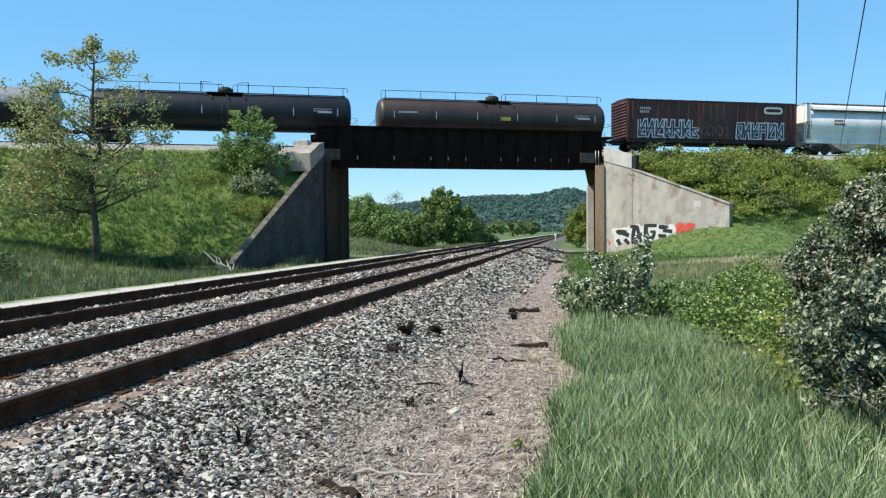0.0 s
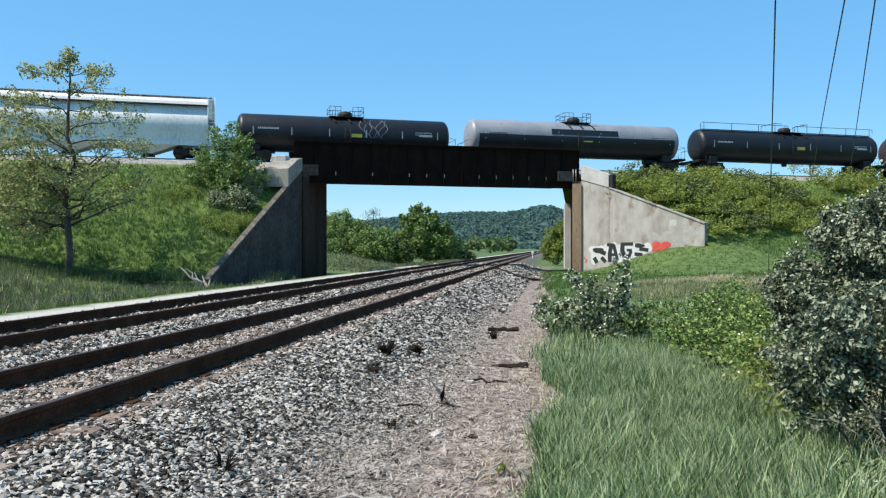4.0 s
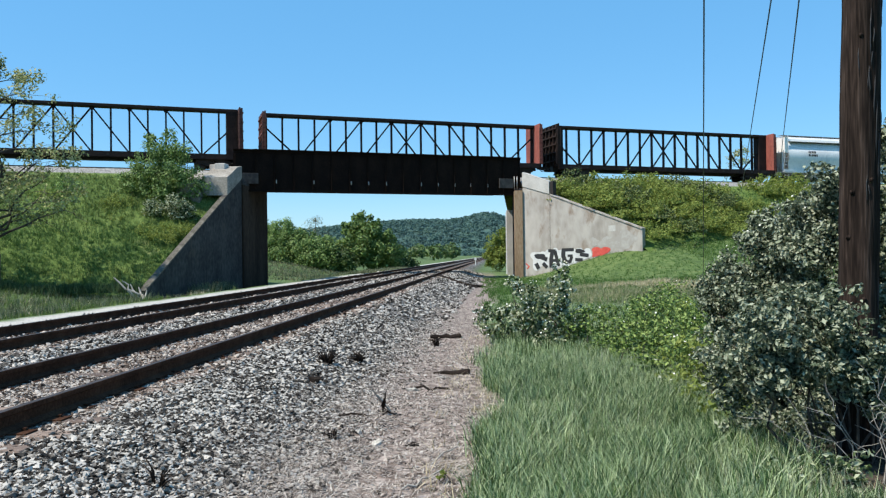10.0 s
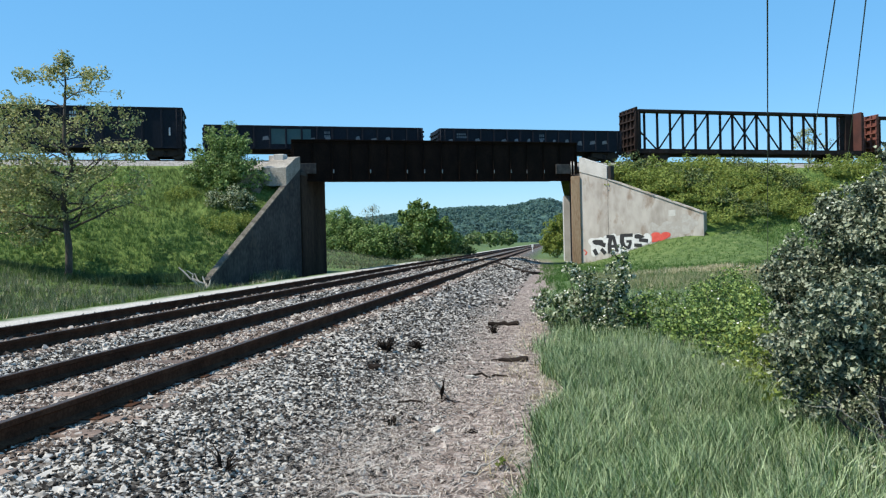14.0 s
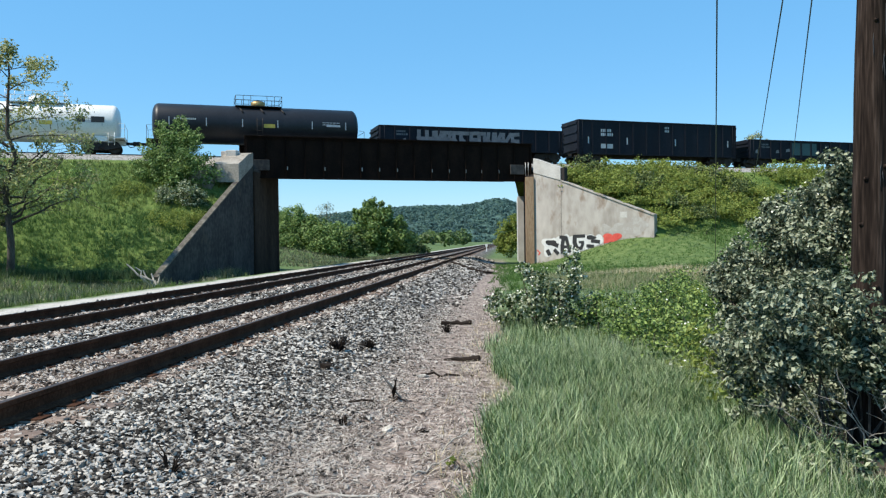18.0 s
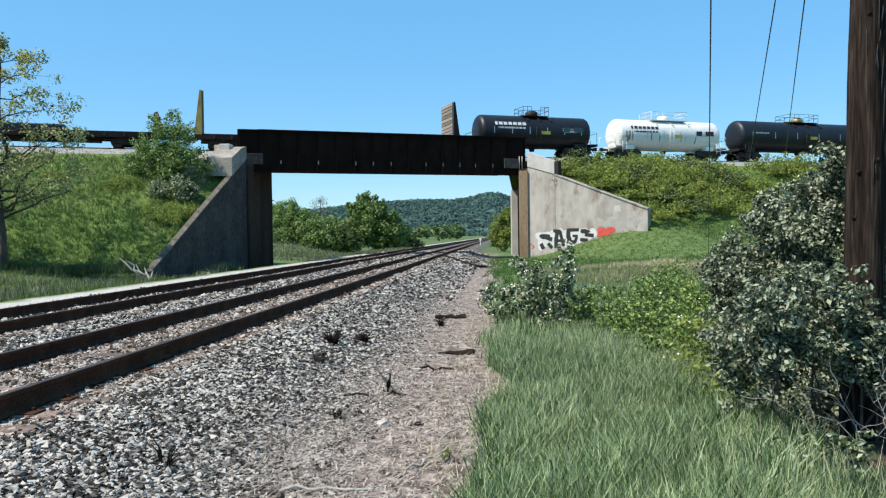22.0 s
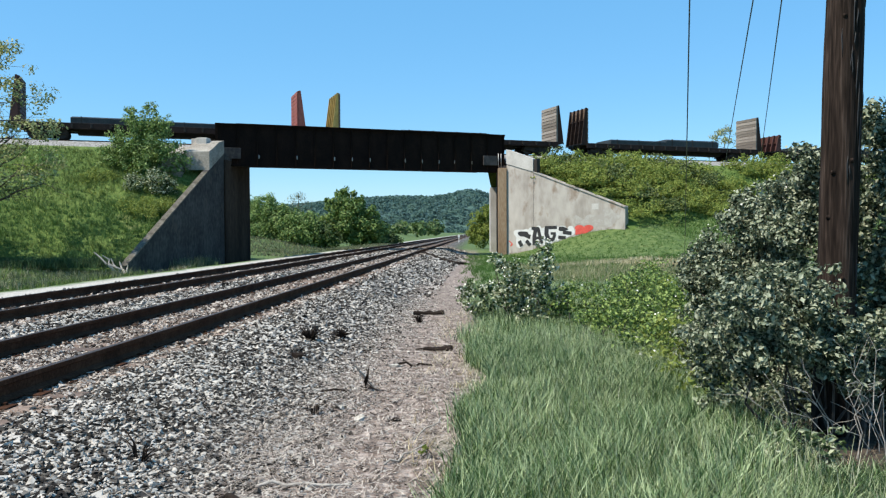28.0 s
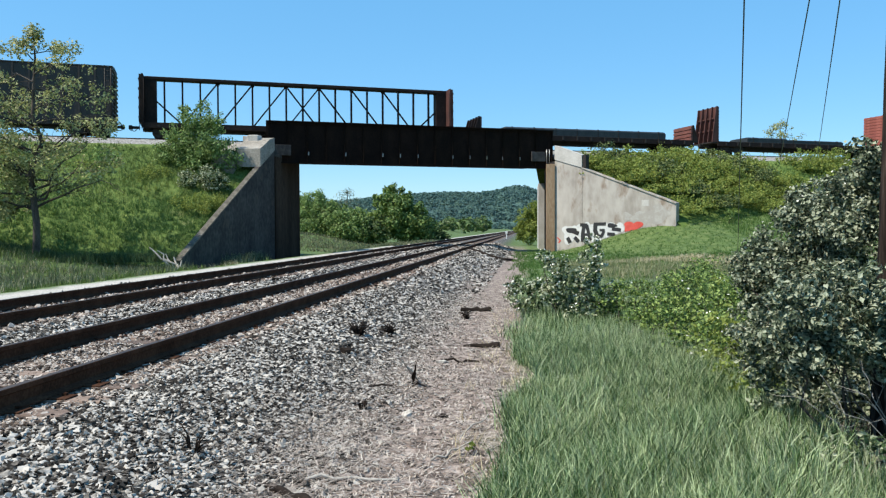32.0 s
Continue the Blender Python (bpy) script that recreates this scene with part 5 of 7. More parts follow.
def make_bulkhead_flat(L, label, front, rear, load=None):
    """A flat car between two end bulkheads. front, rear: (height over the rail, board material, frame material)."""
    car = thing("bulkhead_flat_car", pose(0, 0, 0), label, "flat car", "train cars")
    h = L / 2 - 0.35
    part("deck", Geo().box(-h, h, -1.45, 1.45, 1.06, 1.16), M["plank_brown"], car, "worn plank deck")
    part("side_sill", Geo().box(-h, h, -1.48, -1.38, 0.72, 1.14).box(-h, h, 1.38, 1.48, 0.72, 1.14), M["beam_paint"], car)
    part("center_sill", Geo().prism([(-0.35, 0.45), (0.35, 0.45), (0.35, 1.06), (-0.35, 1.06)], -h * 0.62, h * 0.62).box(-h, h, -0.3, 0.3, 0.7, 1.06), M["steel"], car)
    for s, (H, bm_, fm) in ((1, front), (-1, rear)):
        tall = H > 3
        n = int((H - 1.16) / 0.27)
        bk = part("bulkhead", Geo().box(min(s * (h - 0.02), s * (h - 0.1)), max(s * (h - 0.02), s * (h - 0.1)), -1.4, 1.4, 1.1, H), bm_, car, "end bulkhead with vertical posts")
        pk = Geo().box(-0.035, 0.035, -1.42, 1.42, 0.008, 0.262, cut=0.008).mesh("board", bm_)
        for k in range(n):
            o = new("board", pk)
            o.parent = bk
            o.matrix_local = pose(s * (h - 0.14), 0, 1.16 + k * (H - 1.16) / n)
        for y in (-1.38, -0.7, 0.0, 0.7, 1.38):
            g = Geo()
            g.add([(s * (h - 0.02), y - 0.05, 1.1), (s * (h - 0.02), y + 0.05, 1.1), (s * (h + 0.55), y + 0.05, 1.1), (s * (h + 0.55), y - 0.05, 1.1), (s * (h - 0.02), y - 0.05, H + 0.03), (s * (h - 0.02), y + 0.05, H + 0.03), (s * (h + 0.12), y + 0.05, H + 0.03), (s * (h + 0.12), y - 0.05, H + 0.03)], [(0, 1, 2, 3), (7, 6, 5, 4), (0, 4, 5, 1), (1, 5, 6, 2), (2, 6, 7, 3), (3, 7, 4, 0)])
            part("tapered_post", g, fm, bk)
        for z in ((0.35, 0.68) if tall else (0.55,)):
            zz = 1.1 + z * (H - 1.1)
            part("cross_rail", Geo().box(min(s * h, s * (h + 0.14)), max(s * h, s * (h + 0.14)), -1.4, 1.4, zz - 0.06, zz + 0.06), fm, bk)
        part("end_shelf", Geo().box(min(s * h, s * (h + 0.6)), max(s * h, s * (h + 0.6)), -1.4, 1.4, 1.0, 1.1), M["steel"], car)
    if load:
        for a, b, z in load:
            z *= 0.85
            g = Geo()
            pr = [(-1.3, 1.18), (-1.32, 1.18 + z * 0.8), (-1.15, 1.18 + z), (1.15, 1.18 + z), (1.32, 1.18 + z * 0.8), (1.3, 1.18)]
            k = len(pr)
            e = 0.12
            p = [(a, *pr[i]) for i in range(k)] + [(a + e, y, zz) for y, zz in pr] + [(b - e, y, zz) for y, zz in pr] + [(b, y, 1.18 + (zz - 1.18) * 0.9) for y, zz in pr]
            p[:k] = [(a, y, 1.18 + (zz - 1.18) * 0.9) for y, zz in pr]
            q = [tuple(range(k)), tuple(range(4 * k - 1, 3 * k - 1, -1))]
            for r in range(3):
                q += [(r * k + i, (r + 1) * k + i, (r + 1) * k + (i + 1) % k, r * k + (i + 1) % k) for i in range(k)]
            g.add(p, q)
            ld = part("covered_load", g, M["tarp"], car, "low dark covered stack")
            n = max(2, int((b - a) / 1.8))
            st = Geo()
            for i in range(n):
                x = a + 0.7 + i * (b - a - 1.4) / (n - 1)
                st.box(x - 0.03, x + 0.03, -1.335, 1.335, 1.18, 1.19 + z)
            part("strap", st, M["steel"], ld)
    pocket = Geo().box(-0.07, 0.07, -0.05, 0.05, -0.15, 0.15, cut=0.01).mesh("stake_pocket", M["steel"])
    for k in range(15):
        for y in (-1.53, 1.53):
            o = new("stake_pocket", pocket)
            o.parent = car
            o.matrix_local = pose(-h + 0.9 + k * (2 * h - 1.8) / 14, y, 0.95)
    gear(car, L, 2.2)
    return car


K, BR, SI, WH = M["black_paint"], M["brown_paint"], M["silver_paint"], M["white_paint"]
PB, PG, RD, YL, BP = M["plank_brown"], M["plank"], M["red_panel"], M["yellow"], M["beam_paint"]
# rear and front end along the track at the clip's start, and the car
CONSIST = [
    (41.3, 62.3, lambda L: make_hopper(L, 4.6, "pale grey covered hopper car with rounded sides")),
    (23.7, 40.2, lambda L: make_boxcar(L, 4.55, M["boxcar_paint"], "oxide-red boxcar with sprayed lettering along its side")),
    (1.9, 22.4, lambda L: make_tank(L, 1.44, 2.6, BR, "brown tank car with a hand rail along its top")),
    (-19.6, 0.7, lambda L: make_tank(L, 1.46, 2.6, K, "black tank car with a hand rail along its top")),
    (-41.2, -20.8, lambda L: make_tank(L, 1.52, 2.6, SI, "silver-grey tank car with dark stained lower half", rail=False, manway="small")),
    (-59.9, -42.0, lambda L: make_tank(L, 1.46, 2.3, K, "black tank car with a pale sprayed tag", rail=False, graffiti=(1.0, 3.2, 2.0, 3.5, 4, "scuff_pale"))),
    (-81.8, -61.0, lambda L: make_hopper(L, 4.62, "pale grey covered hopper car with grimy lower side")),
    (-106.8, -82.5, lambda L: make_centerbeam(L, 4.72, "brown empty centre-beam flat car with truss", True)),
    (-132.2, -107.8, lambda L: make_centerbeam(L, 4.62, "empty centre-beam flat car with faded red ends", "both", False)),
    (-157.8, -133.3, lambda L: make_centerbeam(L, 4.78, "dark brown empty centre-beam flat car", False)),
    (-175.7, -158.6, lambda L: make_gondola(L, 2.62, "dark blue gondola car with worn lettering", 15)),
    (-194.1, -176.3, lambda L: make_gondola(L, 2.62, "dark blue gondola car with a teal panel", 15, patch=True)),
    (-212.3, -194.8, lambda L: make_gondola(L, 3.85, "tall dark blue smooth-sided gondola car", 13, slim=True)),
    (-230.2, -212.9, lambda L: make_gondola(L, 2.75, "low black gondola car with sprayed letters", 14, scuff=21)),
    (-247.5, -230.9, lambda L: make_tank(L, 1.5, 2.5, K, "black tank car with a brass valve under a guard rail", rail=False, manway="brass")),
    (-260.9, -248.8, lambda L: make_tank(L, 1.42, 2.25, WH, "short white tank car with grimy streaks", rail=False, manway="long", frame_white=True)),
    (-274.2, -262.6, lambda L: make_tank(L, 1.42, 2.2, K, "short black tank car with small lettering", rail=False, manway="small")),
    (-296.7, -275.8, lambda L: make_bulkhead_flat(L, "bulkhead flat car with tarred low load, plank and yellow ends", (4.35, PG, BP), (4.4, PB, YL), [(-4.5, 1.5, 0.45)])),
    (-320.3, -299.2, lambda L: make_bulkhead_flat(L, "flat car with low red end boards and dark load", (2.65, RD, RD), (2.7, M["maroon"], M["maroon"]), [(-8, 4.0, 0.5)])),
    (-342.3, -322.4, lambda L: make_bulkhead_flat(L, "bulkhead flat car with grey plank front and dark rear", (4.3, PG, BP), (4.3, PB, BP), [(-7, -1, 0.5), (-1, 5, 0.75)])),
    (-365.0, -344.5, lambda L: make_bulkhead_flat(L, "bulkhead flat car with grey plank front, yellow posts behind", (4.35, PG, BP), (4.35, PB, YL), [(-4.6, 3.2, 0.6)])),
    (-387.8, -367.4, lambda L: make_bulkhead_flat(L, "bulkhead flat car with a faded red front", (4.35, RD, RD), (4.35, M["maroon"], M["maroon"]), [(-6.5, -2.0, 0.55), (-2.0, 4.5, 0.42)])),
    (-410.9, -389.7, lambda L: make_bulkhead_flat(L, "flat car with low rust-red end boards", (2.5, M["rust_red"], BP), (2.55, M["maroon"], BP), [(-8.0, 7.5, 0.75)])),
    (-437.3, -412.7, lambda L: make_centerbeam(L, 4.7, "dark empty centre-beam flat car with red stripe", False)),
    (-457.3, -438.9, lambda L: make_boxcar(L, 5.2, M["dark_boxcar"], "tall dark brown boxcar", False)),
]
M["scuff_pale"] = mat("pale_sprayed_outline", [(0.10, 0.10, 0.115), (0.17, 0.17, 0.185)], 2, 10, 0.8, bump=0)


def run(t):
    """Metres that the train has gone at t seconds."""
    return 13.1 * t + 0.006 * t * t


TRAIN = []
for a, b, make in CONSIST:
    TRAIN.append(((a + b) / 2, make(b - a)))


# ---- plants ----
def rand_frames(rng, n, flat=0.0, out=None):
    """Random pairs of perpendicular unit vectors; flat > 0 turns the faces upwards, out turns them outwards."""
    nrm = rng.normal(size=(n, 3))
    if out is None:
        nrm[:, 2] = np.abs(nrm[:, 2]) + flat
    else:
        nrm = nrm * 0.55 + out * 1.1
        nrm[:, 2] += flat
    nrm /= np.linalg.norm(nrm, axis=1)[:, None]
    a = rng.normal(size=(n, 3))
    u = np.cross(nrm, a)
    u /= np.linalg.norm(u, axis=1)[:, None] + 1e-9
    return u, np.cross(nrm, u), nrm


def leaf_mesh(name, centres, size, material, rng, flat=0.35, slim=0.55, out=None):
    """One diamond-shaped folded leaf at each centre."""
    n = len(centres)
    u, w, nrm = rand_frames(rng, n, flat, out)
    s = (size * rng.uniform(0.6, 1.25, n))[:, None]
    a = centres - u * s * 0.5
    b = centres + w * s * 0.5 * slim + nrm * s * 0.08
    c = centres + u * s * 0.5
    d = centres - w * s * 0.5 * slim + nrm * s * 0.08
    v = np.stack([a, b, c, d], 1).reshape(-1, 3)
    return raw_mesh(name, v, np.arange(4 * n).reshape(-1, 4), material)


def clumped(rng, blobs, per, spread=1.0, shell=0.5):
    """Leaf places in clumps and their outward directions: blobs (n, 4) of x, y, z, radius."""
    out, way = [], []
    for x, y, z, r in blobs:
        n = max(4, int(per * r * r))
        d = rng.normal(size=(n, 3))
        d /= np.linalg.norm(d, axis=1)[:, None]
        rad = r * (shell + (1 - shell) * rng.random(n)) ** 0.6 * spread
        out.append(np.array([x, y, z]) + d * rad[:, None] * np.array([1, 1, 0.85]))
        way.append(d)
    return np.concatenate(out), np.concatenate(way)


def limb(g, a, b, r0, r1, rng, bend=0.12, n=4, sides=7):
    a, b = Vector(a), Vector(b)
    L = (b - a).length
    pts, rad = [], []
    for k in range(n + 1):
        t = k / n
        p = a.lerp(b, t)
        if 0 < k < n:
            p = p + Vector(rng.normal(size=3) * bend * L * 0.35)
        pts.append(p)
        rad.append(r0 + (r1 - r0) * t)
    g.tube(pts, rad, sides, caps=False)
    return pts


def make_tree(name, x, y, z, H, W, leaf, material, label, seed, per=60, sparse=1.0, trunk=0.16, base=0.25, twig_r=0.9, lean=0.0, reach=(), sprays=4):
    """A tapered trunk with limbs and twigs and leaf clumps at their ends."""
    rng = np.random.default_rng(seed)
    tr = thing(name, pose(x, y, z), label, "tree" if "tree" in name else "bush", "trees")
    g = Geo()
    top = Vector((lean * H, 0, H * 0.93))
    sp = limb(g, (0, 0, -0.3), top, trunk, trunk * 0.15, rng, 0.03, 8, 9)
    tw = Geo()
    blobs = []
    n = int(13 + H * 0.9)
    for k in range(n):
        f = base + (0.97 - base) * (k + 0.5) / n
        p = Vector((lean * H * f, 0, H * 0.93 * f))
        ang = k * 2.4 + rng.uniform(-0.5, 0.5)
        prof = math.sin(math.pi * min(1, (f - base) / (1 - base) * 0.82 + 0.2)) ** 0.8
        R = W * prof * rng.uniform(0.7, 1.15)
        e = p + Vector((math.cos(ang) * R, math.sin(ang) * R, H * rng.uniform(0.04, 0.16) * (1.1 - f)))
        pts = limb(g, p, e, trunk * 0.42 * (1 - f * 0.7), trunk * 0.06, rng, 0.16, 4, 6)
        for j in range(sprays):
            q = pts[1 + j % 4] if sprays > 4 else pts[2 + j % 3]
            d = Vector((math.cos(ang + rng.uniform(-1.2, 1.2)), math.sin(ang + rng.uniform(-1.2, 1.2)), rng.uniform(-0.1, 0.7))) * R * rng.uniform(0.25, 0.5)
            limb(tw, q, q + d, trunk * 0.07, trunk * 0.02, rng, 0.15, 3, 4)
            if rng.random() < sparse:
                blobs.append((*(q + d), twig_r * rng.uniform(0.5, 1.0)))
        if rng.random() < sparse:
            blobs.append((*e, twig_r * rng.uniform(0.6, 1.1)))
    for dx, dz, f, leafy in reach:
        p = Vector((0, 0, H * f))
        e = Vector((dx, rng.uniform(-1.5, 1.5), dz))
        pts = limb(g, p, e, trunk * 0.4, trunk * 0.06, rng, 0.14, 5, 6)
        for j in range(sprays * 2):
            q = pts[2 + j % 4]
            d = Vector((rng.uniform(-1, 1), rng.uniform(-1, 1), rng.uniform(-0.5, 0.8))) * 1.5
            limb(tw, q, q + d, trunk * 0.07, trunk * 0.02, rng, 0.15, 3, 4)
            if rng.random() < leafy:
                blobs.append((*(q + d), twig_r * rng.uniform(0.7, 1.15)))
        if leafy > 0.5:
            blobs.append((*e, twig_r))
    blobs.append((*top, twig_r * 0.8))
    part("trunk", g, M["bark"], tr, "grey-brown bark")
    part("twigs", tw, M["bark"], tr, kind="stuff")
    c, way = clumped(rng, blobs, per, 1.0, 0.2)
    part("crown", leaf_mesh("crown", c, leaf, material, rng, 0.35, 0.55, way), None, tr, "uneven clumps of leaves", "stuff")
    return tr


def make_bush(name, x, y, z, blobs, leaf, per, material, label, seed, stems=8, flowers=0, slim=0.55, cat="bush", group="bushes"):
    """Stems from the ground into overlapping leaf clumps with an uneven outline."""
    rng = np.random.default_rng(seed)
    b = thing(name, pose(x, y, z), label, cat, group)
    sub = []
    for bx, by, bz, r in blobs:
        k = int(12 + 30 * r * r) if r < 1 else int(26 + 6 * r * r)
        for _ in range(k):
            d = rng.normal(size=3)
            d /= np.linalg.norm(d)
            q = np.array([bx, by, bz]) + d * r * rng.uniform(0.35, 1.0) * np.array([1, 1, 0.9])
            sub.append((q[0], q[1], max(q[2], 0.05), r * rng.uniform(0.22, 0.42)))
    for k in range(stems):
        g = Geo()
        t = sub[rng.integers(len(sub))]
        limb(g, (t[0] * 0.3 + rng.normal() * 0.08, t[1] * 0.3 + rng.normal() * 0.08, -0.05), t[:3], 0.009 + 0.008 * rng.random(), 0.003, rng, 0.18, 5, 6)
        part("stem", g, M["bark"], b)
    c, way = clumped(rng, sub, per, 1.0, 0.15)
    ok = c[:, 2] > 0.0
    part("foliage", leaf_mesh("foliage", c[ok], leaf, material, rng, 0.3, slim, way[ok]), None, b, "dense leaf clumps", "stuff")
    if flowers:
        s = np.array(sub)
        i = rng.integers(len(s), size=flowers)
        d = rng.normal(size=(flowers, 3))
        d[:, 1] -= 0.5
        d[:, 2] += 0.4
        d /= np.linalg.norm(d, axis=1)[:, None]
        p = s[i, :3] + d * s[i, 3:4] * 1.02
        part("blossom", leaf_mesh("blossom", p, leaf * 0.5, M["flower"], rng, 0.6, 0.95), None, b, "small white blossoms", "stuff")
    return b


def gz1(x, y):
    return float(ground_z(x, y))


def bank_z(x, y):
    s, d = sd(x, y)
    return max(float(bank_h(d)), gz1(x, y))


# the spring tree in front of the left embankment, bushes on its shoulder
make_tree("young_tree", -25.9, 39.2, 0.75, 12.4, 3.7, 0.2, M["leaf_spring"], "young spring tree with sparse pale leaves on the slope", 3, per=170, sparse=0.72, trunk=0.2, base=0.2, twig_r=0.62, sprays=8, reach=((-4.2, 4.8, 0.3, 1), (-4.9, 3.4, 0.22, 1), (-3.4, 2.4, 0.16, 1), (-3.7, 6.6, 0.4, 1), (3.2, 4.4, 0.2, 0.25), (-4.6, 2.1, 0.18, 1), (2.4, 6.6, 0.36, 0.5), (3.9, 3.4, 0.17, 0.15), (-2.2, 3.4, 0.2, 1), (-2.8, 5.4, 0.3, 1), (-2.4, 8.0, 0.5, 0.9), (2.6, 5.2, 0.25, 0.3)))
make_bush("slope_bush", -22.6, 52.4, bank_z(-22.6, 52.4) - 0.1, [(0, 0, 1.2, 1.9), (-1.3, 0.3, 2.0, 1.5), (0.9, 0, 2.4, 1.4), (-0.2, 0, 3.3, 1.2), (1.9, 0, 0.9, 1.4), (-2.0, 0, 0.9, 1.3), (0.3, 0.2, 4.3, 0.7), (-0.9, 0, 4.0, 0.6), (1.3, 0, 3.3, 0.7)], 0.18, 260, M["leaf_fresh"], "dense green bush on the embankment shoulder", 5)
make_bush("slope_bush", -20.2, 48.2, bank_z(-20.2, 48.2) - 0.2, [(0, 0, 0.6, 0.8), (0.5, 0.8, 0.7, 0.75), (-0.9, -0.6, 0.45, 0.7), (-0.7, 0.8, 0.8, 0.75), (-1.8, 0.0, 0.7, 0.7), (0.3, 1.6, 0.9, 0.7), (0.2, -1.2, 0.3, 0.55)], 0.14, 300, M["leaf_yellow"], "low yellow-green scrub along the wing wall", 9)
make_bush("slope_bush", -21.0, 50.2, bank_z(-21.0, 50.2), [(0, 0, 0.7, 1.0), (0.9, 0.4, 0.5, 0.8), (-1.2, 0, 0.8, 0.9), (0.3, 0, 1.2, 0.7)], 0.16, 330, M["leaf_thorn"], "low grey-green bush on the embankment", 6)
make_bush("slope_bush", -40.0, 45.5, bank_z(-40, 45.5), [(0, 0, 1.2, 1.6), (-1.6, 0, 1.8, 1.6), (1.4, 0, 0.8, 1.3), (-3, 0.5, 1.2, 1.5)], 0.18, 260, M["leaf_grey"], "grey-green bush at the embankment's top", 7)
make_bush("ditch_bush", -23.5, 29.0, gz1(-23.5, 29.0), [(0, 0, 0.5, 0.8), (-1.0, 0.3, 0.6, 0.9), (-2.2, 0.4, 0.5, 0.9)], 0.12, 380, M["leaf_dark"], "dark low bush in the ditch", 8)
# weeds and low shrubs over the left slope
rr = np.random.default_rng(11)
for k in range(18):
    s, d = rr.uniform(-30, -6), rr.uniform(1.5, 6.5)
    p = up(s, d)
    if p.x > LX - 1.6:
        continue
    r = rr.uniform(0.4, 0.8)
    make_bush("slope_weed", p.x, p.y, bank_z(p.x, p.y) - 0.15, [(0, 0, r * 0.5, r), (r, 0.2, r * 0.4, r * 0.8), (-r * 1.1, 0, r * 0.4, r * 0.7)], 0.13, 260, M["leaf_yellow"] if k % 4 else M["leaf_bright"], "leafy weeds in the long slope grass", 140 + k, stems=3, group="slope weeds")
# bright bushes over the right embankment
for row, (s0, d0) in enumerate(((22.4, 0.9), (23.8, 2.5), (25.1, 4.2), (26.5, 6.0), (28.2, 7.6))):
    for k in range((19, 11, 10, 9, 7)[row]):
        s = s0 + k * (1.75 if k < 9 else 2.5) + rr.uniform(-0.5, 0.5)
        d = d0 + rr.uniform(-0.5, 0.5)
        p = up(s, d)
        r = rr.uniform(0.95, 1.5) * (1.0, 1.0, 1.0, 0.95, 0.75)[row]
        make_bush("bank_bush", p.x, p.y, min(bank_z(p.x, p.y), 6.3 - 0.33 * d + (s - 21.1 - 0.71 * d) * 0.5) + rr.uniform(-0.3, 0.35) - (0.4 if row == 0 else 0.0), [(0, 0, 0.5 * r, r), (1.0, -0.4, 0.45 * r, r * 0.8), (-1.0, 0.3, 0.5 * r, r * 0.85), (0.1, -1.2, 0.0, r * 0.9)], 0.21, 120, M["leaf_olive"] if k % 5 == 2 else M["leaf_yellow"], "bright yellow-green bush on the embankment", 40 + 20 * row + k, stems=2, group="embankment bushes")
p = up(30.5, 10.2)
make_bush("slope_shrub", p.x, p.y, max(gz1(p.x, p.y), 1.6), [(0, 0, 0.5, 0.6)], 0.12, 500, M["leaf_green"], "small shrub in the grass before the wing", 77, stems=3)
# the small flowering bush and the brambles on the right
make_bush("flowering_bush", 0.75, 14.6, gz1(0.75, 14.6), [(0.3, 0, 0.45, 0.5), (0.42, 0, 0.88, 0.4), (0.5, 0, 1.18, 0.28), (0.48, 0, 1.42, 0.15), (0.0, 0, 0.55, 0.5), (-0.18, 0, 0.92, 0.36), (-0.38, 0, 1.1, 0.2), (-0.45, 0.1, 0.5, 0.42), (-0.8, 0.2, 0.42, 0.34), (-1.02, 0.2, 0.5, 0.2), (0.1, 0, 0.2, 0.45), (0.6, 0.1, 0.4, 0.42)], 0.08, 2000, M["leaf_thorn"], "small white-flowering bush in tall grass", 21, flowers=620, slim=0.62)
for k, (x, y, r) in enumerate(((1.85, 14.4, 0.5), (2.5, 13.7, 0.55), (3.0, 15.0, 0.65), (2.75, 12.3, 0.45), (3.7, 13.3, 0.65), (4.5, 15.4, 0.75), (3.7, 17.0, 0.7), (5.4, 18.0, 0.8), (2.55, 11.0, 0.4), (3.3, 11.6, 0.55), (4.2, 11.7, 0.6), (2.3, 10.4, 0.4), (2.3, 9.3, 0.3), (2.05, 12.9, 0.42), (2.2, 8.2, 0.26), (2.15, 7.5, 0.24))):
    make_bush("bramble", x, y, gz1(x, y), [(0, 0, r * 0.75, r), (r * 0.9, 0.2, r * 0.6, r * 0.8), (-r * 0.75, 0.1, r * 0.55, r * 0.75), (0.1, 0.1, r * 1.3, r * 0.55)], 0.072, 1250, M["leaf_yellow"] if k in (5, 8, 12, 14, 15) else M["leaf_bramble"], "yellow-green bramble thicket in the meadow", 60 + k, stems=5, flowers=10, group="brambles")
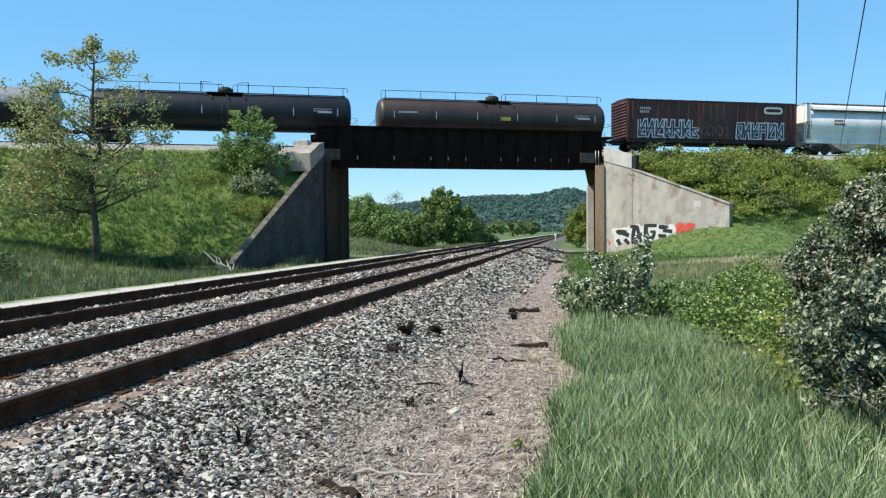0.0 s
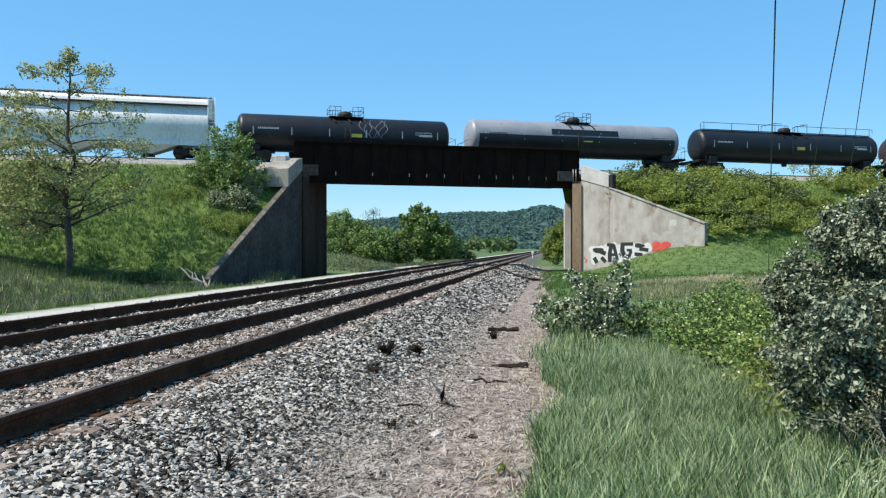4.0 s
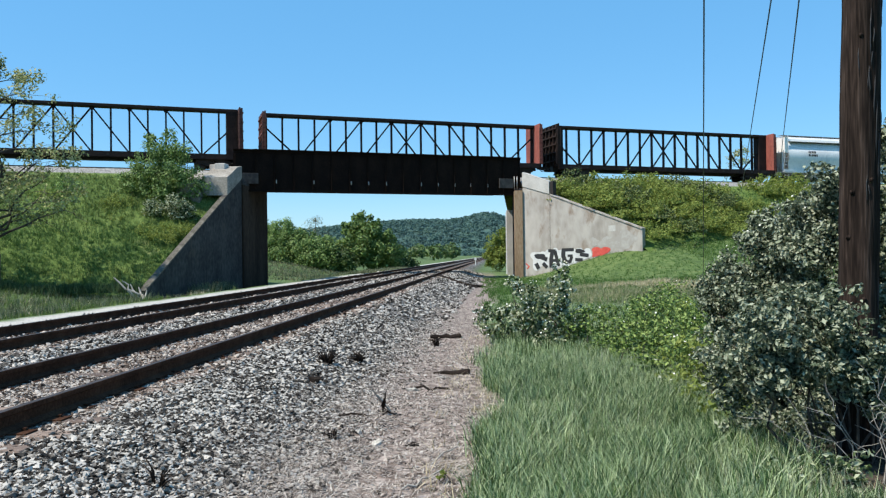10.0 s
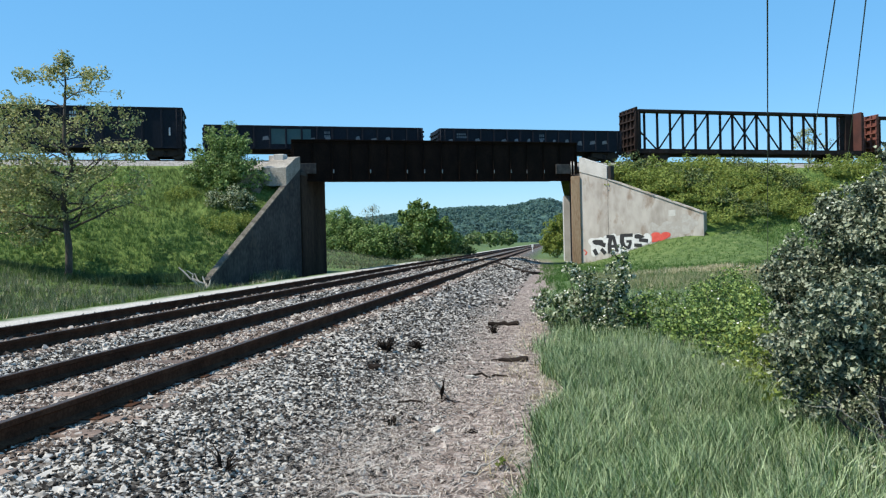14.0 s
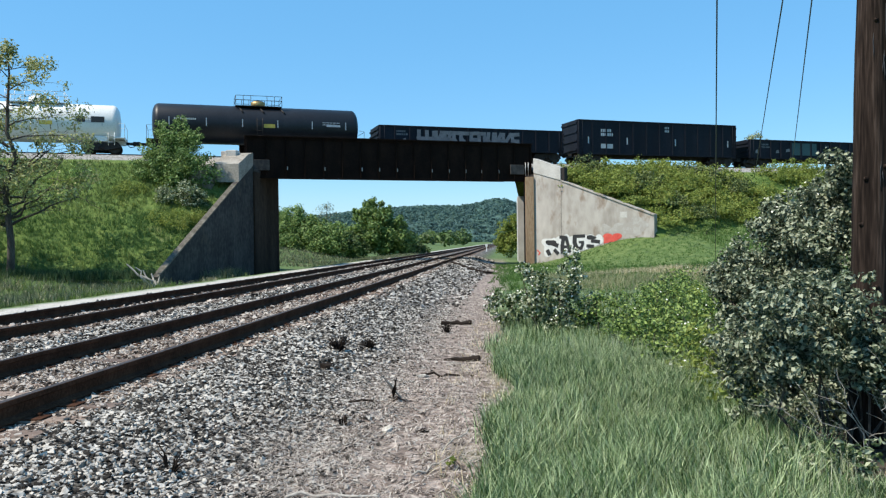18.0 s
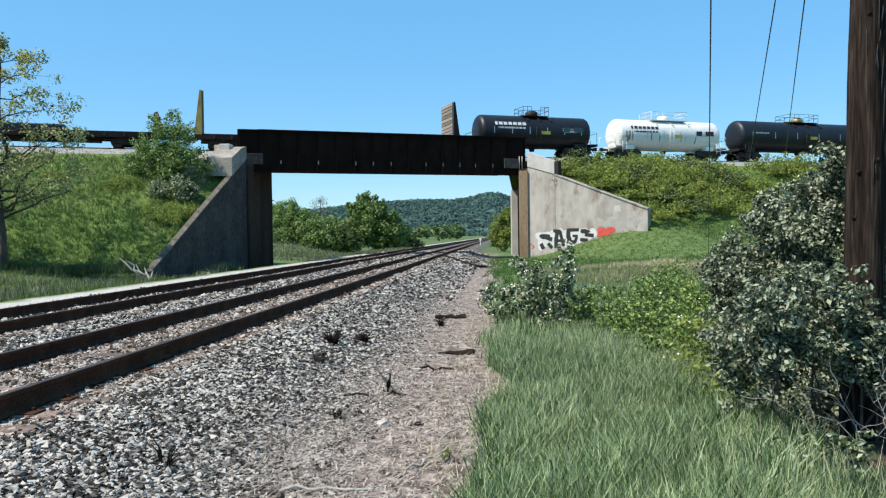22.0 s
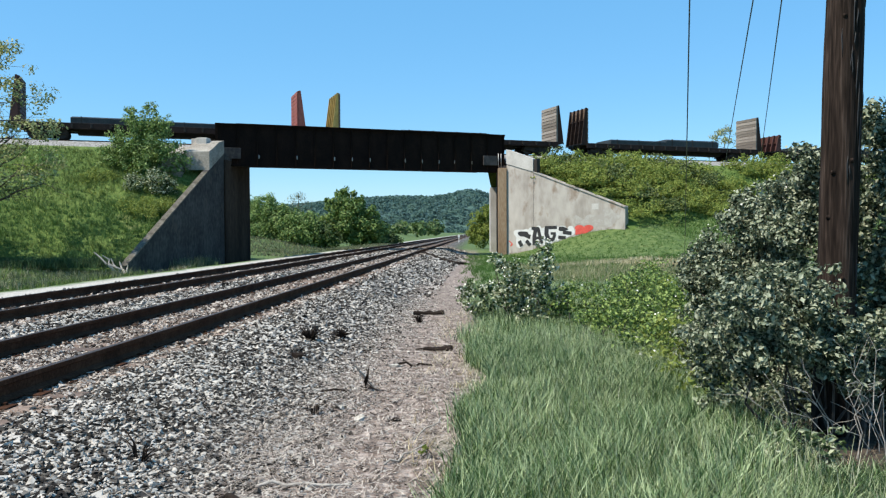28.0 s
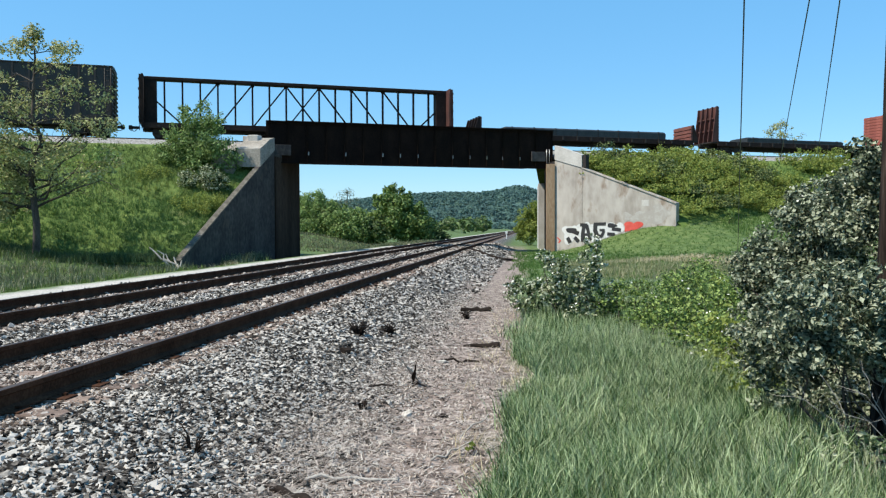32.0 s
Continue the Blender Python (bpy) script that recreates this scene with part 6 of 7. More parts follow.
# the large grey-leaved bush that hides the foot of the pole
def thicket():
    """The tall bush runs from beside the brambles to behind the pole."""
    rng = np.random.default_rng(131)
    groups = ([], [], [])
    for k in range(145):
        f = rng.random()
        az = 15.1 + 18.8 * f
        base = np.interp(az, (15.5, 20.5, 24.0, 27, 34), (9.9, 8.4, 7.55, 7.3, 7.2))
        top = np.interp(az, (15.5, 16.6, 18, 20.5, 23.5, 27, 34), (1.7, 2.25, 2.5, 2.5, 2.9, 3.25, 3.5)) + rng.uniform(-0.2, 0.12)
        r = rng.uniform(0.24, 0.4)
        low = 0.1 if az < 22 else 0.3
        z = low + (top - r - low) * rng.random()
        dist = base + rng.uniform(0, 0.9) + 0.25 * abs(z - 1.0)
        a = radians(az)
        groups[0 if az < 21 else 1 if az < 26.5 else 2].append((dist * math.sin(a), dist * math.cos(a), z, r))
    for k in range(34):
        az = rng.uniform(14.9, 23.0)
        base = np.interp(az, (15.5, 20.5, 24.0), (9.8, 8.3, 7.5)) + rng.uniform(-0.15, 0.4)
        groups[0 if az < 21 else 1].append((base * math.sin(radians(az)), base * math.cos(radians(az)), rng.uniform(0.05, 0.5), rng.uniform(0.2, 0.32)))
    for k, (g, (x, y), label) in enumerate(zip(groups, ((2.75, 8.7), (3.3, 7.9), (4.1, 7.4)), ("tall white-flowering bush with grey-green leaves", "tall flowering bush behind the pole", "tall grey-green bush beyond the pole"))):
        make_bush("flowering_bush", x, y, gz1(x, y), [(bx - x, by - y, bz, r) for bx, by, bz, r in g], 0.05, 6300, M["leaf_grey"], label, 31 + k, stems=18, flowers=(420, 240, 60)[k], slim=0.62)


thicket()
def leaning_bush():
    """A canopy of leaves that hangs before the pole, open and dark beneath."""
    rng = np.random.default_rng(171)
    blobs = []
    for k in range(58):
        x = rng.uniform(-0.95, 0.62)
        z = rng.uniform(0.8, 1.3) - 0.2 * max(0.0, -x - 0.2) if x < -0.12 else rng.uniform(0.5, 0.92)
        blobs.append((x, rng.uniform(-0.4, 0.4) - 0.1 * x, z, rng.uniform(0.15, 0.24)))
    blobs += [(-0.75, 0.5, 0.35, 0.25), (-0.9, 0.7, 0.6, 0.3), (-0.6, 0.75, 0.9, 0.3), (0.55, 0.3, 0.8, 0.25), (0.7, 0.3, 0.5, 0.25)]
    make_bush("flowering_bush", 2.85, 6.25, gz1(2.85, 6.25), blobs, 0.052, 6600, M["leaf_grey"], "flowering bush that hangs over the pole's foot", 34, stems=14, flowers=50)


leaning_bush()
make_bush("weed_clump", 2.36, 5.5, gz1(2.36, 5.5), [(0, 0, 0.14, 0.19), (0.16, 0.1, 0.16, 0.16), (-0.2, 0.1, 0.13, 0.17), (-0.36, 0.15, 0.1, 0.14), (-0.05, 0.05, 0.25, 0.12)], 0.055, 2400, M["leaf_thorn"], "young leafy weeds at the bush's foot", 33, stems=6)
# trees and bushes behind the bridge
make_bush("field_tree", -18.3, 110, -0.3, [(0, 0, 3.0, 3.3), (-2.2, 0, 2.4, 2.4), (2.5, 0, 2.4, 2.5), (0.0, 0, 5.6, 2.4), (-0.3, 0, 7.6, 1.0), (-1.3, 0, 7.4, 0.7), (0.9, 0, 7.5, 0.6), (1.5, 0, 6.4, 1.1), (-2.2, 0, 6.0, 1.1), (-3.0, 0, 6.6, 0.5), (3.9, 0, 1.8, 2.0), (-3.4, 0, 3.6, 1.5), (3.0, 0, 4.6, 1.5)], 0.42, 95, M["leaf_green"], "broad green tree beyond the bridge", 14, stems=8, cat="tree", group="trees")
for k, (x, y, r, mk) in enumerate(((-33.5, 112, 3.9, "leaf_green"), (-29.8, 110, 3.6, "leaf_fresh"), (-27.0, 109, 3.0, "leaf_green"), (-24.0, 107.5, 2.7, "leaf_fresh"), (-21.4, 107, 1.9, "leaf_dark"), (-38, 118, 3.0, "leaf_green"), (-44, 124, 3.2, "leaf_green"), (-31, 120, 2.9, "leaf_dark"), (-12.6, 113, 1.2, "leaf_dark"))):
    make_bush("field_bush", x, y, -0.3, [(0, 0, r * 0.7, r), (r * 0.8, 0, r * 0.6, r * 0.8), (-r * 0.8, 0.5, r * 0.75, r * 0.85), (0.2, 0, r * 1.45, r * 0.65), (-r * 0.6, 0, r * 1.25, r * 0.6)], 0.34, 100, M[mk], "rounded green bush beyond the bridge", 90 + k, stems=4, group="bushes beyond the bridge")
make_tree("bare_tree", -36.8, 160, 0, 10.6, 3.4, 0.3, M["leaf_grey"], "thin half-bare tree beyond the bridge", 17, per=16, sparse=0.6, trunk=0.25, base=0.3, twig_r=1.2)
make_bush("field_tree", 0.4, 92, -0.2, [(-0.7, 0, 1.4, 1.1), (-0.6, 0, 2.6, 1.0), (0, 0, 1.6, 1.5), (0.1, 0, 3.6, 1.1), (0.7, 0, 4.3, 0.9), (1.3, 0, 2.6, 1.7)], 0.28, 170, M["leaf_yellow"], "bright green tree beside the far track", 18, stems=5, cat="tree", group="trees")
make_bush("field_tree", 4.5, 97, -0.2, [(0, 0, 1.6, 1.8), (0.5, 0, 3.4, 1.5), (0.4, 0, 4.9, 0.9)], 0.28, 150, M["leaf_green"], "green tree beside the far track", 19, stems=5, cat="tree", group="trees")
make_tree("bank_tree", 28.0, 90.0, 3.9, 10.2, 1.75, 0.24, M["leaf_spring"], "sparse spring tree behind the embankment", 20, per=90, sparse=0.8, trunk=0.14, base=0.35, twig_r=0.6)


def make_far_woods():
    rng = np.random.default_rng(50)
    blobs = []
    for k in range(220):
        y = rng.uniform(300, 620)
        x = rng.uniform(-0.42, 0.16) * y
        if abs(x + 6.5) < 16:
            continue
        r = rng.uniform(3, 5.5)
        blobs.append((x, y, r * 0.9, r))
    c, way = clumped(rng, blobs, 9.0, 1.0, 0.3)
    tagged(new("far_woods", leaf_mesh("far_woods", c, 1.9, M["leaf_dark"], rng, 0.35, 0.55, way)), "hedgerow trees across the far fields", "trees", kind="stuff")


make_far_woods()


def make_hills():
    """Wooded ridges on the horizon."""
    for k, (y0, amp, c, w, base) in enumerate(((1500, 38, -170, 330, 48), (2100, 62, -900, 700, 20), (2100, 46, 1300, 700, 14))):
        xs = np.linspace(-2000, 2000, 300)
        ds = np.linspace(0, 1, 12)
        X, D = np.meshgrid(xs, ds)
        ridge = base + amp * np.exp(-((X - c) / w) ** 2) * (1 + 0.06 * wob(X, D, 0.011, k)) + (22 * np.exp(-((X + 12) / 55) ** 2) if k == 0 else amp * 0.30 * np.exp(-((X - c + w * 1.15) / (w * 0.7)) ** 2))
        rng = np.random.default_rng(60 + k)
        Z = ridge * np.sin(D * math.pi / 2) ** 0.9 + rng.uniform(-1, 1, X.shape) * 1.5 + 1.5 * wob(X, D * 300, 0.05, k)
        Z[0] = -3
        Y = y0 + D * 420
        i = np.arange(X.size).reshape(X.shape)
        q = np.stack([i[:-1, :-1], i[:-1, 1:], i[1:, 1:], i[1:, :-1]], -1).reshape(-1, 4)
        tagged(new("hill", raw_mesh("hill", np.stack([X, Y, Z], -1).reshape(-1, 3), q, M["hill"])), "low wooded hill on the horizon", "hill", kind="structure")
        if k == 0:
            # tree crowns over the near face of the hill
            n = 3400
            cx, cd = rng.uniform(-560, 160, n), rng.random(n) ** 1.3
            top = base + amp * np.exp(-((cx - c) / w) ** 2) + 22 * np.exp(-((cx + 12) / 55) ** 2)
            r = rng.uniform(4.0, 8.5, n)
            cz = top * np.sin(cd * math.pi / 2) ** 0.9 + r * 0.2
            pts, way = clumped(rng, np.stack([cx, y0 + cd * 420, cz, r], -1), 0.42, 1.0, 0.5)
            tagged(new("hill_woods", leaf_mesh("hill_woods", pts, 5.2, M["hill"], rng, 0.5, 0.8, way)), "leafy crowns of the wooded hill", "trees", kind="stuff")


make_hills()


# ---- pole and wires ----
def make_pole():
    po = thing("utility_pole", pose(2.92, 6.6, gz1(2.92, 6.6)), "weathered dark wooden utility pole beside the bush", "utility pole")
    rng = np.random.default_rng(8)
    n, sides = 64, 26
    knots = [(rng.uniform(0.6, 7), rng.uniform(3.2, 6.1)) for k in range(9)]
    swell = [(rng.uniform(0, 9), rng.uniform(0, 6.28), rng.uniform(-0.006, 0.012)) for k in range(26)]
    v, q = [], []
    for k in range(n + 1):
        z = -0.4 + 10.4 * k / n
        r = 0.153 - 0.002 * z
        for a in range(sides):
            t = 2 * math.pi * a / sides
            rr_ = r * (1 + 0.02 * math.sin(5 * t + 0.25 * k) + 0.014 * math.sin(11 * t + 1.7 * math.sin(0.13 * k)) + rng.uniform(-0.014, 0.014))
            for zs, ts, h_ in swell:
                rr_ += h_ * math.exp(-((z - zs) / 0.22) ** 2) * max(0.0, math.cos(t - ts)) ** 3
            v.append((rr_ * math.cos(t) + 0.028 * z, rr_ * math.sin(t), z))
    for k in range(n):
        for a in range(sides):
            q.append((k * sides + a, k * sides + (a + 1) % sides, (k + 1) * sides + (a + 1) % sides, (k + 1) * sides + a))
    part("shaft", raw_mesh("shaft", np.array(v), q, M["pole"], True), None, po, "cracked dark timber shaft")
    for z, t in knots:
        r = 0.152 - 0.002 * z
        c = Vector((r * math.cos(t) + 0.028 * z, r * math.sin(t), z))
        d = Vector((math.cos(t), math.sin(t), 0.1))
        part("knot", Geo().tube([c - d * 0.012, c + d * 0.009, c + d * 0.012, c + d * 0.004], [0.024, 0.017, 0.009, 0.003], 7), M["pole"], po, "dark branch knot")
    g = Geo()
    for k in range(46):
        z, t, l = rng.uniform(0.2, 6.5), rng.uniform(3.1, 6.2), rng.uniform(0.08, 0.5)
        r = 0.157 - 0.002 * z
        pts = []
        for f in (0, 0.35, 0.7, 1):
            tt = t + 0.03 * math.sin(5 * f + k)
            pts.append((r * math.cos(tt) + 0.028 * (z + f * l), r * math.sin(tt), z + f * l))
        g.tube(pts, [0.001, 0.005, 0.0045, 0.001], 5)
    part("cracks", g, M["ink_black"], po, kind="stuff")
    part("cross_arm", Geo().box(-1.3, 1.3, -0.24, -0.12, 9.3, 9.42, cut=0.01), M["pole"], po)
    for x in (-1.2, 0.5, 1.2):
        part("insulator", Geo().tube([(x, -0.18, 9.42), (x, -0.18, 9.5), (x, -0.18, 9.52), (x, -0.18, 9.62)], [0.03, 0.03, 0.06, 0.04], 10), M["steel"], po)


make_pole()


def make_wires():
    """Overhead cables, placed on rays from the eye to fit the camera's view."""
    eye = Vector((0, 0, EYE_Z))

    def along(ax, el, dist):
        """A point at an azimuth right of the lower tracks and an elevation, both in degrees."""
        a, e = radians(ax), radians(el)
        return eye + Vector((math.sin(a) * dist, math.cos(a) * dist, math.tan(e) * dist))

    for (a0, e0, d0), (a1, e1, d1) in WIRES:
        p, q = along(a0, e0, d0), along(a1, e1, d1)
        pts = []
        for k in range(13):
            t = k / 12
            c = p.lerp(q, t)
            pts.append(c)
        tagged(new("cable", Geo().tube(pts, 0.0105, 6).mesh("cable", M["wire"])), "thin dark overhead cable", "cable", "overhead cables")


WIRES = [
    ((15.05, 22.0, 9.0), (14.63, -1.5, 30.0)),
    ((20.24, 22.0, 9.0), (17.2, 4.2, 40.0)),
    ((21.74, 22.0, 9.0), (19.52, 4.8, 40.0)),
]
make_wires()


# ---- grass ----
def make_grass(name, pts, hgt, width, material, label, seed, blades=5, lean=0.45, cat="grass", bent=False):
    """Tufts of bent tapering blades at the given ground points (n, 3)."""
    rng = np.random.default_rng(seed)
    n = len(pts) * blades
    base = np.repeat(pts, blades, 0) + np.c_[rng.normal(size=(n, 2)) * 0.05, np.zeros(n)]
    h = np.repeat(np.broadcast_to(hgt, len(pts)), blades) * rng.uniform(0.55, 1.2, n)
    wd = np.repeat(np.broadcast_to(width, len(pts)), blades)
    ang = rng.uniform(0, 2 * math.pi, n)
    dirv = np.c_[np.cos(ang), np.sin(ang), np.zeros(n)]
    turn = rng.uniform(0, 2 * math.pi, n)
    side = np.c_[-np.sin(turn), np.cos(turn), np.zeros(n)] * (wd * 0.5 * rng.uniform(0.6, 1.3, n))[:, None]
    ln_ = (lean * h * rng.uniform(0.2, 1.1, n))[:, None]
    up_ = np.c_[np.zeros((n, 2)), h]
    m1 = base + up_ * 0.55 + dirv * ln_ * 0.3
    tip = base + up_ + dirv * ln_
    if not bent:
        v = np.stack([base - side, base + side, tip], 1).reshape(-1, 3)
        return tagged(new(name, raw_mesh(name, v, np.arange(3 * n).reshape(-1, 3), material)), label, cat, kind="stuff")
    v = np.stack([base - side, base + side, m1 + side * 0.8, m1 - side * 0.8, tip], 1).reshape(-1, 3)
    o = np.arange(n)[:, None] * 5
    tri = np.concatenate([o + [0, 1, 2], o + [0, 2, 3], o + [3, 2, 4]])
    return tagged(new(name, raw_mesh(name, v, tri, material)), label, cat, kind="stuff")


def scatter(rng, n, x0, x1, y0, y1, keep=None):
    x = rng.uniform(x0, x1, n)
    y = y0 + (y1 - y0) * rng.random(n) ** 1.0
    if keep is not None:
        k = keep(x, y)
        x, y = x[k], y[k]
    return np.c_[x, y, ground_z(x, y)]


def all_grass():
    rng = np.random.default_rng(70)
    edge = lambda y: -0.02 + 0.16 * np.sin(y * 0.9) + 0.1 * np.sin(y * 2.3 + 1) - 0.012 * y
    p = scatter(rng, 36000, -0.6, 3.6, 3.4, 11, lambda x, y: (x < np.where(y < 5.6, 1.98, 2.3) + rng.normal(size=len(x)) * 0.1) & (x > edge(y) + rng.exponential(0.12, len(x))))
    lush = wob(p[:, 0], p[:, 1], 1.9, 6.0) + rng.normal(size=len(p)) * 0.3 > 0.12
    q = p[~lush]
    make_grass("tall_grass", q, 0.2 + 0.09 * wob(q[:, 0], q[:, 1], 1.3), 0.0068, M["grass"], "tall green meadow grass beside the dirt strip", 71, 6, 0.6, bent=True)
    q = p[lush]
    make_grass("tall_grass", q, 0.27 + 0.1 * wob(q[:, 0], q[:, 1], 2.1), 0.0085, M["grass_lush"], "lush darker tufts of meadow grass", 86, 6, 0.7, bent=True)
    p = scatter(rng, 22000, -1.0, 9, 11, 24, lambda x, y: (x > edge(y) + rng.exponential(0.15, len(x))) & ~((x > 1.75) & (x < 5.5) & (y > 10.9) & (y < 17.5)))
    make_grass("tall_grass", p, 0.25 + 0.1 * wob(p[:, 0], p[:, 1], 0.9), 0.014, M["grass"], "green meadow grass further along the dirt strip", 72, 5, 0.5)
    p = scatter(rng, 18000, -1.6, 34, 24, 66, lambda x, y: x > edge(y) - 0.2 + rng.exponential(0.2, len(x)))
    make_grass("tall_grass", p, 0.15, 0.034, M["grass_wing"], "short green grass in the far meadow", 73, 4, 0.8)
    p = scatter(rng, 7500, 1.0, 15, 17, 46, lambda x, y: rng.random(len(x)) < np.exp(-((y - 33) / 11) ** 2))
    make_grass("pale_grass", p, 0.3, 0.02, M["grass_pale"], "pale brownish rough grass in the meadow", 89, 4, 0.7)
    p = scatter(rng, 9000, 3.0, 16, 34, 48, lambda x, y: wob(x, y, 0.35, 9) + rng.normal(size=len(x)) * 0.15 > 0.1 + 0.12 * np.abs(y - 41))
    make_grass("dry_grass", p, 0.28, 0.02, M["grass_dry"], "pale dry grass patches in the meadow", 74, 5, 0.5)
    p = scatter(rng, 14000, -40, -13.9, 14, 44, lambda x, y: (x < -14.0 - rng.exponential(0.25, len(x))) & ((x < LX) | (y < 34) | (rng.random(len(x)) < 0.06)))
    make_grass("tall_grass", p, 0.2 + 0.08 * wob(p[:, 0], p[:, 1], 0.5), 0.024, M["grass_bank"], "green grass beside the service path", 75, 5, 0.6)
    p = scatter(rng, 7200, -38, -14.4, 18, 40, lambda x, y: (wob(x, y, 0.55, 7) + rng.normal(size=len(x)) * 0.25 > -0.3) & ((x < LX) | (y < 33)))
    make_grass("pale_grass", p, 0.36 + 0.16 * wob(p[:, 0], p[:, 1], 1.1), 0.03, M["grass_ditch"], "rough grey-green weeds in the ditch", 91, 5, 0.5)
    p = scatter(rng, 3000, -40, -14.5, 16, 42, lambda x, y: wob(x, y, 0.4, 3) > 0.0)
    make_grass("dry_grass", p, 0.3, 0.016, M["grass_dry"], "dead stalks among the grass beside the path", 84, 4, 0.6)
    p = scatter(rng, 1500, 0.1, 2.4, 3.6, 12, lambda x, y: wob(x, y, 1.1, 4) > -0.2)
    make_grass("pale_stalks", p, 0.33, 0.006, M["stalk"], "pale seeding grass stalks in the meadow", 85, 2, 0.5)
    p = scatter(rng, 9000, -48, -11.6, 62, 112, lambda x, y: sd(x, y)[1] < -16)
    make_grass("tall_grass", p, 0.34, 0.06, M["grass_ditch"], "rough grass beyond the bridge", 82, 4, 0.5)
    p = scatter(rng, 7000, 0.1, 14, -14, 3.4)
    make_grass("tall_grass", p, 0.24, 0.012, M["grass"], "meadow grass around the viewpoint", 88, 4, 0.5)
    # tufts at the foot of the left wing and on the slopes
    p = scatter(rng, 200, LX + 0.1, LX + 1.6, 45.5, 51)
    make_grass("tall_grass", p, 0.75, 0.03, M["grass_ditch"], "tall weeds along the abutment's foot", 76, 6, 0.4)
    for side, s0, s1, n in ((-1, -46, -3, 26000), (1, 22, 62, 9000)):
        s = rng.uniform(s0, s1, n)
        d = rng.uniform(0.8, 15.5, n)
        x, y = GX + s * UX + d * NX, GY + s * UY + d * NY
        ok = (x < LX - 0.6) if side < 0 else (s > 22.5 + np.clip(d, 0, 6.6))
        x, y, d = x[ok], y[ok], d[ok]
        z = np.maximum(bank_h(d) + 0.16 * wob(x, y, 0.8, 4.0) + 0.12 * wob(x, y, 0.25, 1.0), ground_z(x, y)) - 0.05
        pts = np.c_[x, y, z]
        if side > 0:
            make_grass("bank_grass", pts, 0.34 + 0.12 * wob(x, y, 0.4), 0.032, M["grass_wing"], "long grass on the embankment slope", 78, 5, 0.6)
            continue
        # a smooth lush belt half way up, weedy and yellower above and below
        lush = 1.0 - np.abs(z - 2.1 - 0.6 * wob(x, y, 0.22, 2.0)) / 1.3 + rng.normal(size=len(x)) * 0.25 > 0
        make_grass("bank_grass", pts[~lush], 0.34 + 0.12 * wob(x[~lush], y[~lush], 0.4), 0.032, M["grass_bank"], "long weedy grass on the embankment slope", 76, 5, 0.6)
        make_grass("bank_grass", pts[lush], 0.34, 0.034, M["grass_slope"], "smooth lush grass half way up the slope", 75, 8, 0.7)
    # grass along the slope's foot, the tree's shade put into its colour
    f = rng.random(2600)
    x, y = -36 + 17.3 * f, 37.8 + 2.6 * f + rng.normal(size=2600) * 0.45
    p = np.c_[x, y, [max(bank_z(a, b), 0.0) - 0.05 for a, b in zip(x, y)]]
    make_grass("bank_grass", p, 0.5, 0.04, M["grass_shade"], "grass along the embankment's foot, coloured dark as tree shade", 93, 6, 0.5)
    # straw and dead stalks on the dirt strip
    n = 20000
    x = rng.uniform(-1.9, 0.25, n)
    y = 3.5 + 22 * rng.random(n) ** 1.5
    z = ground_z(x, y) + 0.008
    a = rng.uniform(0, math.pi, n)
    L = rng.uniform(0.015, 0.09, n) * (1 + 2.5 * (rng.random(n) < 0.05))
    w = rng.uniform(0.0018, 0.005, n)
    c, s_ = np.cos(a), np.sin(a)
    tilt = rng.uniform(-0.012, 0.02, n)
    P = np.c_[x, y, z]
    u = np.c_[c * L / 2, s_ * L / 2, tilt]
    v_ = np.c_[-s_ * w, c * w, np.zeros(n)]
    V = np.stack([P - u - v_, P + u - v_, P + u + v_, P - u + v_], 1).reshape(-1, 3)
    tagged(new("twig_litter", raw_mesh("twig_litter", (V + [0.013, 0.021, 0.002])[: 4 * 7000], np.arange(4 * 7000).reshape(-1, 4), M["char_chip"])), "dark bark chips and twigs on bare dirt", "litter", kind="stuff")
    tagged(new("straw_litter", raw_mesh("straw_litter", V, np.arange(4 * n).reshape(-1, 4), M["straw"])), "dry straw and chips strewn on bare dirt", "litter", kind="stuff")
    p = scatter(rng, 60, 2.2, 3.4, 4.2, 5.6)
    make_grass("dry_grass", p, 0.14, 0.007, M["grass_dry"], "dry brown grass below the large bush", 87, 5, 1.2)
    # some blades are dark: shade below the bush is in their colour
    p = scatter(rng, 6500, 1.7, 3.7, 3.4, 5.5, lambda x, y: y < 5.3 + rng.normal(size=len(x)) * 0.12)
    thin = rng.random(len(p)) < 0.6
    make_grass("tall_grass", p[thin], 0.14, 0.008, M["grass_shade"], "short grass below the large bush, coloured dark as shade", 94, 5, 0.9, bent=True)
    make_grass("tall_grass", p[~thin], 0.15, 0.008, M["grass_lush"], "short green grass below the large bush", 95, 4, 0.9, bent=True)
    p = scatter(rng, 110, -0.6, 0.1, 4, 16)
    make_grass("dry_grass", p, 0.13, 0.007, M["grass_dry"], "pale dead grass along the meadow's edge", 81, 8, 1.6)


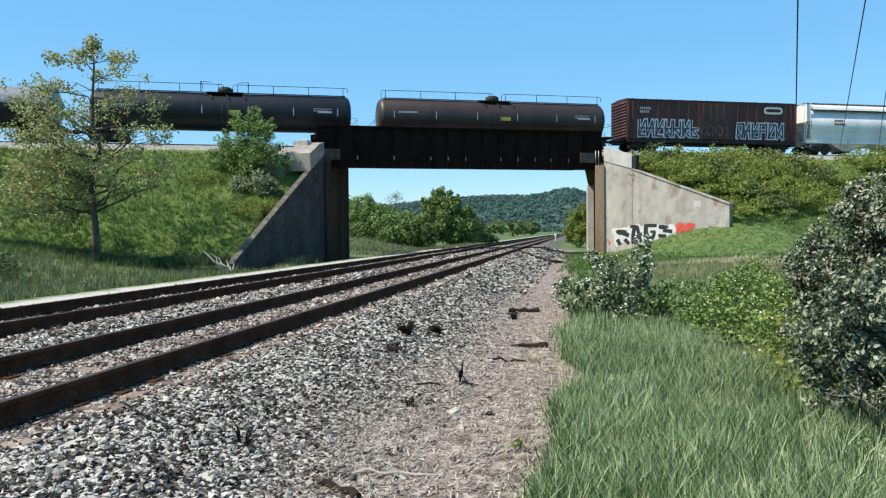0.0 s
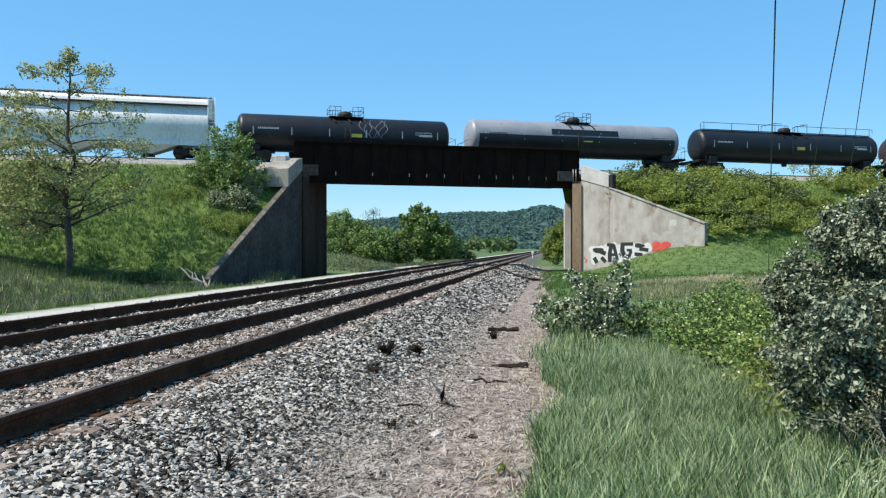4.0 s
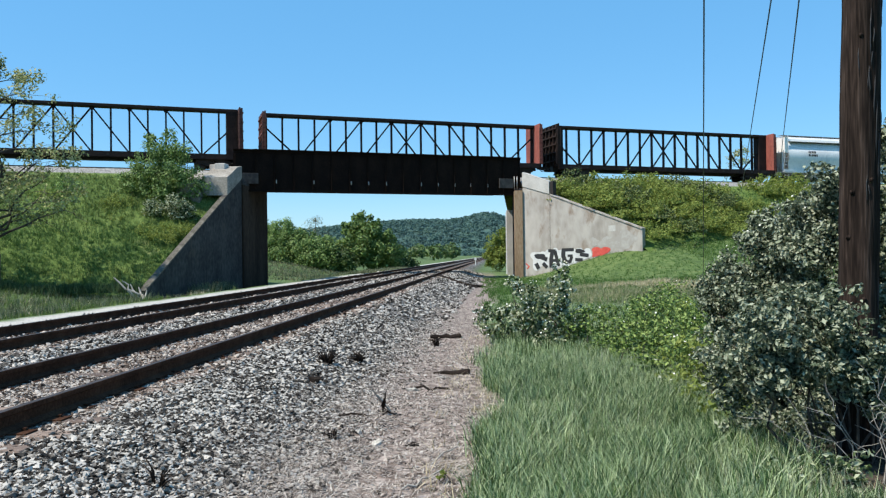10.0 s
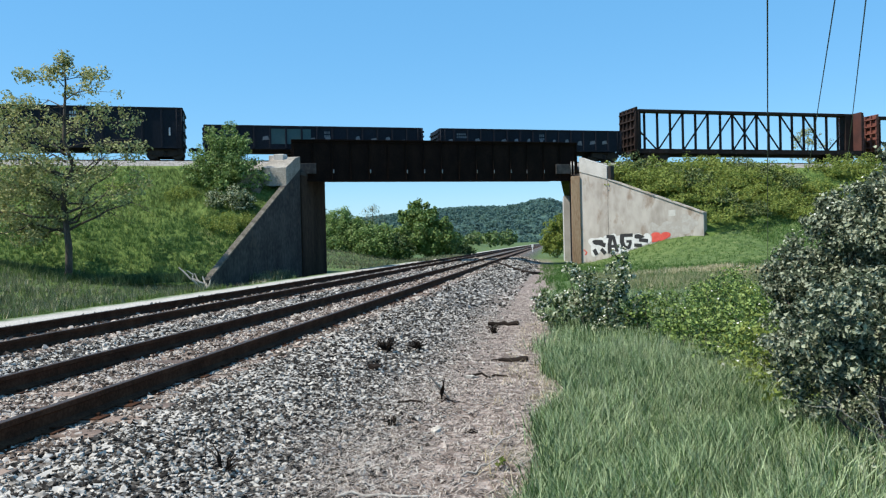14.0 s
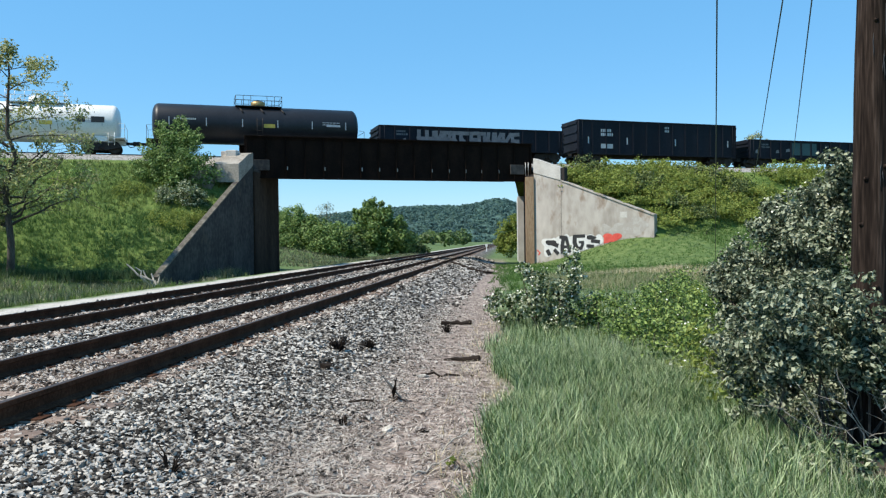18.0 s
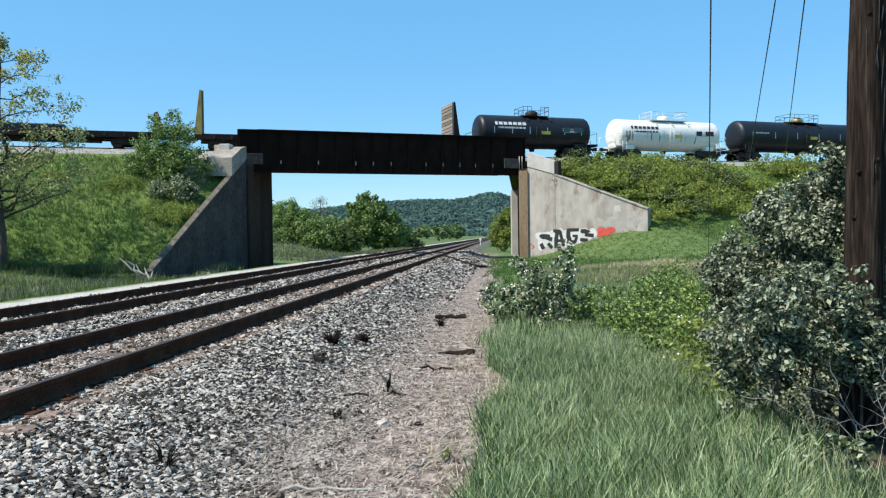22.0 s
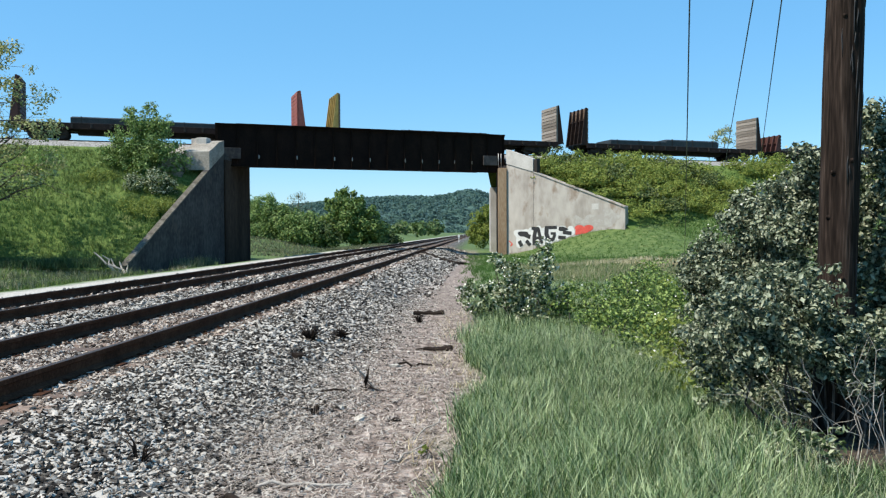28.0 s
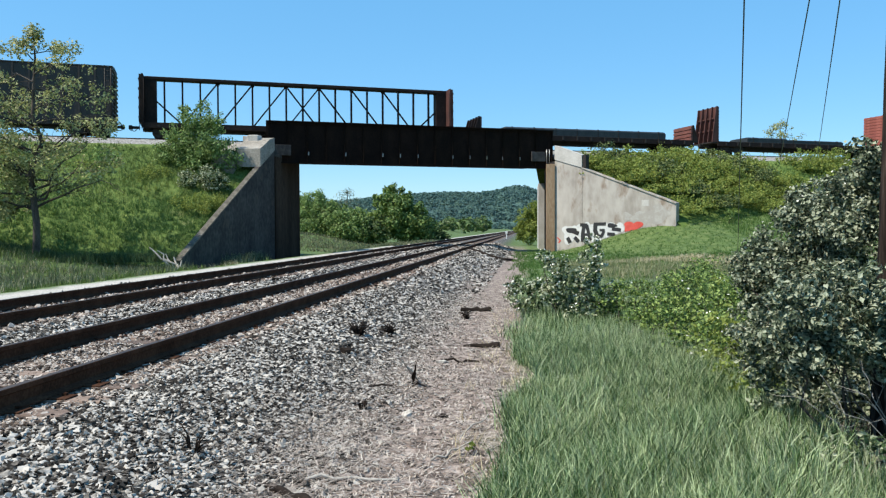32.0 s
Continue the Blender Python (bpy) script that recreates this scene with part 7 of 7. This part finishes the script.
M["char_chip"] = mat("dark_bark_chip", [(0.04, 0.03, 0.024), (0.1, 0.075, 0.06), (0.17, 0.13, 0.105)], 2, 10, 0.95, island=0.5, bump=0)
M["pale_stone"] = mat("pale_limestone", [(0.26, 0.235, 0.2), (0.44, 0.405, 0.355), (0.55, 0.51, 0.45)], 12, 40, 0.95)
M["grass_lush"] = mat("lush_grass_blade", [(0.026, 0.07, 0.018), (0.078, 0.155, 0.04), (0.148, 0.248, 0.08), (0.39, 0.48, 0.26)], 0.25, 3, 0.5, spec=0.4, island=0.95, bump=0, trans=0.2)
M["stalk"] = mat("pale_grass_stalk", [(0.3, 0.34, 0.2), (0.48, 0.5, 0.36)], 1, 5, 0.7, island=0.4, bump=0)
M["grass_ditch"] = mat("grey_green_weed_blade", [(0.045, 0.065, 0.025), (0.11, 0.135, 0.062), (0.23, 0.24, 0.14)], 0.3, 2, 0.75, island=0.6, bump=0, trans=0.2)
M["grass_wing"] = mat("short_lush_grass_blade", [(0.045, 0.1, 0.02), (0.07, 0.142, 0.031), (0.105, 0.185, 0.05)], 0.15, 2, 0.8, spec=0.2, island=0.2, bump=0, trans=0.25)
M["grass_pale"] = mat("pale_meadow_grass_blade", [(0.13, 0.145, 0.06), (0.23, 0.23, 0.115), (0.36, 0.34, 0.2)], 0.3, 2, 0.75, island=0.5, bump=0, trans=0.2)
M["grass_slope"] = mat("lush_slope_grass_blade", [(0.038, 0.098, 0.018), (0.068, 0.152, 0.03), (0.11, 0.192, 0.048)], 0.2, 2, 0.75, island=0.25, bump=0, trans=0.25)
# dark blades that carry shade in their base colour
M["grass_shade"] = mat("shade_dark_grass_blade", [(0.018, 0.045, 0.012), (0.036, 0.078, 0.02), (0.07, 0.12, 0.038)], 0.3, 2, 0.75, island=0.4, bump=0, trans=0.15)
M["grass_bank"] = mat("slope_grass_blade", [(0.055, 0.1, 0.018), (0.112, 0.178, 0.032), (0.195, 0.25, 0.066)], 0.18, 2, 0.7, island=0.22, bump=0, trans=0.2)
all_grass()


# ---- ballast stones ----
def stone_shape(rng, keep=8):
    p = np.array([[1, 1, 1], [1, 1, -1], [1, -1, 1], [1, -1, -1], [-1, 1, 1], [-1, 1, -1], [-1, -1, 1], [-1, -1, -1], [0, 0, 1.25], [1.3, 0, 0], [-1.3, 0, 0], [0, 1.25, 0], [0, -1.25, 0]]) * 0.62
    p = (p + rng.uniform(-0.36, 0.36, p.shape)) * rng.uniform(0.65, 1.3, 3)
    p = p[rng.permutation(len(p))[:keep]]
    bm = bmesh.new()
    for c in p:
        bm.verts.new(c)
    bmesh.ops.convex_hull(bm, input=bm.verts)
    for vtx in [v for v in bm.verts if not v.link_faces]:
        bm.verts.remove(vtx)
    bmesh.ops.triangulate(bm, faces=bm.faces)
    bm.verts.index_update()
    v = np.array([c.co[:] for c in bm.verts])
    f = np.array([[k.index for k in fc.verts] for fc in bm.faces])
    bm.free()
    return v, f


def make_ballast():
    rng = np.random.default_rng(90)
    shapes = [stone_shape(rng) for _ in range(12)]
    root = thing("ballast", pose(0, 0, 0), "loose grey crushed stone ballast along the tracks", "ballast", "", "structure")

    def place(x, y):
        dens = smooth(-0.65, -1.65, x)
        # tie ends show beside and between the near rails
        dens = dens * np.where((x > -6.1) & (x < -3.35), 0.85, 1.0)
        return rng.random(len(x)) < np.maximum(dens, 0.16)

    sets = []
    for n, x0, x1, y0, y1, s0, s1 in ((46000, -5.0, -0.2, 3.3, 9.5, 0.011, 0.025), (25000, -7.6, -0.3, 9.5, 19, 0.017, 0.034), (9000, -10.8, -1.1, 19, 42, 0.035, 0.055), (5200, -10.9, -5.9, 9, 20, 0.028, 0.046), (15000, -7.2, -5.0, 6.0, 9.5, 0.013, 0.027), (9000, -10.8, -1.0, 42, 78, 0.05, 0.085)):
        x, y = rng.uniform(x0, x1, n), rng.uniform(y0, y1, n)
        k = place(x, y)
        x, y = x[k], y[k]
        on_rail = np.min(np.abs(x[:, None] - np.array(RAILS_X)), 1) < 0.09
        x, y = x[~on_rail], y[~on_rail]
        sets.append((x, y, rng.uniform(s0, s1, len(x)) * (1 + 0.5 * (rng.random(len(x)) < 0.08))))
    sets = [(x, y, sz * np.where(y < 20, np.interp(x, (-2.9, -1.9, -1.2, -0.8), (1.08, 0.85, 0.6, 0.5)), 1.0)) for x, y, sz in sets]
    stained = lambda x: ((x > -6.3) & (x < -3.62)) | ((x > -9.9) & (x < -7.2))
    sets = [(x[k], y[k], sz[k], mk) for x, y, sz in sets for k, mk in ((stained(x), "stone_rusty"), (~stained(x), "stone"))]
    V, F, off = {"stone": [], "stone_rusty": []}, {"stone": [], "stone_rusty": []}, {"stone": 0, "stone_rusty": 0}
    for x, y, sz, mk in sets:
        which = rng.integers(len(shapes), size=len(x))
        z = ground_z(x, y)
        yaw = rng.uniform(0, 6.283, len(x))
        tx, ty = rng.normal(size=len(x)) * 0.26, rng.normal(size=len(x)) * 0.26
        for w, (sv, sf) in enumerate(shapes):
            i = np.where(which == w)[0]
            c, s_ = np.cos(yaw[i])[:, None], np.sin(yaw[i])[:, None]
            px = sv[None, :, 0] * c - sv[None, :, 1] * s_
            py = sv[None, :, 0] * s_ + sv[None, :, 1] * c
            px = px * 1.15
            pz = sv[None, :, 2] * 0.55 + px * tx[i][:, None] + py * ty[i][:, None]
            P = np.stack([px, py, pz], -1) * sz[i][:, None, None] + np.stack([x[i], y[i], z[i] + sz[i] * 0.25], -1)[:, None, :]
            V[mk].append(P.reshape(-1, 3))
            F[mk].append((sf[None] + (np.arange(len(i)) * len(sv))[:, None, None] + off[mk]).reshape(-1, 3))
            off[mk] += len(i) * len(sv)
    for mk in V:
        ob = new("crushed_stone", raw_mesh("crushed_stone", np.concatenate(V[mk]), np.concatenate(F[mk]), M[mk]))
        ob.parent = root
        tagged(ob, kind="stuff")
    meshes = []
    for sv, sf in shapes:
        meshes.append(raw_mesh("stone", sv, sf, M["stone_one"]))
    for k in range(300):
        x, y = rng.uniform(-3.4, -0.9), rng.uniform(3.8, 7.6)
        s = rng.uniform(0.018, 0.034)
        o = new("stone", meshes[k % len(meshes)])
        o.parent = root
        o.matrix_local = pose(x, y, gz1(x, y) + s * 0.45, rng.uniform(0, 360), rng.uniform(0, 360), rng.uniform(0, 360)) @ Matrix.Diagonal((s, s, s * 0.8, 1))


make_ballast()


# ---- debris on the dirt strip ----
def make_debris():
    rng = np.random.default_rng(15)

    def chunk(name, x, y, size, material, label, cat, yaw=0.0, n=3):
        sv, sf = stone_shape(rng, 13)
        v, f = sv.copy(), sf
        me = raw_mesh(name, v * np.array(size), f, material)
        o = new(name, me)
        o.matrix_world = pose(x, y, gz1(x, y) + size[2] * 0.45, 0, 0, yaw)
        return tagged(o, label, cat)

    def plank(x, y, L, w, t, yaw, material, label, tilt=0.0, name="wood_piece"):
        L, w, t = L * 1.15, w * 1.35, t * 1.25
        g = Geo()
        n = 9
        p = []
        sway, drift = rng.uniform(-0.5, 0.5), 0.0
        for k in range(n + 1):
            f = k / n - 0.5
            full = min(1.0, 0.12 + 1.5 * (0.5 - abs(f)) + (0.35 if f > 0 else 0.0)) * rng.uniform(0.6, 1.15)
            ww = w * full / 2
            drift += rng.uniform(-0.16, 0.16) * w
            yo = drift + sway * w * (4 * f * f)
            zo = abs(rng.normal()) * t * 0.12
            for dy, dz in ((-ww, 0), (ww, 0), (ww * rng.uniform(0.4, 0.9), t * full * rng.uniform(0.6, 1.2) + zo), (-ww * rng.uniform(0.4, 0.9), t * full * rng.uniform(0.5, 1.1) + zo)):
                p.append((f * L + rng.uniform(-0.02, 0.02), yo + dy, dz))
        q = [(3, 2, 1, 0), tuple(range(4 * n, 4 * n + 4))]
        for k in range(n):
            q += [(4 * k + j, 4 * k + (j + 1) % 4, 4 * k + 4 + (j + 1) % 4, 4 * k + 4 + j) for j in range(4)]
        g.add(p, q)
        o = new(name, g.mesh(name, material))
        o.matrix_world = pose(x, y, gz1(x, y) - 0.005 + abs(math.sin(radians(tilt))) * L / 2, 0, tilt, yaw)
        return tagged(o, label, "wood")

    def log(x, y, L, r0, r1, yaw, material, label, lift=0.0, bend=0.08, name="wood_piece", forks=0):
        """A round broken branch that lies on the ground; lift raises its far end."""
        g = Geo()
        a = Vector((-L / 2, 0, r0 * 0.8))
        b = Vector((L / 2, 0, r1 * 0.8 + lift))
        pts = limb(g, a, b, r0, r1, rng, bend, 6, 7)
        for k in range(forks):
            q = pts[2 + k]
            limb(g, q, q + Vector((L * 0.2, (-1) ** k * L * 0.16, L * 0.05)), r1 * 0.8, r1 * 0.3, rng, 0.1, 3, 5)
        for end, r in ((a, r0), (b, r1)):
            g.tube([end + Vector((-0.01, 0, 0)), end + Vector((0.012, 0, 0))], [r * 0.7, r * 0.95], 7)
        o = new(name, g.mesh(name, material))
        o.matrix_world = pose(x, y, gz1(x, y) - 0.004, 0, 0, yaw)
        return tagged(o, label, "wood")

    log(-0.64, 11.2, 0.52, 0.018, 0.055, -10, M["char"], "charred broken log on bare dirt", 0.0, 0.06)
    log(-0.72, 9.75, 0.62, 0.016, 0.012, -3, M["char"], "thin dark stick beside a pale stone")
    log(-1.0, 15.8, 0.6, 0.045, 0.055, 5, M["char"], "dark broken timber across the dirt strip")
    plank(-0.78, 10.9, 0.22, 0.05, 0.02, 12, M["twig"], "pale wood splinter on the dirt")
    plank(-0.75, 6.85, 0.12, 0.05, 0.035, 15, M["char"], "small dark wood chip")
    plank(-1.22, 8.2, 0.42, 0.03, 0.02, 70, M["twig"], "grey split stick leaning up from the dirt", 38)
    plank(-1.17, 8.2, 0.34, 0.03, 0.02, 105, M["char"], "dark split stick leaning up from the dirt", 46)
    log(-1.25, 8.15, 0.8, 0.012, 0.008, 8, M["char"], "long thin dark stick on the dirt")
    log(-1.5, 4.75, 0.5, 0.022, 0.03, -38, M["char"], "dark stick half buried among stones")
    log(-0.55, 5.7, 0.34, 0.01, 0.006, 40, M["twig"], "bleached forked stick near the grass", 0.08, 0.1, forks=2)
    log(-0.42, 6.4, 0.4, 0.008, 0.005, 60, M["twig"], "bleached forked stick near the grass", 0.1, 0.1, forks=2)
    log(-1.15, 5.05, 0.6, 0.012, 0.009, 5, M["twig"], "long bleached stick on the dirt")
    # small loose sticks over the strip
    for k in range(70):
        x, y = rng.uniform(-1.9, -0.1), 3.9 + 10 * rng.random() ** 1.4
        dark = rng.random() < 0.45
        log(x, y, rng.uniform(0.1, 0.34), rng.uniform(0.003, 0.007), 0.003, rng.uniform(-60, 60), M["char" if dark else "twig"], "small dark twig on the dirt strip" if dark else "small bleached twig on the dirt strip", rng.uniform(0, 0.02), 0.16, "twig")
    chunk("pale_rock", -1.05, 6.85, (0.062, 0.05, 0.036), M["pale_stone"], "pale angular rock on the dirt strip", "rock", 20)
    chunk("pale_rock", -1.04, 9.72, (0.075, 0.055, 0.032), M["pale_stone"], "pale flat rock beside a stick", "rock", 10)
    chunk("dark_rock", -2.25, 9.65, (0.11, 0.09, 0.07), M["char"], "dark tar lump among ballast stones", "rock", 0)
    # tube added for a dark line on the shoulder, placed to fit the camera's view
    hose = Geo().tube([(x, y, gz1(x, y) + 0.06) for x, y in ((-3.8, 54.0), (-3.2, 50.5), (-2.6, 47.5), (-2.0, 46.2), (-1.4, 45.8), (-0.7, 45.9))], 0.085, 8)
    tagged(new("dark_tube", hose.mesh("dark_tube", M["char"])), "added dark tube that stands for a dark line across the ballast shoulder", "hose")
    for x, y, r, n in ((-1.75, 6.3, 0.5, 900), (-1.35, 5.1, 0.45, 700), (-0.35, 6.2, 0.25, 350), (-0.5, 8.2, 0.3, 300), (-1.6, 8.8, 0.35, 300)):
        px, py = x + rng.normal(size=n) * r, y + rng.normal(size=n) * r * 1.2
        a, ll = rng.normal(size=n) * 0.7 + 0.4, rng.uniform(0.05, 0.2, n)
        c = np.c_[px, py, ground_z(px, py) + 0.02 + 0.02 * rng.random(n)]
        u = np.c_[np.cos(a) * ll / 2, np.sin(a) * ll / 2, rng.uniform(-0.02, 0.03, n)]
        w = np.c_[-np.sin(a), np.cos(a), np.zeros(n)] * 0.0022
        v = np.stack([c - u - w, c - u + w, c + u + w * 0.4, c + u - w * 0.4], 1).reshape(-1, 3)
        tagged(new("dead_grass", raw_mesh("dead_grass", v, np.arange(4 * n).reshape(-1, 4), M["straw"])), "flattened dead grass over stones", "grass", kind="stuff")
    make_bush("yellow_weed", -0.42, 5.75, gz1(-0.42, 5.75), [(0, 0, 0.04, 0.04), (0.02, 0, 0.08, 0.03)], 0.026, 9000, M["leaf_yellow"], "small yellow-green weed at the grass edge", 37, stems=2, group="small weeds")
    mp = thing("marker_post", pose(-2.8, 118, gz1(-2.8, 118)), "small white marker post beside the far track", "post")
    part("post", Geo().box(-0.06, 0.06, -0.06, 0.06, -0.2, 1.1, cut=0.01), M["white_paint"], mp)
    part("sign_plate", Geo().box(-0.16, 0.16, -0.08, -0.06, 0.75, 1.15, cut=0.005), M["white_paint"], mp)
    # dead weed clumps
    for x, y, n, s in ((-2.38, 11.0, 110, 0.19), (-2.05, 11.7, 70, 0.17), (-1.5, 7.1, 16, 0.1), (-2.3, 5.2, 8, 0.2), (-1.1, 14.6, 40, 0.16)):
        g = Geo()
        for k in range(n):
            a, r = rng.uniform(0, 6.28), rng.uniform(0.3, 1.0) * s
            e = (x + math.cos(a) * r, y + math.sin(a) * r, gz1(x, y) + rng.uniform(0.3, 1.1) * s)
            g.tube([(x + math.cos(a) * 0.03, y + math.sin(a) * 0.03, gz1(x, y) - 0.01), ((x + e[0]) / 2, (y + e[1]) / 2, e[2] * 0.7 + 0.02), e], [0.007, 0.006, 0.003], 4)
        tagged(new("dead_weed", g.mesh("dead_weed", M["char"])), "dark dried weed clump in the ballast", "weed", "dead weeds", "stuff")
    # bare pale branches under the large bush
    for k in range(12):
        g = Geo()
        x0, y0 = 2.75 + rng.uniform(-0.15, 0.35), 5.85 + rng.uniform(-0.2, 0.2)
        b = Vector((x0, y0, gz1(x0, y0) - 0.02))
        e = b + Vector((rng.uniform(-0.75, 0.3), rng.uniform(-0.5, 0.2), rng.uniform(0.5, 0.95)))
        pts = limb(g, b, e, 0.0042, 0.0016, rng, 0.1, 5, 5)
        for j in (2, 3, 4):
            limb(g, pts[j], pts[j] + Vector((rng.uniform(-0.3, 0.1), rng.uniform(-0.2, 0.1), rng.uniform(0.0, 0.3))), 0.0028, 0.0012, rng, 0.15, 3, 4)
        tagged(new("bare_branch", g.mesh("bare_branch", M["twig"])), "dead pale branch under the large bush", "branch", "bare branches")
    # a driftwood piece by the left wing
    g = Geo()
    b = Vector((-18.5, 39.7, gz1(-18.5, 39.7) + 0.05))
    for k in range(5):
        limb(g, b + Vector((0.1 * k, 0, 0)), b + Vector((-1.2 + 0.4 * k, -0.3 + 0.1 * k, 1.25 - 0.17 * k)), 0.08, 0.03, rng, 0.2, 4, 6)
    tagged(new("dead_branch", g.mesh("dead_branch", M["twig"])), "pale dead branch at the wing wall's end", "branch")


make_debris()


# ---- spray paint on the right wing ----
M["whitewash"] = mat("thin_whitewash", [(0.35, 0.328, 0.303), (0.4, 0.38, 0.356), (0.45, 0.432, 0.41)], 0.8, 5, 0.9, wear=(0.345, 0.32, 0.293), wear_at=0.44, wear_scale=1.6, bump=0.1)


def make_wing_paint():
    g_w, g_b, g_r = Geo(), Geo(), Geo()

    def poly(g, pts, y):
        g.add([WING @ Vector((x, y, z)) for x, z in pts], [tuple(range(len(pts)))])

    def blob(g, cx, cz, rx, rz, y, ph, wv=0.16, n=22):
        c = len(g.v)
        ring = []
        for k in range(n):
            a = 2 * math.pi * k / n
            q = 1 + wv * math.sin(3 * a + ph) + wv * 0.6 * math.cos(2 * a - ph * 2)
            ring.append((cx + rx * q * math.cos(a), cz + rz * q * math.sin(a)))
        g.add([WING @ Vector((cx, y, cz))] + [WING @ Vector((x, y, z)) for x, z in ring], [(0, 1 + k, 1 + (k + 1) % n) for k in range(n)])

    # pale fill, then black strokes over it; u runs along the lettering, v up
    def at(u, v):
        return 0.9 + 5.1 * u, 0.42 + 0.62 * u + v * (1.5 - 0.45 * u)

    for k, (u, v, rx, rz) in enumerate(((0.07, 0.72, 0.55, 0.42), (0.08, 0.3, 0.5, 0.5), (0.2, 0.62, 0.5, 0.45), (0.27, 0.5, 0.55, 0.75), (0.38, 0.5, 0.55, 0.78), (0.5, 0.5, 0.55, 0.72), (0.6, 0.5, 0.55, 0.65), (0.72, 0.55, 0.6, 0.6), (0.84, 0.62, 0.6, 0.48), (0.95, 0.66, 0.42, 0.4))):
        x, z = at(u, v)
        blob(g_w, x, z, rx, rz, -0.012 - 0.0004 * k, k * 1.1, 0.12)

    lift = [0.0]

    def stroke(pts, w):
        pts = [at(*p) for p in pts]
        for (x0, z0), (x1, z1) in zip(pts, pts[1:]):
            lift[0] += 0.0003
            dx, dz = x1 - x0, z1 - z0
            l = math.hypot(dx, dz)
            ex, ez = dx / l * 0.05, dz / l * 0.05
            nx, nz = -dz / l * w * 0.66, dx / l * w * 0.66
            poly(g_b, [(x0 + nx - ex, z0 + nz - ez), (x1 + nx + ex, z1 + nz + ez), (x1 - nx + ex, z1 - nz + ez), (x0 - nx - ex, z0 - nz - ez)], -0.02 - lift[0])

    def bean(u, v, rx, rz, ph):
        lift[0] += 0.0003
        x, z = at(u, v)
        blob(g_b, x, z, rx, rz, -0.02 - lift[0], ph, 0.12)

    bean(0.12, 0.72, 0.46, 0.22, 0.4)
    stroke([(0.14, 0.68), (0.25, 0.5)], 0.27)
    stroke([(0.06, 0.3), (0.1, 0.04)], 0.26)
    stroke([(0.19, 0.28), (0.25, 0.04)], 0.24)
    stroke([(0.29, 1.0), (0.4, 0.97)], 0.2)
    stroke([(0.355, 0.97), (0.33, 0.5), (0.33, 0.03)], 0.26)
    stroke([(0.4, 0.95), (0.43, 0.5), (0.46, 0.05)], 0.22)
    stroke([(0.35, 0.4), (0.43, 0.38)], 0.18)
    stroke([(0.53, 1.0), (0.72, 0.99)], 0.2)
    stroke([(0.55, 0.97), (0.545, 0.6), (0.58, 0.25)], 0.28)
    stroke([(0.58, 0.25), (0.66, 0.18), (0.69, 0.5)], 0.2)
    stroke([(0.63, 0.6), (0.7, 0.58)], 0.16)
    bean(0.83, 0.86, 0.44, 0.17, 2.0)
    stroke([(0.84, 0.62), (0.97, 0.5)], 0.22)
    stroke([(0.76, 0.3), (0.87, 0.22)], 0.2)
    # heart
    n = 32
    ring = []
    for k in range(n):
        t = 2 * math.pi * k / n
        ring.append((6.95 + 0.05 * 16 * math.sin(t) ** 3, 1.88 + 0.027 * (13 * math.cos(t) - 5 * math.cos(2 * t) - 2 * math.cos(3 * t) - math.cos(4 * t))))
    poly(g_r, ring, -0.018)
    poly(g_r, [(6.2, 1.42), (6.75, 1.5), (6.9, 1.95), (6.25, 2.1)], -0.0184)
    stroke_r = [(0.15, 0.95), (0.45, 0.7), (0.3, 0.5)]
    for (x0, z0), (x1, z1) in zip(stroke_r, stroke_r[1:]):
        poly(g_r, [(x0, z0), (x0 + 0.14, z0), (x1 + 0.14, z1), (x1, z1)], -0.012)
    # a whitewashed area further along the wall
    g_p = Geo()
    for k, (x, z, rx, rz) in enumerate(((8.0, 2.6, 0.8, 0.5), (9.1, 2.9, 0.75, 0.5), (7.3, 2.5, 0.6, 0.4), (8.7, 2.4, 0.8, 0.4), (6.4, 2.6, 0.45, 0.3))):
        blob(g_p, x, z, rx, rz, -0.004 - 0.0005 * k, k * 2.0, 0.2)
    part("spray_paint", g_w, M["ink_white"], RIGHT_ABUT, "white sprayed letter fill")
    part("spray_paint", g_b, M["ink_black"], RIGHT_ABUT, "black bubble-letter strokes")
    part("spray_paint", g_r, M["ink_red"], RIGHT_ABUT, "red sprayed heart")
    part("whitewash", g_p, M["whitewash"], RIGHT_ABUT, "pale whitewashed patch")


make_wing_paint()


# ---- movement ----
def motions():
    for s0, car in TRAIN:
        rows = []
        for k in range(9):
            t = k * 4.0
            p = up(s0 + run(t), CAR_D, RAIL_Z)
            rows.append((t, pose(p.x, p.y, p.z, 0, 0, 22.7)))
        walk(car, rows)


motions()
